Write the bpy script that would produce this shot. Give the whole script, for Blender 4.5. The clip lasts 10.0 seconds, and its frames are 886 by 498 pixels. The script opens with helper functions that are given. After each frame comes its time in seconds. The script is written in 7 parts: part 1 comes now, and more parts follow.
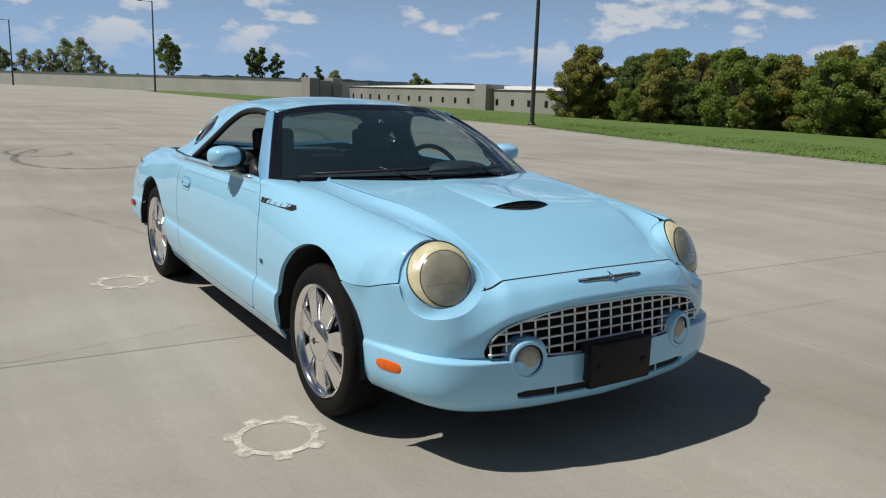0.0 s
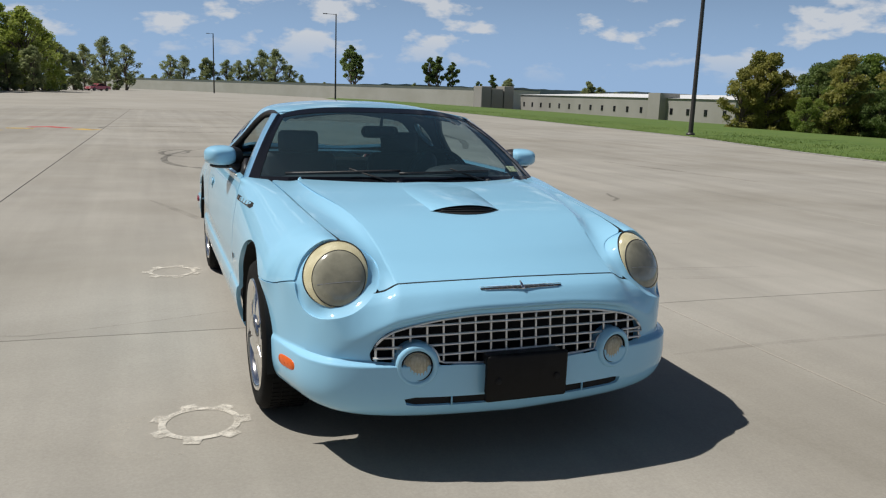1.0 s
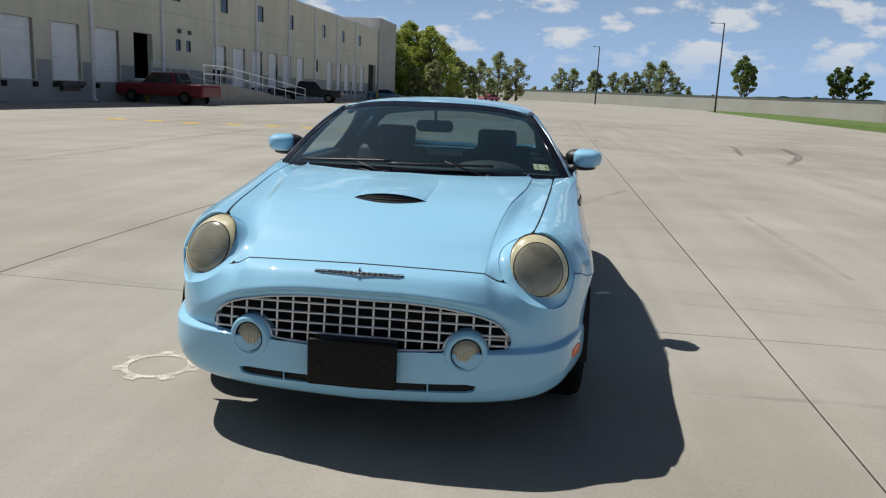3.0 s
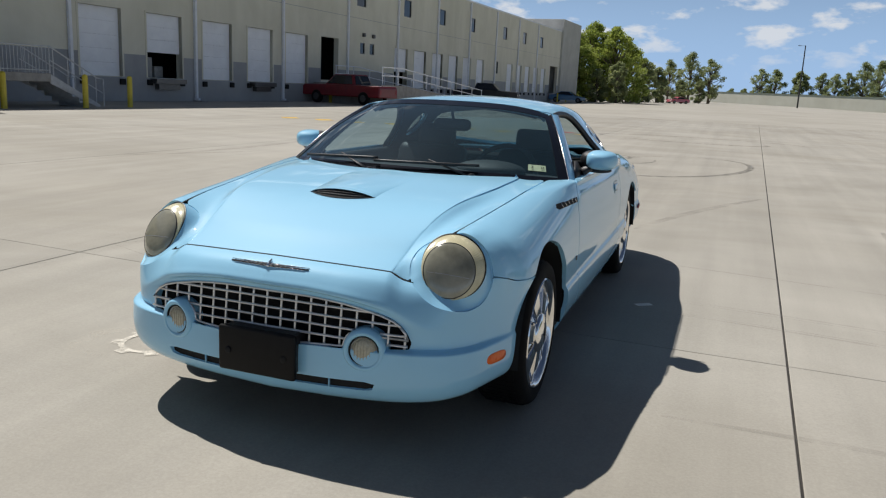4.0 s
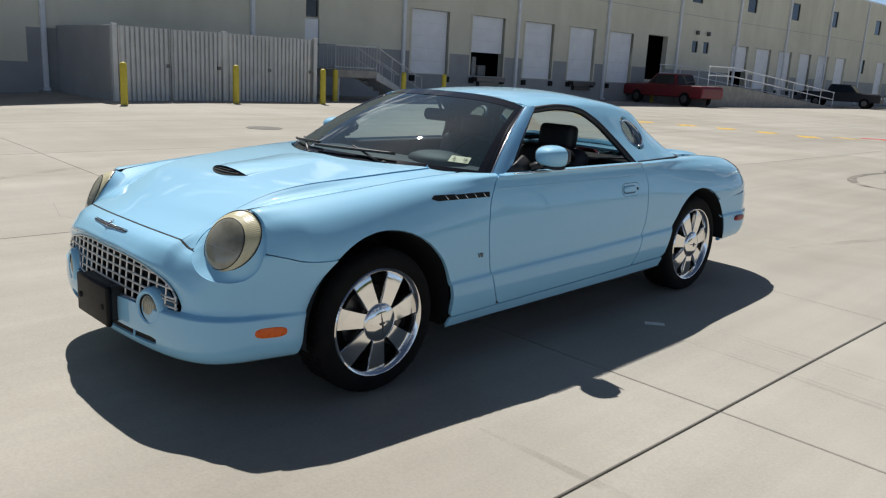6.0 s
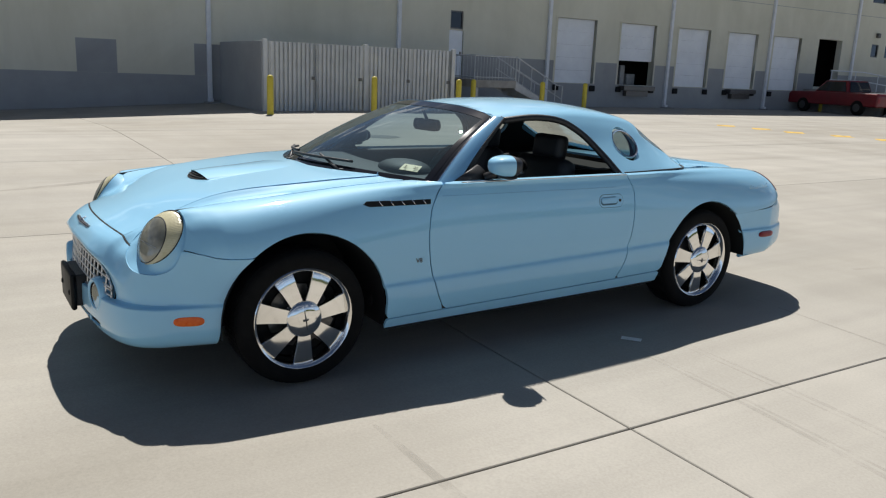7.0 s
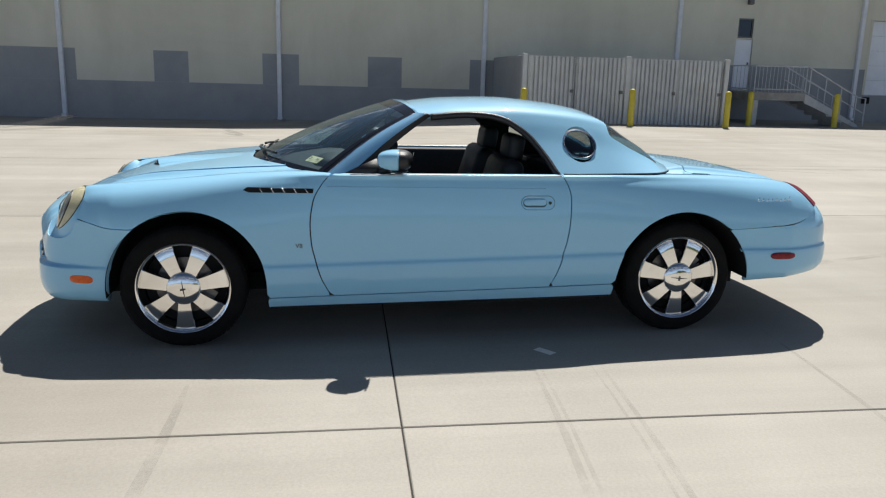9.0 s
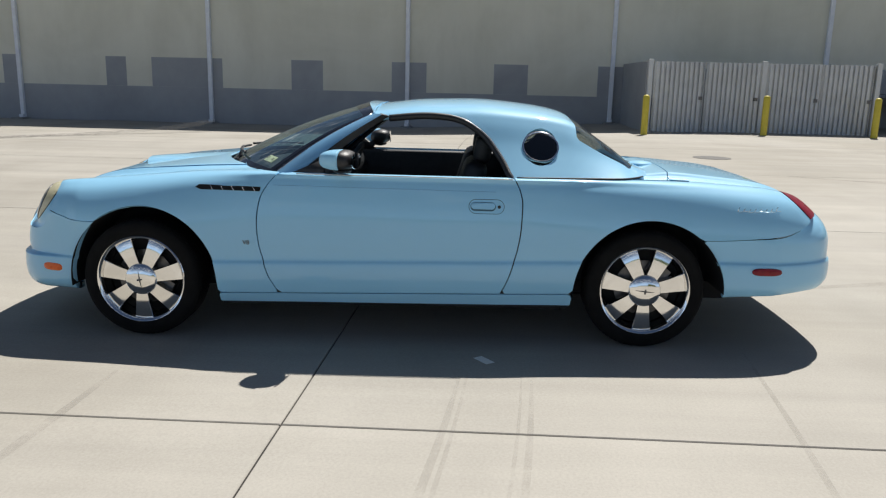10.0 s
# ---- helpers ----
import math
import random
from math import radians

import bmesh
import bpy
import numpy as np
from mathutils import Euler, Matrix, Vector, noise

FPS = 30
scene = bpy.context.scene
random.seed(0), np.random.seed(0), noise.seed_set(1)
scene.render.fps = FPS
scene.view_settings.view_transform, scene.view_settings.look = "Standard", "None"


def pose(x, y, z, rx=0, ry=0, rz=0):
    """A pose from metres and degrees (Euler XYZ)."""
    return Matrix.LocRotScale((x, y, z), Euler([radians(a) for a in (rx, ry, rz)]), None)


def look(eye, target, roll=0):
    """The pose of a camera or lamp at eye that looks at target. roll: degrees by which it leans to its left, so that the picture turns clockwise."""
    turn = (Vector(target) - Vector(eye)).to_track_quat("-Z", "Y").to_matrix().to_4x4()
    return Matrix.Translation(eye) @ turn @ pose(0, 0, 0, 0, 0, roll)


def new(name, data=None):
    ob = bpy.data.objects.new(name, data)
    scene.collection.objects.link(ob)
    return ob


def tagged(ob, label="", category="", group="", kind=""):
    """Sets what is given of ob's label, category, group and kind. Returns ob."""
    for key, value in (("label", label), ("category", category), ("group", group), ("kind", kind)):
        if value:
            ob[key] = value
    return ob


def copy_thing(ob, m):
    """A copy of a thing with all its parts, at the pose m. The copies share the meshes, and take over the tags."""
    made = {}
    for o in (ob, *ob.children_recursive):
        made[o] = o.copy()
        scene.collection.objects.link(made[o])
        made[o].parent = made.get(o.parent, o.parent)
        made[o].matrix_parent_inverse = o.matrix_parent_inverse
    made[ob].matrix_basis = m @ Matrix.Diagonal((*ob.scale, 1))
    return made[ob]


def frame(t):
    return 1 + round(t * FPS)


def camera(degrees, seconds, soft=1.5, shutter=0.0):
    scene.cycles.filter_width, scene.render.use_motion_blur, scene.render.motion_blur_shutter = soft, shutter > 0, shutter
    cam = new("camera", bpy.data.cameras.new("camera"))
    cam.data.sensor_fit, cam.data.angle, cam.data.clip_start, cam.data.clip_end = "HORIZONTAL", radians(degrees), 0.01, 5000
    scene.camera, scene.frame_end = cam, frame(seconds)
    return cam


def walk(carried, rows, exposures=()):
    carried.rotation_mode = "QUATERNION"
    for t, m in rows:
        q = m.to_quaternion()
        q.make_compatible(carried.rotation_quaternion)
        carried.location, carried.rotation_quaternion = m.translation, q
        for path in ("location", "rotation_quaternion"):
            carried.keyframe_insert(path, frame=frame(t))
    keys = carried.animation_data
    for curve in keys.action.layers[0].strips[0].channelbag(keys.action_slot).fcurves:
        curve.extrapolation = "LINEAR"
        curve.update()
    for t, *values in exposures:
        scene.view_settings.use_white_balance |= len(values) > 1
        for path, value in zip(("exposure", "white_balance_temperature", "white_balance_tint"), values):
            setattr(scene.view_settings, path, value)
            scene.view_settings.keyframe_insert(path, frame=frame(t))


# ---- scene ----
# ======== camera ========
cam = camera(59.2, 10.0, 1.2)

PATH = [
    (0, (-2.16, -4.233, 1.327), (-1.078, -2.597, 0.937), 1.9),
    (0.5, (-1.73, -4.452, 1.328), (-0.828, -2.709, 0.943), 2.0),
    (1, (-1.274, -4.644, 1.332), (-0.571, -2.811, 0.948), 2.1),
    (1.5, (-0.816, -4.769, 1.334), (-0.327, -2.868, 0.954), 2.2),
    (2, (-0.369, -4.859, 1.332), (-0.101, -2.915, 0.946), 2.5),
    (2.5, (0.103, -4.863, 1.331), (0.13, -2.901, 0.941), 2.6),
    (3, (0.6, -4.839, 1.311), (0.384, -2.89, 0.918), 2.6),
    (3.2, (0.787, -4.805, 1.318), (0.481, -2.869, 0.919), 2.6),
    (4.3, (1.839, -4.45, 1.335), (1.051, -2.658, 0.923), 2.8),
    (4.5, (2.024, -4.358, 1.326), (1.157, -2.604, 0.911), 2.8),
    (5, (2.457, -4.098, 1.357), (1.405, -2.451, 0.934), 2.7),
    (5.5, (2.912, -3.817, 1.379), (1.69, -2.294, 0.947), 2.8),
    (5.7, (3.063, -3.678, 1.381), (1.782, -2.207, 0.938), 3.1),
    (6.8, (3.946, -2.82, 1.408), (2.349, -1.703, 0.961), 2.2),
    (7, (4.07, -2.693, 1.444), (2.435, -1.631, 0.995), 2.4),
    (7.5, (4.414, -2.255, 1.455), (2.677, -1.372, 1.004), 2.3),
    (8, (4.632, -1.75, 1.447), (2.812, -1.052, .999), 2.0),
    (8.5, (4.822, -1.225, 1.438), (2.941, -0.712, 0.994), 1.9),
    (9, (4.903, -0.684, 1.414), (2.979, -0.36, 0.977), 1.6),
    (9.5, (4.951, -0.148, 1.41), (3.003, -0.01, 0.977), 1.5),
    (10, (4.912, 0.396, 1.397), (2.958, 0.341, 0.971), 1.3),
]
walk(cam, [(t, look(eye, target, roll)) for t, eye, target, roll in PATH],
     [(0, -.32), (2.5, -.18), (5, .0), (7.5, .22), (10, .28)])


# ======== sky, sun ========
SUN = Vector((-.592, .275, 1)).normalized()
elev, azim = math.asin(SUN.z), math.atan2(SUN.x, SUN.y)
world = bpy.data.worlds.new("sky")
world.use_nodes = True
scene.world = world
nt = world.node_tree
bg = nt.nodes["Background"]
sky = nt.nodes.new("ShaderNodeTexSky")
sky.sky_type, sky.sun_disc, sky.sun_elevation, sky.sun_rotation = "NISHITA", False, elev, azim
sky.air_density, sky.dust_density, sky.ozone_density = 0.7, 0.7, 2.5
# scattered fair-weather clouds
tc = nt.nodes.new("ShaderNodeTexCoord")
sep = nt.nodes.new("ShaderNodeSeparateXYZ")
nt.links.new(tc.outputs["Generated"], sep.inputs[0])
comb = nt.nodes.new("ShaderNodeMapping")
comb.inputs["Scale"].default_value = (1, 1, 2.3)
nt.links.new(tc.outputs["Generated"], comb.inputs["Vector"])
n1 = nt.nodes.new("ShaderNodeTexNoise")
n1.inputs["Scale"].default_value, n1.inputs["Detail"].default_value, n1.inputs["Roughness"].default_value = 13.0, 7, .55
nt.links.new(comb.outputs[0], n1.inputs["Vector"])
ramp = nt.nodes.new("ShaderNodeValToRGB")
ramp.color_ramp.elements[0].position, ramp.color_ramp.elements[1].position = .535, .62
nt.links.new(n1.outputs["Fac"], ramp.inputs[0])
fade = nt.nodes.new("ShaderNodeMapRange")
fade.inputs["From Min"].default_value, fade.inputs["From Max"].default_value = 0.02, 0.07
nt.links.new(sep.outputs[2], fade.inputs["Value"])
amount = nt.nodes.new("ShaderNodeMath")
amount.operation = "MULTIPLY"
nt.links.new(ramp.outputs[0], amount.inputs[0])
nt.links.new(fade.outputs[0], amount.inputs[1])
high = nt.nodes.new("ShaderNodeMapRange")
high.inputs["From Min"].default_value, high.inputs["From Max"].default_value = 0.36, 0.55
high.inputs["To Min"].default_value, high.inputs["To Max"].default_value = .8, 0.0
nt.links.new(sep.outputs[2], high.inputs["Value"])
am2 = nt.nodes.new("ShaderNodeMath")
am2.operation = "MULTIPLY"
nt.links.new(high.outputs[0], am2.inputs[1])
nt.links.new(amount.outputs[0], am2.inputs[0])
mix = nt.nodes.new("ShaderNodeMix")
mix.data_type = "RGBA"
mix.inputs["B"].default_value = (17, 17.4, 18, 1)
nt.links.new(am2.outputs[0], mix.inputs["Factor"])
# pale blue haze that thins out with height
hz = nt.nodes.new("ShaderNodeMapRange")
hz.interpolation_type = "SMOOTHSTEP"
hz.inputs["From Min"].default_value, hz.inputs["From Max"].default_value = 0.0, 0.30
hz.inputs["To Min"].default_value, hz.inputs["To Max"].default_value = .95, 0.0
nt.links.new(sep.outputs[2], hz.inputs["Value"])
haze = nt.nodes.new("ShaderNodeMix")
haze.data_type = "RGBA"
haze.inputs["B"].default_value = (8.4, 12.7, 19.2, 1)
nt.links.new(hz.outputs[0], haze.inputs["Factor"])
nt.links.new(sky.outputs[0], haze.inputs["A"])
nt.links.new(haze.outputs["Result"], mix.inputs["A"])
nt.links.new(mix.outputs["Result"], bg.inputs["Color"])
bg.inputs["Strength"].default_value = 0.0445
sun = new("sun", bpy.data.lights.new("sun", "SUN"))
sun.data.energy, sun.data.angle, sun.data.color = 5.0, radians(.53), (1, .965, .915)
sun.matrix_world = look(SUN * 50, (0, 0, 0))
scene.view_settings.exposure = 0.0


# ======== mesh helpers ========
def part(name, bm, material, parent=None, label=""):
    me = bpy.data.meshes.new(name)
    bm.to_mesh(me)
    bm.free()
    if material:
        me.materials.append(material)
    ob = new(name, me)
    if parent:
        ob.parent = parent
    if label:
        ob["label"] = label
    return ob


def bx(bm, x0, x1, y0, y1, z0, z1):
    m = Matrix.Translation(((x0 + x1) / 2, (y0 + y1) / 2, (z0 + z1) / 2)) @ Matrix.Diagonal((x1 - x0, y1 - y0, z1 - z0, 1))
    return bmesh.ops.create_cube(bm, size=1, matrix=m)["verts"]


def bevel(bm, width, segments=2):
    bmesh.ops.bevel(bm, geom=bm.edges[:], offset=width, segments=segments, profile=.5, affect="EDGES")


def quad(bm, *cos):
    return bm.faces.new([bm.verts.new(c) for c in cos])


def place(bm, m):
    bmesh.ops.transform(bm, matrix=m, verts=bm.verts[:])
    if m.determinant() < 0:
        bmesh.ops.reverse_faces(bm, faces=bm.faces[:])


def lathe(bm, profile, n):
    """Revolve (radius, z) round the z axis."""
    rings = []
    for r, z in profile:
        if r < 1e-6:
            rings.append([bm.verts.new((0, 0, z))])
        else:
            rings.append([bm.verts.new((r * math.cos(2 * math.pi * k / n), r * math.sin(2 * math.pi * k / n), z)) for k in range(n)])
    for a, b in zip(rings[:-1], rings[1:]):
        for k in range(n):
            j = (k + 1) % n
            if len(a) == 1 and len(b) == 1:
                continue
            if len(b) == 1:
                bm.faces.new((a[k], a[j], b[0]))
            elif len(a) == 1:
                bm.faces.new((a[0], b[j], b[k]))
            else:
                bm.faces.new((a[k], a[j], b[j], b[k]))
    bmesh.ops.recalc_face_normals(bm, faces=bm.faces[:])


def strut(bm, a, b, rx, ry, n=8, r1=None):
    """A bar from a to b with an oval section."""
    a, b = Vector(a), Vector(b)
    m = (b - a).to_track_quat("Z", "Y").to_matrix().to_4x4()
    m.translation = a
    length = (b - a).length
    k = (r1 or 1)
    lo = [bm.verts.new(m @ Vector((rx * math.cos(2 * math.pi * (i + .5) / n), ry * math.sin(2 * math.pi * (i + .5) / n), 0))) for i in range(n)]
    hi = [bm.verts.new(m @ Vector((rx * k * math.cos(2 * math.pi * (i + .5) / n), ry * k * math.sin(2 * math.pi * (i + .5) / n), length))) for i in range(n)]
    for i in range(n):
        bm.faces.new((lo[i], lo[(i + 1) % n], hi[(i + 1) % n], hi[i]))
    bm.faces.new(lo[::-1])
    bm.faces.new(hi)


def tube(bm, pts, r, n=8, closed=False):
    """A round bar along points, with joined rings."""
    pts = [Vector(p) for p in pts]
    count = len(pts)
    rings = []
    for i, p in enumerate(pts):
        a = pts[(i - 1) % count] if (closed or i > 0) else p
        b = pts[(i + 1) % count] if (closed or i < count - 1) else p
        m = (b - a).to_track_quat("Z", "Y").to_matrix()
        rings.append([bm.verts.new(p + m @ Vector((r * math.cos(2 * math.pi * k / n), r * math.sin(2 * math.pi * k / n), 0))) for k in range(n)])
    pairs = list(zip(rings[:-1], rings[1:])) + ([(rings[-1], rings[0])] if closed else [])
    for a, b in pairs:
        for k in range(n):
            bm.faces.new((a[k], a[(k + 1) % n], b[(k + 1) % n], b[k]))
    if not closed:
        bm.faces.new(rings[0][::-1])
        bm.faces.new(rings[-1])


def words(text, size, depth=.0004):
    """The faces of a text as a mesh, centred, in the x-y plane."""
    cu = bpy.data.curves.new("words", "FONT")
    cu.body, cu.size, cu.extrude, cu.align_x, cu.align_y = text, size, depth, "CENTER", "CENTER"
    ob = bpy.data.objects.new("words", cu)
    scene.collection.objects.link(ob)
    me = bpy.data.meshes.new_from_object(ob.evaluated_get(bpy.context.evaluated_depsgraph_get()))
    bpy.data.objects.remove(ob)
    bm = bmesh.new()
    bm.from_mesh(me)
    bpy.data.meshes.remove(me)
    return bm



# ======== materials ========
MAT = {}


def node(tree, kind, **values):
    n = tree.nodes.new(kind)
    for key, value in values.items():
        n.inputs[key.replace("_", " ")].default_value = value
    return n


def surf(name, c1, c2=None, scale=6, rough=.6, metal=0, bump=0, bump_scale=60, coat=0, space="Object", rough_var=.1, spread=(.35, .65), stretch=None, stain=None, stain_scale=.4, per_object=0, ior=1.5, grain=0, grain_scale=45, streak=0):
    m = bpy.data.materials.new(name)
    m.use_nodes = True
    t = m.node_tree
    b = t.nodes["Principled BSDF"]
    b.inputs["Roughness"].default_value, b.inputs["Metallic"].default_value = rough, metal
    b.inputs["Coat Weight"].default_value, b.inputs["IOR"].default_value = coat, ior
    b.inputs["Coat Roughness"].default_value = .03
    c2 = c2 or c1
    if space == "Position":
        src = t.nodes.new("ShaderNodeNewGeometry").outputs["Position"]
    else:
        src = t.nodes.new("ShaderNodeTexCoord").outputs["Object"]
    if stretch:
        mp = t.nodes.new("ShaderNodeMapping")
        mp.inputs["Scale"].default_value = stretch
        t.links.new(src, mp.inputs[0])
        stretched = mp.outputs[0]
    else:
        stretched = src
    n = node(t, "ShaderNodeTexNoise", Scale=scale, Detail=6.0, Roughness=.6)
    t.links.new(stretched, n.inputs["Vector"])
    r = t.nodes.new("ShaderNodeValToRGB")
    r.color_ramp.elements[0].position, r.color_ramp.elements[1].position = spread
    r.color_ramp.elements[0].color, r.color_ramp.elements[1].color = (*c1, 1), (*c2, 1)
    t.links.new(n.outputs["Fac"], r.inputs[0])
    col = r.outputs[0]
    if stain:
        n2 = node(t, "ShaderNodeTexNoise", Scale=stain_scale, Detail=5.0, Roughness=.65, Distortion=.6)
        t.links.new(src, n2.inputs["Vector"])
        r2 = t.nodes.new("ShaderNodeValToRGB")
        r2.color_ramp.elements[0].position, r2.color_ramp.elements[1].position = .42, .68
        r2.color_ramp.elements[0].color, r2.color_ramp.elements[1].color = (1, 1, 1, 1), (*stain, 1)
        t.links.new(n2.outputs["Fac"], r2.inputs[0])
        mx = t.nodes.new("ShaderNodeMix")
        mx.data_type, mx.blend_type = "RGBA", "MULTIPLY"
        mx.inputs["Factor"].default_value = 1
        t.links.new(col, mx.inputs["A"])
        t.links.new(r2.outputs[0], mx.inputs["B"])
        col = mx.outputs["Result"]
    if grain:
        n3 = node(t, "ShaderNodeTexNoise", Scale=grain_scale, Detail=5.0, Roughness=.75)
        t.links.new(src, n3.inputs["Vector"])
        gr = node(t, "ShaderNodeMapRange")
        gr.inputs["From Min"].default_value, gr.inputs["From Max"].default_value = .3, .7
        gr.inputs["To Min"].default_value, gr.inputs["To Max"].default_value = 1 - grain, 1 + grain * .7
        t.links.new(n3.outputs["Fac"], gr.inputs["Value"])
        mg = t.nodes.new("ShaderNodeMix")
        mg.data_type, mg.blend_type = "RGBA", "MULTIPLY"
        mg.inputs["Factor"].default_value = 1
        t.links.new(col, mg.inputs["A"])
        t.links.new(gr.outputs[0], mg.inputs["B"])
        col = mg.outputs["Result"]
    if streak:
        # long faint trails, as tyres and the broom leave them
        for turn, wide in ((.12, 2.6), (-.5, 1.7)):
            mp = t.nodes.new("ShaderNodeMapping")
            mp.inputs["Rotation"].default_value = (0, 0, turn)
            mp.inputs["Scale"].default_value = (wide, .10, 1)
            t.links.new(src, mp.inputs[0])
            n4 = node(t, "ShaderNodeTexNoise", Scale=1.0, Detail=5.0, Roughness=.6)
            t.links.new(mp.outputs[0], n4.inputs["Vector"])
            sr = node(t, "ShaderNodeMapRange")
            sr.inputs["From Min"].default_value, sr.inputs["From Max"].default_value = .36, .66
            sr.inputs["To Min"].default_value, sr.inputs["To Max"].default_value = 1 - streak, 1 + streak * .5
            t.links.new(n4.outputs["Fac"], sr.inputs["Value"])
            ms = t.nodes.new("ShaderNodeMix")
            ms.data_type, ms.blend_type = "RGBA", "MULTIPLY"
            ms.inputs["Factor"].default_value = 1
            t.links.new(col, ms.inputs["A"])
            t.links.new(sr.outputs[0], ms.inputs["B"])
            col = ms.outputs["Result"]
    if per_object:
        info = t.nodes.new("ShaderNodeObjectInfo")
        hs = t.nodes.new("ShaderNodeHueSaturation")
        mr = node(t, "ShaderNodeMapRange")
        mr.inputs["To Min"].default_value, mr.inputs["To Max"].default_value = 1 - per_object, 1 + per_object
        t.links.new(info.outputs["Random"], mr.inputs["Value"])
        t.links.new(mr.outputs[0], hs.inputs["Value"])
        t.links.new(col, hs.inputs["Color"])
        col = hs.outputs[0]
    t.links.new(col, b.inputs["Base Color"])
    if rough_var:
        mr = node(t, "ShaderNodeMapRange")
        mr.inputs["To Min"].default_value, mr.inputs["To Max"].default_value = max(0, rough - rough_var), min(1, rough + rough_var)
        t.links.new(n.outputs["Fac"], mr.inputs["Value"])
        t.links.new(mr.outputs[0], b.inputs["Roughness"])
    if bump:
        nb = node(t, "ShaderNodeTexNoise", Scale=bump_scale, Detail=4.0, Roughness=.6)
        t.links.new(src, nb.inputs["Vector"])
        bp = node(t, "ShaderNodeBump", Strength=bump, Distance=.01)
        t.links.new(nb.outputs["Fac"], bp.inputs["Height"])
        t.links.new(bp.outputs[0], b.inputs["Normal"])
    MAT[name] = m
    return m


def glass(name, tint, gloss_rough=.0, veil_cover=0):
    """A thin pane: tinted straight-through light under a Fresnel reflection."""
    m = bpy.data.materials.new(name)
    m.use_nodes = True
    t = m.node_tree
    t.nodes.remove(t.nodes["Principled BSDF"])
    tr = node(t, "ShaderNodeBsdfTransparent", Color=(*tint, 1))
    gl = node(t, "ShaderNodeBsdfGlossy", Color=(1, 1, 1, 1), Roughness=gloss_rough)
    lw = node(t, "ShaderNodeLayerWeight", Blend=.5)
    pw = t.nodes.new("ShaderNodeMath")
    pw.operation, pw.inputs[1].default_value = "POWER", 4.5
    t.links.new(lw.outputs["Facing"], pw.inputs[0])
    fr = node(t, "ShaderNodeMapRange")
    fr.inputs["To Min"].default_value, fr.inputs["To Max"].default_value = .08, 1.0
    t.links.new(pw.outputs[0], fr.inputs["Value"])
    mx = t.nodes.new("ShaderNodeMixShader")
    t.links.new(fr.outputs[0], mx.inputs[0])
    t.links.new(tr.outputs[0], mx.inputs[1])
    t.links.new(gl.outputs[0], mx.inputs[2])
    t.links.new(mx.outputs[0], t.nodes["Material Output"].inputs["Surface"])
    if veil_cover:
        # thin teal film outside: dust plus the reflected sky's veil as colour
        df = node(t, "ShaderNodeBsdfDiffuse", Color=(.25, .52, .60, 1))
        g = t.nodes.new("ShaderNodeNewGeometry")
        n = node(t, "ShaderNodeTexNoise", Scale=5.0, Detail=5.0)
        t.links.new(g.outputs["Position"], n.inputs["Vector"])
        mr = node(t, "ShaderNodeMapRange")
        mr.inputs["To Min"].default_value, mr.inputs["To Max"].default_value = veil_cover * .7, veil_cover * 1.3
        t.links.new(n.outputs["Fac"], mr.inputs["Value"])
        m2 = t.nodes.new("ShaderNodeMixShader")
        t.links.new(mr.outputs[0], m2.inputs[0])
        t.links.new(mx.outputs[0], m2.inputs[1])
        t.links.new(df.outputs[0], m2.inputs[2])
        t.links.new(m2.outputs[0], t.nodes["Material Output"].inputs["Surface"])
    MAT[name] = m


surf("car_paint", (.325, .648, .868), (.335, .658, .878), 3, .5, coat=1.0, rough_var=.03, bump=.0)
MAT["car_paint"].node_tree.nodes["Principled BSDF"].inputs["Specular IOR Level"].default_value = .12
# darker copy of the body blue: the pillars' dark reflections put into colour
surf("car_paint_dark", (.21, .45, .68), (.22, .46, .69), 3, .3, coat=1.0, rough_var=.02, metal=.1)
surf("black_plastic", (.012, .012, .013), (.022, .022, .024), 40, .45, bump=.15, bump_scale=400)
surf("gloss_black", (.006, .007, .010), (.009, .010, .013), 10, .08, rough_var=.03)
surf("matt_black", (.004, .004, .004), (.009, .009, .009), 20, .85)
# dark copy of the body blue: shade of gap and recess as colour
surf("paint_shaded", (.05, .12, .17), (.06, .14, .19), 10, .6)
surf("bracket_black", (.003, .003, .0035), (.006, .006, .0065), 30, .5, ior=1.3)
surf("soft_black", (.026, .030, .032), (.040, .044, .046), 30, .6, bump=.2, bump_scale=300)
surf("leather", (.012, .012, .013), (.022, .021, .022), 20, .48, bump=.25, bump_scale=160)
surf("rubber", (.004, .004, .004), (.009, .009, .0085), 14, .88, ior=1.3, bump=.2, bump_scale=120)
surf("chrome", (.74, .74, .74), (.82, .82, .82), 8, .12, metal=1, rough_var=.05)
surf("wheel_chrome", (.80, .79, .77), (.86, .85, .83), 6, .10, metal=1, rough_var=.05)
surf("grille_silver", (.62, .62, .61), (.72, .72, .71), 20, .32, metal=.75, rough_var=.08)
surf("mirror", (.85, .86, .86), None, 3, .01, metal=1, rough_var=0)
surf("dark_metal", (.10, .10, .10), (.18, .17, .16), 30, .4, metal=.9)
surf("lamp_cream", (.62, .56, .34), (.74, .68, .45), 20, .25, rough_var=.1, coat=.5)
surf("lamp_lens", (.16, .155, .115), (.38, .365, .275), 7, .16, coat=1, rough_var=.08, spread=(.3, .7))
surf("fog_lens", (.34, .32, .235), (.50, .475, .36), 90, .38, coat=1, spread=(.3, .7))
surf("amber", (.80, .11, .006), (.88, .16, .012), 60, .3, coat=.25, ior=1.35)
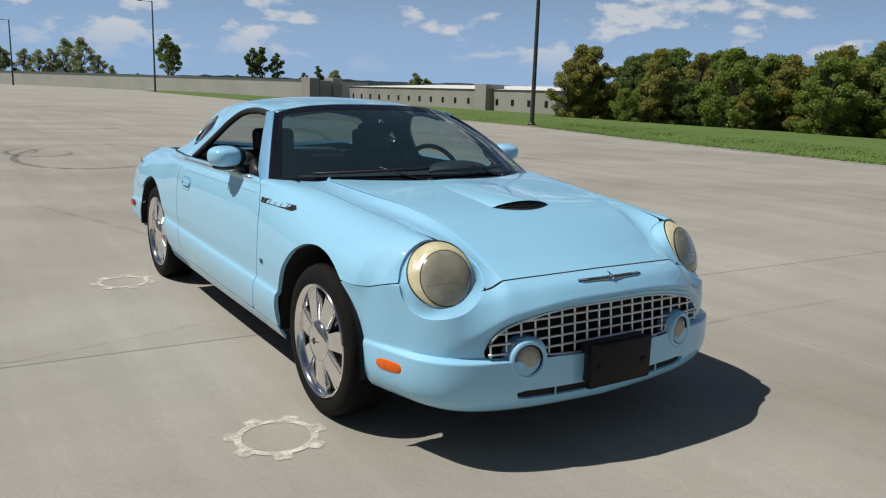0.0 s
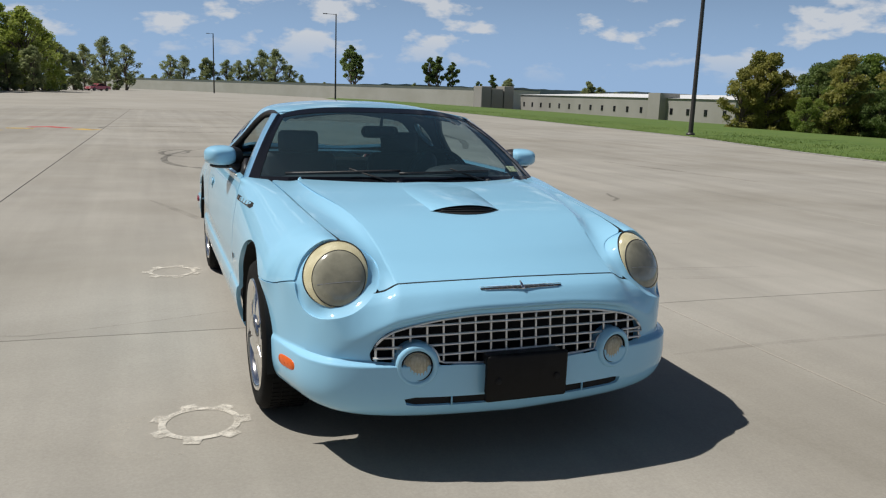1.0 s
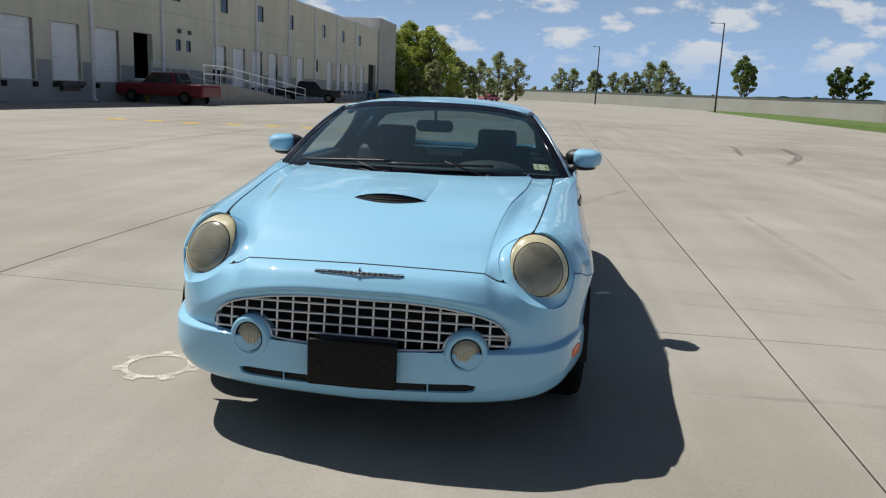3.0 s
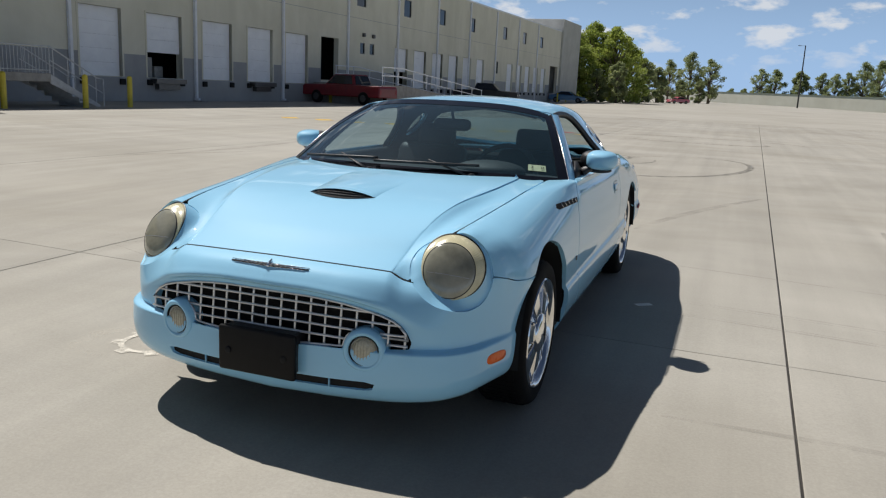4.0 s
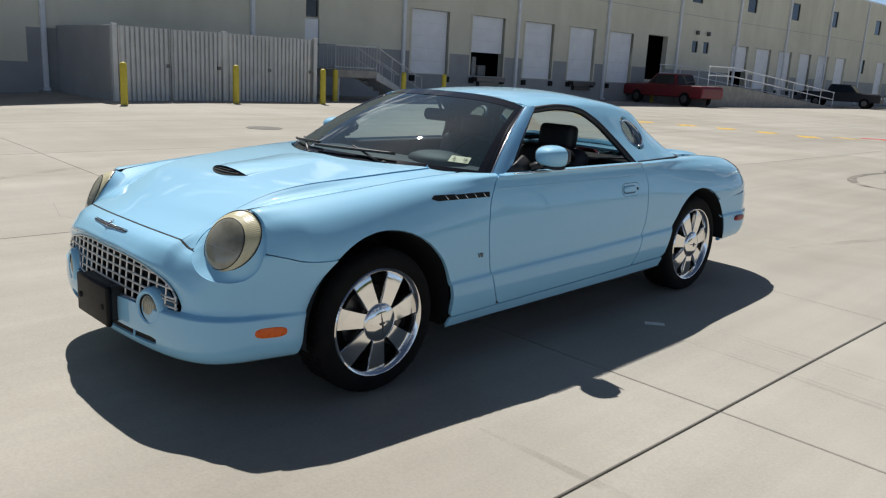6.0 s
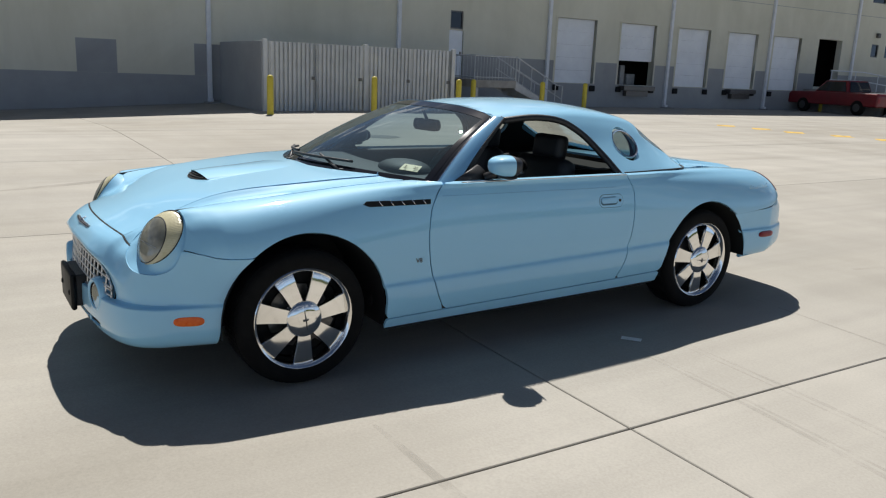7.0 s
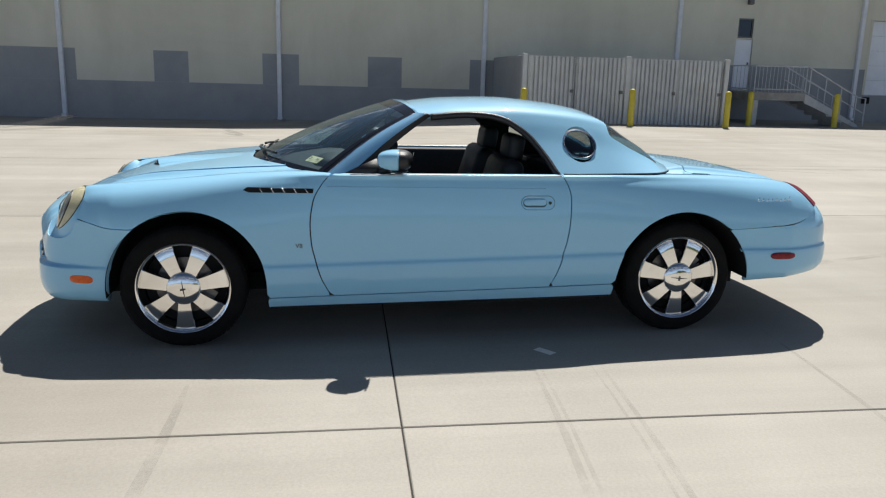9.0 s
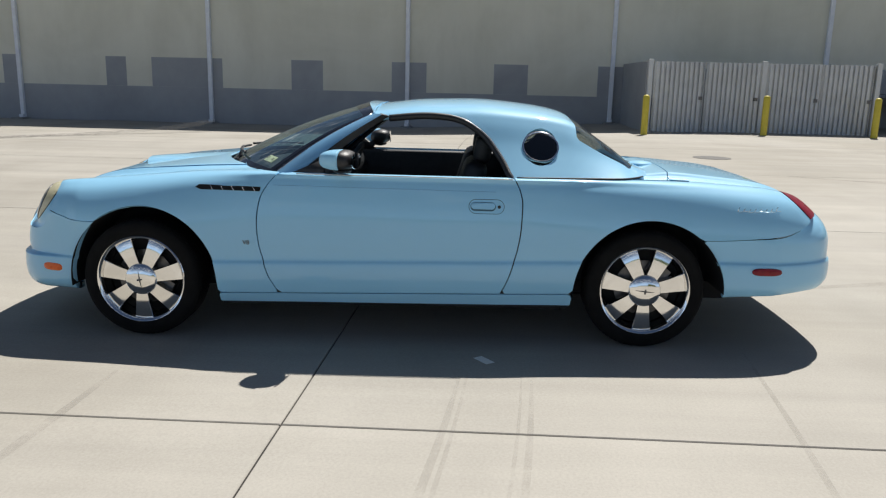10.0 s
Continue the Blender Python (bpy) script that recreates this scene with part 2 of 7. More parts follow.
surf("red_lens", (.20, .006, .014), (.28, .009, .018), 30, .3, coat=.15, ior=1.35)
surf("sticker", (.36, .46, .30), (.46, .56, .38), 60, .6)
glass("screen_glass", (.38, .51, .545), veil_cover=.030)
glass("tint_glass", (.46, .50, .48))

surf("concrete", (.352, .330, .285), (.415, .390, .340), .55, .82, bump=.05, bump_scale=140, space="Position", stretch=(.8, 1.3, 1), stain=(.80, .785, .75), stain_scale=.16, per_object=.035, grain=.12, grain_scale=80, streak=.07)
surf("concrete_far", (.352, .330, .285), (.415, .390, .340), .4, .82, space="Position", stretch=(.7, 1.4, 1), stain=(.85, .835, .80), stain_scale=.10)
surf("joint", (.018, .016, .014), (.045, .04, .034), 9, .9, space="Position")
surf("curb_concrete", (.26, .25, .23), (.36, .345, .32), 3, .85, bump=.2, bump_scale=60, space="Position")
surf("grass_ground", (.085, .15, .022), (.135, .195, .036), 1.6, .95, space="Position", stain=(.75, .85, .6), stain_scale=.12)
surf("grass_blade", (.09, .155, .024), (.14, .20, .04), 2.0, .8, space="Position")
surf("earth", (.075, .095, .035), (.12, .13, .06), .05, .95, space="Position")
surf("wall_beige", (.675, .645, .53), (.735, .705, .585), .8, .8, space="Position", stain=(.90, .90, .88), stain_scale=.25, stretch=(1, 1, .25))
surf("wall_grey", (.33, .335, .34), (.375, .38, .38), .9, .8, space="Position", stain=(.88, .88, .88), stain_scale=.3)
surf("tower_grey", (.46, .455, .42), (.52, .515, .48), .9, .8, space="Position", stain=(.9, .9, .9), stain_scale=.3)
surf("door_white", (.84, .86, .90), (.88, .90, .93), 2, .5, space="Position", stain=(.92, .92, .92), stain_scale=.8)
surf("spout_white", (.70, .71, .75), (.80, .81, .83), 4, .5, space="Position")
surf("corrugated", (.55, .56, .56), (.63, .64, .63), 2, .55, space="Position", stain=(.88, .88, .87), stain_scale=.6)
surf("bollard_yellow", (.55, .44, .03), (.66, .54, .06), 5, .5)
surf("steel_grey", (.28, .29, .30), (.38, .39, .39), 6, .5, metal=.3)
surf("rail_grey", (.46, .47, .48), (.56, .57, .58), 6, .5)
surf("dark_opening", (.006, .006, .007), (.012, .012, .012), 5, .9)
surf("paint_red", (.14, .004, .008), (.18, .006, .010), 3, .4, coat=.25)
surf("paint_pink", (.45, .06, .08), (.5, .08, .09), 3, .3, coat=1)
surf("paint_black", (.010, .011, .014), (.016, .017, .020), 3, .55, coat=0)
surf("paint_blue", (.03, .12, .24), (.04, .15, .29), 3, .3, coat=1)
surf("paint_white", (.70, .70, .70), (.78, .78, .78), 3, .4)
surf("pole_dark", (.03, .028, .026), (.05, .047, .043), 6, .5)
surf("bark", (.10, .078, .058), (.17, .135, .10), 8, .9, bump=.5, bump_scale=20)
# the far trees' leaves are paler: distance haze put into their colour
for nm, a, b in (("leaf_bright", (.26, .34, .06), (.42, .46, .11)), ("leaf_mid", (.165, .25, .05), (.31, .37, .08)), ("leaf_dark", (.11, .175, .05), (.22, .28, .08)), ("leaf_olive", (.25, .26, .065), (.39, .36, .10)), ("leaf_hazy", (.25, .30, .13), (.40, .43, .21))):
    m = surf(nm, a, b, .9, .6, space="Position", spread=(.3, .7))
    t = m.node_tree
    # thin leaves let part of the light through
    tl = t.nodes.new("ShaderNodeBsdfTranslucent")
    mx = t.nodes.new("ShaderNodeMixShader")
    mx.inputs[0].default_value = .5
    p = t.nodes["Principled BSDF"]
    t.links.new(p.inputs["Base Color"].links[0].from_socket, tl.inputs["Color"])
    t.links.new(p.outputs[0], mx.inputs[1])
    t.links.new(tl.outputs[0], mx.inputs[2])
    t.links.new(mx.outputs[0], t.nodes["Material Output"].inputs["Surface"])
surf("far_wall", (.62, .585, .50), (.70, .665, .585), .1, .8, space="Position")
surf("far_grey", (.27, .26, .23), (.33, .315, .285), .1, .8, space="Position")
surf("far_roof", (.72, .72, .71), (.80, .80, .79), .1, .7, space="Position")
# the skyline's blue-grey has the distance haze mixed into it
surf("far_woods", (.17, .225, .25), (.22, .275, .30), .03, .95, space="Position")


def stain_mat(name, color, strength, scale, lo=.35, hi=.65):
    """A worn film on the concrete: patchy cover over what lies under it."""
    m = bpy.data.materials.new(name)
    m.use_nodes = True
    t = m.node_tree
    b = t.nodes["Principled BSDF"]
    b.inputs["Base Color"].default_value, b.inputs["Roughness"].default_value = (*color, 1), .9
    g = t.nodes.new("ShaderNodeNewGeometry")
    n = node(t, "ShaderNodeTexNoise", Scale=scale, Detail=6.0, Roughness=.7)
    t.links.new(g.outputs["Position"], n.inputs["Vector"])
    mr = node(t, "ShaderNodeMapRange")
    mr.inputs["From Min"].default_value, mr.inputs["From Max"].default_value = lo, hi
    mr.inputs["To Max"].default_value = strength
    t.links.new(n.outputs["Fac"], mr.inputs["Value"])
    tr = t.nodes.new("ShaderNodeBsdfTransparent")
    mx = t.nodes.new("ShaderNodeMixShader")
    t.links.new(mr.outputs[0], mx.inputs[0])
    t.links.new(tr.outputs[0], mx.inputs[1])
    t.links.new(b.outputs[0], mx.inputs[2])
    t.links.new(mx.outputs[0], t.nodes["Material Output"].inputs["Surface"])
    MAT[name] = m


stain_mat("tyre_mark", (.05, .048, .045), .5, 6)
stain_mat("scuff", (.26, .24, .205), .22, 2)
stain_mat("chalk_worn", (.72, .68, .59), .90, 16, .32, .60)
stain_mat("patch_white", (.88, .86, .80), .95, 20, .15, .40)
stain_mat("track", (.24, .22, .19), .16, 3)
stain_mat("chalk_smudge", (.66, .62, .53), .25, 7, .42, .70)
stain_mat("road_yellow", (.75, .50, .10), .85, 3.5, .30, .52)
stain_mat("road_red", (.62, .10, .09), .85, 4, .26, .50)

# ======== ground ========
def flat(name, pts, z, material, parent=None):
    bm = bmesh.new()
    bm.faces.new([bm.verts.new((x, y, z)) for x, y in pts])
    bm.normal_update()
    for f in bm.faces:
        if f.normal.z < 0:
            f.normal_flip()
    return part(name, bm, material, parent)


tagged(flat("ground", [(-2500, -2500), (2500, -2500), (2500, 2500), (-2500, 2500)], -4.0, MAT["earth"]), "grassy open ground around the paved lot", "ground", kind="structure")
EDGE = [(16.0, -60), (16.0, 0), (16.4, 6), (18.0, 15), (20.3, 23), (22.5, 45), (25.4, 78), (30.5, 135), (36, 172), (24, 250), (-10, 310), (-75, 310)]


def lot_point(u, v):
    """The slab grid lies a little askew to the car."""
    return (1.958 + u + .021 * v, -.338 + v - .041 * u)


COLS, ROWS = [-29.34, -24.45, -19.56, -14.67, -9.78, -4.89, 0, 4.89, 9.78, 14.2], [-14.67, 0, 14.67, 29.34, 44.0]
FAR = new("lot")
tagged(FAR, "pale concrete truck lot", "paving", kind="structure")


def smooth(t):
    t = min(1, max(0, t))
    return t * t * (3 - 2 * t)


def dip(x, y):
    """The lot falls away towards the dock front's near end."""
    return -.45 * smooth((-11 - x) / 12) * smooth((9 - y) / 13)


def sag(x, y):
    """The slabs fall a little towards the drain ahead of the car."""
    return -.021 * smooth((1.25 - y) / 2.5) * smooth((x + 10) / 5) * smooth((2.5 - x) / 1.5)


def lot_sheet(name, u0, u1, v0, v1, nu, nv, dz, material):
    bm = bmesh.new()
    g = []
    for u in np.linspace(u0, u1, nu):
        col = []
        for v in np.linspace(v0, v1, nv):
            x, y = lot_point(u, v)
            h = dip(x, y) + 1.6 * sag(x, y)
            col.append(bm.verts.new((x, y, h + dz - .01 * min(1, -50 * dip(x, y)))))
        g.append(col)
    for i in range(nu - 1):
        for j in range(nv - 1):
            bm.faces.new((g[i][j], g[i + 1][j], g[i + 1][j + 1], g[i][j + 1]))
    return part(name, bm, material, FAR)


lot_sheet("lot_bed", COLS[0], COLS[-1], ROWS[0], ROWS[-1], 60, 60, -.0035, MAT["joint"])
lot_sheet("lot_surface", COLS[0], 14.8, -60, ROWS[0], 40, 8, -.003, MAT["concrete_far"])
right = [lot_point(COLS[-1], v) for v in (ROWS[-1], 0, ROWS[0])]
flat("lot_surface", right + [(EDGE[0][0], right[-1][1])] + EDGE[1:5] + [(22.4, right[0][1])], -.002, MAT["concrete_far"], FAR)
flat("lot_surface", [lot_point(COLS[0], ROWS[-1]), (22.4, lot_point(COLS[-1], ROWS[-1])[1])] + EDGE[5:] + [(-75, 104), (-29, 104)], -.002, MAT["concrete_far"], FAR)
# kerb along the grass
bm = bmesh.new()
for (xa, ya), (xb, yb) in zip(EDGE[:8], EDGE[1:9]):
    d = Vector((yb - ya, xa - xb, 0)).normalized() * .15
    a, b = Vector((xa, ya, 0)), Vector((xb, yb, 0))
    low = [bm.verts.new(v) for v in (a + Vector((0, 0, -.08)), b + Vector((0, 0, -.08)), b + d + Vector((0, 0, -.08)), a + d + Vector((0, 0, -.08)))]
    top = [bm.verts.new(v) for v in (a + Vector((0, 0, .02)), b + Vector((0, 0, .02)), b + d + Vector((0, 0, .03)), a + d + Vector((0, 0, .03)))]
    bm.faces.new(top)
    for k in range(4):
        bm.faces.new((low[k], low[(k + 1) % 4], top[(k + 1) % 4], top[k]))
bmesh.ops.recalc_face_normals(bm, faces=bm.faces[:])
tagged(part("kerb", bm, MAT["curb_concrete"]), "low concrete edge between lot and grass", "kerb", kind="structure")
# grass bank beyond the edge
bm = bmesh.new()
prev = None
for i in range(len(EDGE[:9]) - 1):
    for k in range(8):
        t = k / 8
        x, y = EDGE[i][0] + (EDGE[i + 1][0] - EDGE[i][0]) * t, EDGE[i][1] + (EDGE[i + 1][1] - EDGE[i][1]) * t
        row = []
        for w, z in ((.15, .02), (1.5, .07), (4, .10), (8, .05), (14, -.05), (22, -.3), (40, -.9), (90, -2.4), (240, -4.1)):
            row.append(bm.verts.new((x + w, y + .25 * w, z + .03 * noise.noise((x + w, y, 0)))))
        if prev:
            for a in range(len(row) - 1):
                bm.faces.new((prev[a], prev[a + 1], row[a + 1], row[a]))
        prev = row
bmesh.ops.recalc_face_normals(bm, faces=bm.faces[:])
for f in bm.faces:
    f.smooth = True
    if f.normal.z < 0:
        f.normal_flip()
tagged(part("grass_bank", bm, MAT["grass_ground"]), "mown green grass bank beside the lot", "grass", kind="structure")
# blades
rng = np.random.default_rng(5)
verts, faces = [], []
for _ in range(26000):
    i = rng.integers(1, 6)
    t = rng.random()
    w = .12 + 9 * rng.random()**1.6
    x = EDGE[i][0] + (EDGE[i + 1][0] - EDGE[i][0]) * t + w
    y = EDGE[i][1] + (EDGE[i + 1][1] - EDGE[i][1]) * t + .25 * w
    z = .02 + .07 * min(1, w / 3) - .02 * max(0, w - 4)
    h, a = .02 + .035 * rng.random(), rng.random() * 6.28
    dx, dy = .022 * math.cos(a), .022 * math.sin(a)
    n = len(verts)
    verts += [(x - dx, y - dy, z - .02), (x + dx, y + dy, z - .02), (x + dy * 2 * rng.random(), y - dx * 2, z + h)]
    faces.append((n, n + 1, n + 2))
me = bpy.data.meshes.new("grass")
me.from_pydata(verts, [], faces)
me.materials.append(MAT["grass_blade"])
tagged(new("grass", me), "short green grass blades on the bank", "grass", kind="stuff")

# ---- chalk marks, tyre marks, painted marks ----
def gear(x, y, r, turn):
    bm = bmesh.new()
    n = 7
    ri, ro, rt = r * .66, r * .80, r
    pts_out, pts_in = [], []
    for k in range(n):
        for f, rad in ((0, ro), (.18, ro), (.26, rt), (.60, rt), (.68, ro), (.86, ro)):
            a = turn + 2 * math.pi * (k + f) / n
            for r_, seq in ((rad, pts_out), (ri, pts_in)):
                px, py = x + r_ * math.cos(a), y + r_ * math.sin(a)
                seq.append((px, py, .0035 + sag(px, py)))
    o = [bm.verts.new(p) for p in pts_out]
    i = [bm.verts.new(p) for p in pts_in]
    for k in range(len(o)):
        j = (k + 1) % len(o)
        bm.faces.new((o[k], o[j], i[j], i[k]))
    bmesh.ops.recalc_face_normals(bm, faces=bm.faces[:])
    return tagged(part("gear_marking", bm, MAT["chalk_worn"]), "faded white gear-shaped marking sprayed on concrete", "ground marking", group="gear markings")


gear(-1.105, -1.495, .205, .5)
gear(-1.128, 1.255, .208, .9)


def film(name, pts, width, material, label, z=.0022, fade=True):
    bm = bmesh.new()
    prev = None
    n = len(pts)
    for i, p in enumerate(pts):
        a, b = Vector((*pts[max(0, i - 1)], 0)), Vector((*pts[min(n - 1, i + 1)], 0))
        d = (b - a).normalized()
        w = width * (.5 if not fade else .5 * math.sin(math.pi * (i + .6) / (n + .2))**.5)
        side = Vector((-d.y, d.x, 0)) * w
        c = Vector((*p, z + .001 + sag(*p)))
        row = (bm.verts.new(c - side), bm.verts.new(c + side))
        if prev:
            bm.faces.new((prev[0], prev[1], row[1], row[0]))
        prev = row
    bmesh.ops.recalc_face_normals(bm, faces=bm.faces[:])
    for f in bm.faces:
        if f.normal.z < 0:
            f.normal_flip()
    return tagged(part(name, bm, MAT[material]), label, "ground marking")


# a small patch of light in the car's shadow, drawn as white film
film("paint_mark", [(1.09, .478), (1.135, .512), (1.18, .545)], .055, "patch_white", "small patch of light painted white on the concrete", fade=False)


def arc(cx, cy, rx, ry, a0, a1, n=28):
    return [(cx + rx * math.cos(a), cy + ry * math.sin(a)) for a in np.linspace(a0, a1, n)]


smudge = "faint chalky smudge beside a gear marking"
black = "curved black tyre skid mark on concrete"
film("skid_mark", [(.5 + .97 * x + .26 * y, 11.55 - .26 * x + .97 * y) for x, y in arc(0, 0, 1.35, 2.65, 2.3, 8.2, 44)], .15, "tyre_mark", black)
film("skid_mark", arc(-.45, 12.2, .55, .9, 1.2, 6.6), .12, "tyre_mark", black, .0027)
film("skid_mark", arc(-.75, 12.6, .3, .6, -1.2, 3.0), .08, "tyre_mark", black, .0031)
film("skid_mark", arc(.6, 22.0, 3.2, 1.6, .2, 3.6), .22, "tyre_mark", black)
film("skid_mark", arc(.4, 21.1, 2.2, 1.0, 3.5, 6.6), .2, "tyre_mark", black, .0026)
film("skid_mark", [(8.6, 21.9), (8.5, 21.2), (8.25, 19.8), (7.95, 18.1), (7.3, 16.2), (6.55, 14.4)], .24, "tyre_mark", black)
film("skid_mark", [(6.95, 21.9), (6.85, 20.8), (6.55, 19.2), (6.1, 16.9)], .16, "tyre_mark", black)
film("skid_mark", [(-14.2, -2.72), (-13.7, -2.56), (-13.2, -2.38), (-12.7, -2.26)], .22, "tyre_mark", black)
film("skid_mark", [(4.72, 4.5), (4.95, 4.75), (5.0, 5.0), (5.12, 5.3)], .07, "tyre_mark", black)
film("skid_mark", [(-10.6, -10.6), (-11.2, -9.37), (-12.63, -8.28), (-14.64, -7.39), (-16.6, -7.3), (-19.0, -7.5)], .75, "tyre_mark", black)
for x0, y0, x1, y1, w in ((1.36, .39, 3.6, .12, .035), (1.30, .43, 3.6, .18, .02), (1.39, .734, 3.6, .50, .03), (1.33, .69, 3.4, .47, .016), (1.40, -1.27, 3.2, -1.33, .05), (.9, 1.9, 3.7, 1.55, .03)):
    film("tyre_track", [(x0 + (x1 - x0) * t, y0 + (y1 - y0) * t + .012 * math.sin(5 * t)) for t in np.linspace(0, 1, 14)], w, "track", "faint brown tyre track across the concrete", .0016)
film("chalk_smudge", arc(-1.24, -1.56, .20, .20, 1.9, 5.0), .10, "chalk_smudge", smudge, .0008)
# cracks and long scuffs
crack = "thin dark crack across the concrete slab"
film("crack", [(-2.95, .20), (-2.4, .0), (-1.9, -.12), (-1.2, .03), (-.84, .13)], .006, "tyre_mark", crack)
film("crack", [(-4.2, -1.0), (-3.6, -1.15), (-3.1, -.9), (-2.84, -.44)], .006, "tyre_mark", crack)
film("crack", [(-2.9, .22), (-2.7, .6), (-2.62, .95)], .007, "tyre_mark", crack)
rs = random.Random(11)
for k in range(9):
    x, y = rs.uniform(-9, 10), rs.uniform(-6, 9)
    a, ln = rs.gauss(1.5, .35), rs.uniform(1.2, 4.5)
    bend = rs.uniform(-.12, .12)
    pts = [(x + ln * t * math.cos(a + bend * t), y + ln * t * math.sin(a + bend * t)) for t in np.linspace(0, 1, 12)]
    film("scuff_mark", pts, rs.uniform(.05, .28), "scuff", "faint brown tyre scuff on concrete", .0012 + .00004 * k)
for k in range(7):
    x = -12.9 + 1.26 * k
    y = 19.85 + .12 * math.sin(k * 1.7) - (.5 if k < 3 else 0)
    film("yellow_mark", [(x - .22, y + .25), (x - .08, y + .05), (x + .10, y - .18), (x + .30, y - .35)], .55, "road_yellow", "worn yellow painted mark on concrete", fade=False)
film("yellow_mark", [(-5.0, 20.75), (-4.3, 20.8)], .35, "road_yellow", "worn yellow painted mark on concrete", fade=False)
film("yellow_mark", [(-3.2, 20.95), (-2.6, 20.5)], .5, "road_yellow", "worn yellow painted mark on concrete", fade=False)
film("red_mark", [(-4.5, 21.5), (-4.0, 21.9), (-3.4, 21.3)], .55, "road_red", "worn red painted mark on concrete", .003)
bm = bmesh.new()
lathe(bm, [(.36, .001), (.36, .006), (.34, .0075), (.33, .0065), (.0, .0065)], 32)
place(bm, Matrix.Translation((-10.6, 5.2, 0)))
tagged(part("manhole_cover", bm, MAT["dark_metal"]), "round dusty iron manhole cover in the concrete", "manhole")


# ======== warehouse ========
WX = -24.73
YARD = Matrix.Translation((0, -.99, 0)) @ Matrix.Rotation(radians(-2.29), 4, "Z")      # the dock front's lie
BLD = new("warehouse")
BLD.matrix_basis = YARD
tagged(BLD, "long beige tilt-up warehouse with white dock doors and grey dado", "building", kind="thing")
BY0, BY1, BH = -50.0, 99.2, 8.9


def wall_with_holes(name, y0, y1, z0, z1, holes, thick=.35):
    """A wall on x = WX facing +x, with rectangular openings (y0, y1, z0, z1)."""
    cy = sorted({y0, y1, *[h[0] for h in holes], *[h[1] for h in holes]})
    cz = sorted({z0, z1, *[h[2] for h in holes], *[h[3] for h in holes]})
    bm = bmesh.new()

    def solid(a, b):
        y, z = (cy[a] + cy[a + 1]) / 2, (cz[b] + cz[b + 1]) / 2
        return not any(h[0] < y < h[1] and h[2] < z < h[3] for h in holes)

    for a in range(len(cy) - 1):
        for b in range(len(cz) - 1):
            if not solid(a, b):
                continue
            ya, yb, za, zb = cy[a], cy[a + 1], cz[b], cz[b + 1]
            quad(bm, (WX, ya, za), (WX, yb, za), (WX, yb, zb), (WX, ya, zb))
            for da, db, q in ((-1, 0, ((ya, za), (ya, zb))), (1, 0, ((yb, zb), (yb, za))), (0, -1, ((yb, za), (ya, za))), (0, 1, ((ya, zb), (yb, zb)))):
                na, nb = a + da, b + db
                if not (0 <= na < len(cy) - 1 and 0 <= nb < len(cz) - 1) or not solid(na, nb):
                    (p, r), (s, t) = q
                    quad(bm, (WX, p, r), (WX, s, t), (WX - thick, s, t), (WX - thick, p, r))
    return part(name, bm, MAT["wall_beige"], BLD)


DOORS = [(21.1, 23.4, 0), (24.9, 27.2, 1), (28.7, 31.0, 0), (32.35, 34.65, 2), (35.95, 38.3, 0), (50.2, 52.5, 1), (53.7, 56.0, 0), (57.3, 59.5, 0), (60.9, 63.0, 0), (64.3, 66.4, 0), (67.9, 70.0, 0), (77.2, 79.2, 0), (80.5, 82.5, 0), (83.8, 85.8, 0), (87.2, 89.2, 0), (90.5, 92.5, 0)]
D0, D1 = 1.07, 3.93
DARK = [(39.85, 42.0, 1.35, 4.0), (94.6, 98.4, 1.0, 4.4)]
holes = [(a, b, D0, D1) for a, b, _ in DOORS] + DARK
WINS = [(44.9, 45.6, 3.2, 3.95), (46.3, 47.0, 3.2, 3.95), (73.7, 74.3, 2.8, 4.0)]
WINS += [(y - .65, y + .65, 6.3, 7.55) for y in (45.0, 52.3, 59.2, 66.4, 76, 83, 90)]
WINS += [(15.52, 16.14, 3.10, 3.83)]
holes += WINS + [(15.48, 16.18, 1.14, 3.06)]
wall_with_holes("wall", BY0, BY1, -.7, BH, holes)
bm = bmesh.new()
bx(bm, WX - 30, WX - .36, BY0, BY1, -.25, .02)
bx(bm, WX - 30, WX - 29.7, BY0, BY1, 0, BH)
bx(bm, WX - 30, WX - .02, BY0 - .3, BY0, -.2, BH)
part("back_wall", bm, MAT["wall_beige"], BLD)
bm = bmesh.new()
bx(bm, WX - 30.2, WX + .03, BY0 - .3, BY1, BH, BH + .12)
part("roof", bm, MAT["spout_white"], BLD)
# near-black sheet standing in for the shade inside the dock openings
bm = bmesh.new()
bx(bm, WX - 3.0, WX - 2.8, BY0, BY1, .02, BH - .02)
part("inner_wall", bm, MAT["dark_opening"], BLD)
# corner tower
bm = bmesh.new()
bx(bm, WX - 8, WX + .25, BY1 + .02, 109, -.25, 10.5)
bevel(bm, .03, 1)
part("corner_tower", bm, MAT["tower_grey"], BLD)
# reveal joints between wall panels
bm = bmesh.new()
bx(bm, WX - .01, WX + .005, BY0, BY1, 5.5, 5.525)
part("panel_joint", bm, MAT["wall_grey"], BLD)
# grey dado and grey blocks painted on the wall
def paint(y0, y1, z0, z1):
    bm = bmesh.new()
    bx(bm, WX - .02, WX + .006, y0, y1, z0, z1)
    part("grey_paint", bm, MAT["wall_grey"], BLD)


paint(BY0, 14.0, -.6, .88)
cuts = sorted([d[:2] for d in DOORS] + [d[:2] for d in DARK] + [(15.48, 16.18)])
start = 14.0
for a, b in cuts:
    paint(start, a, -.6, 2.05)
    paint(a, b, -.6, 1.05)
    start = b
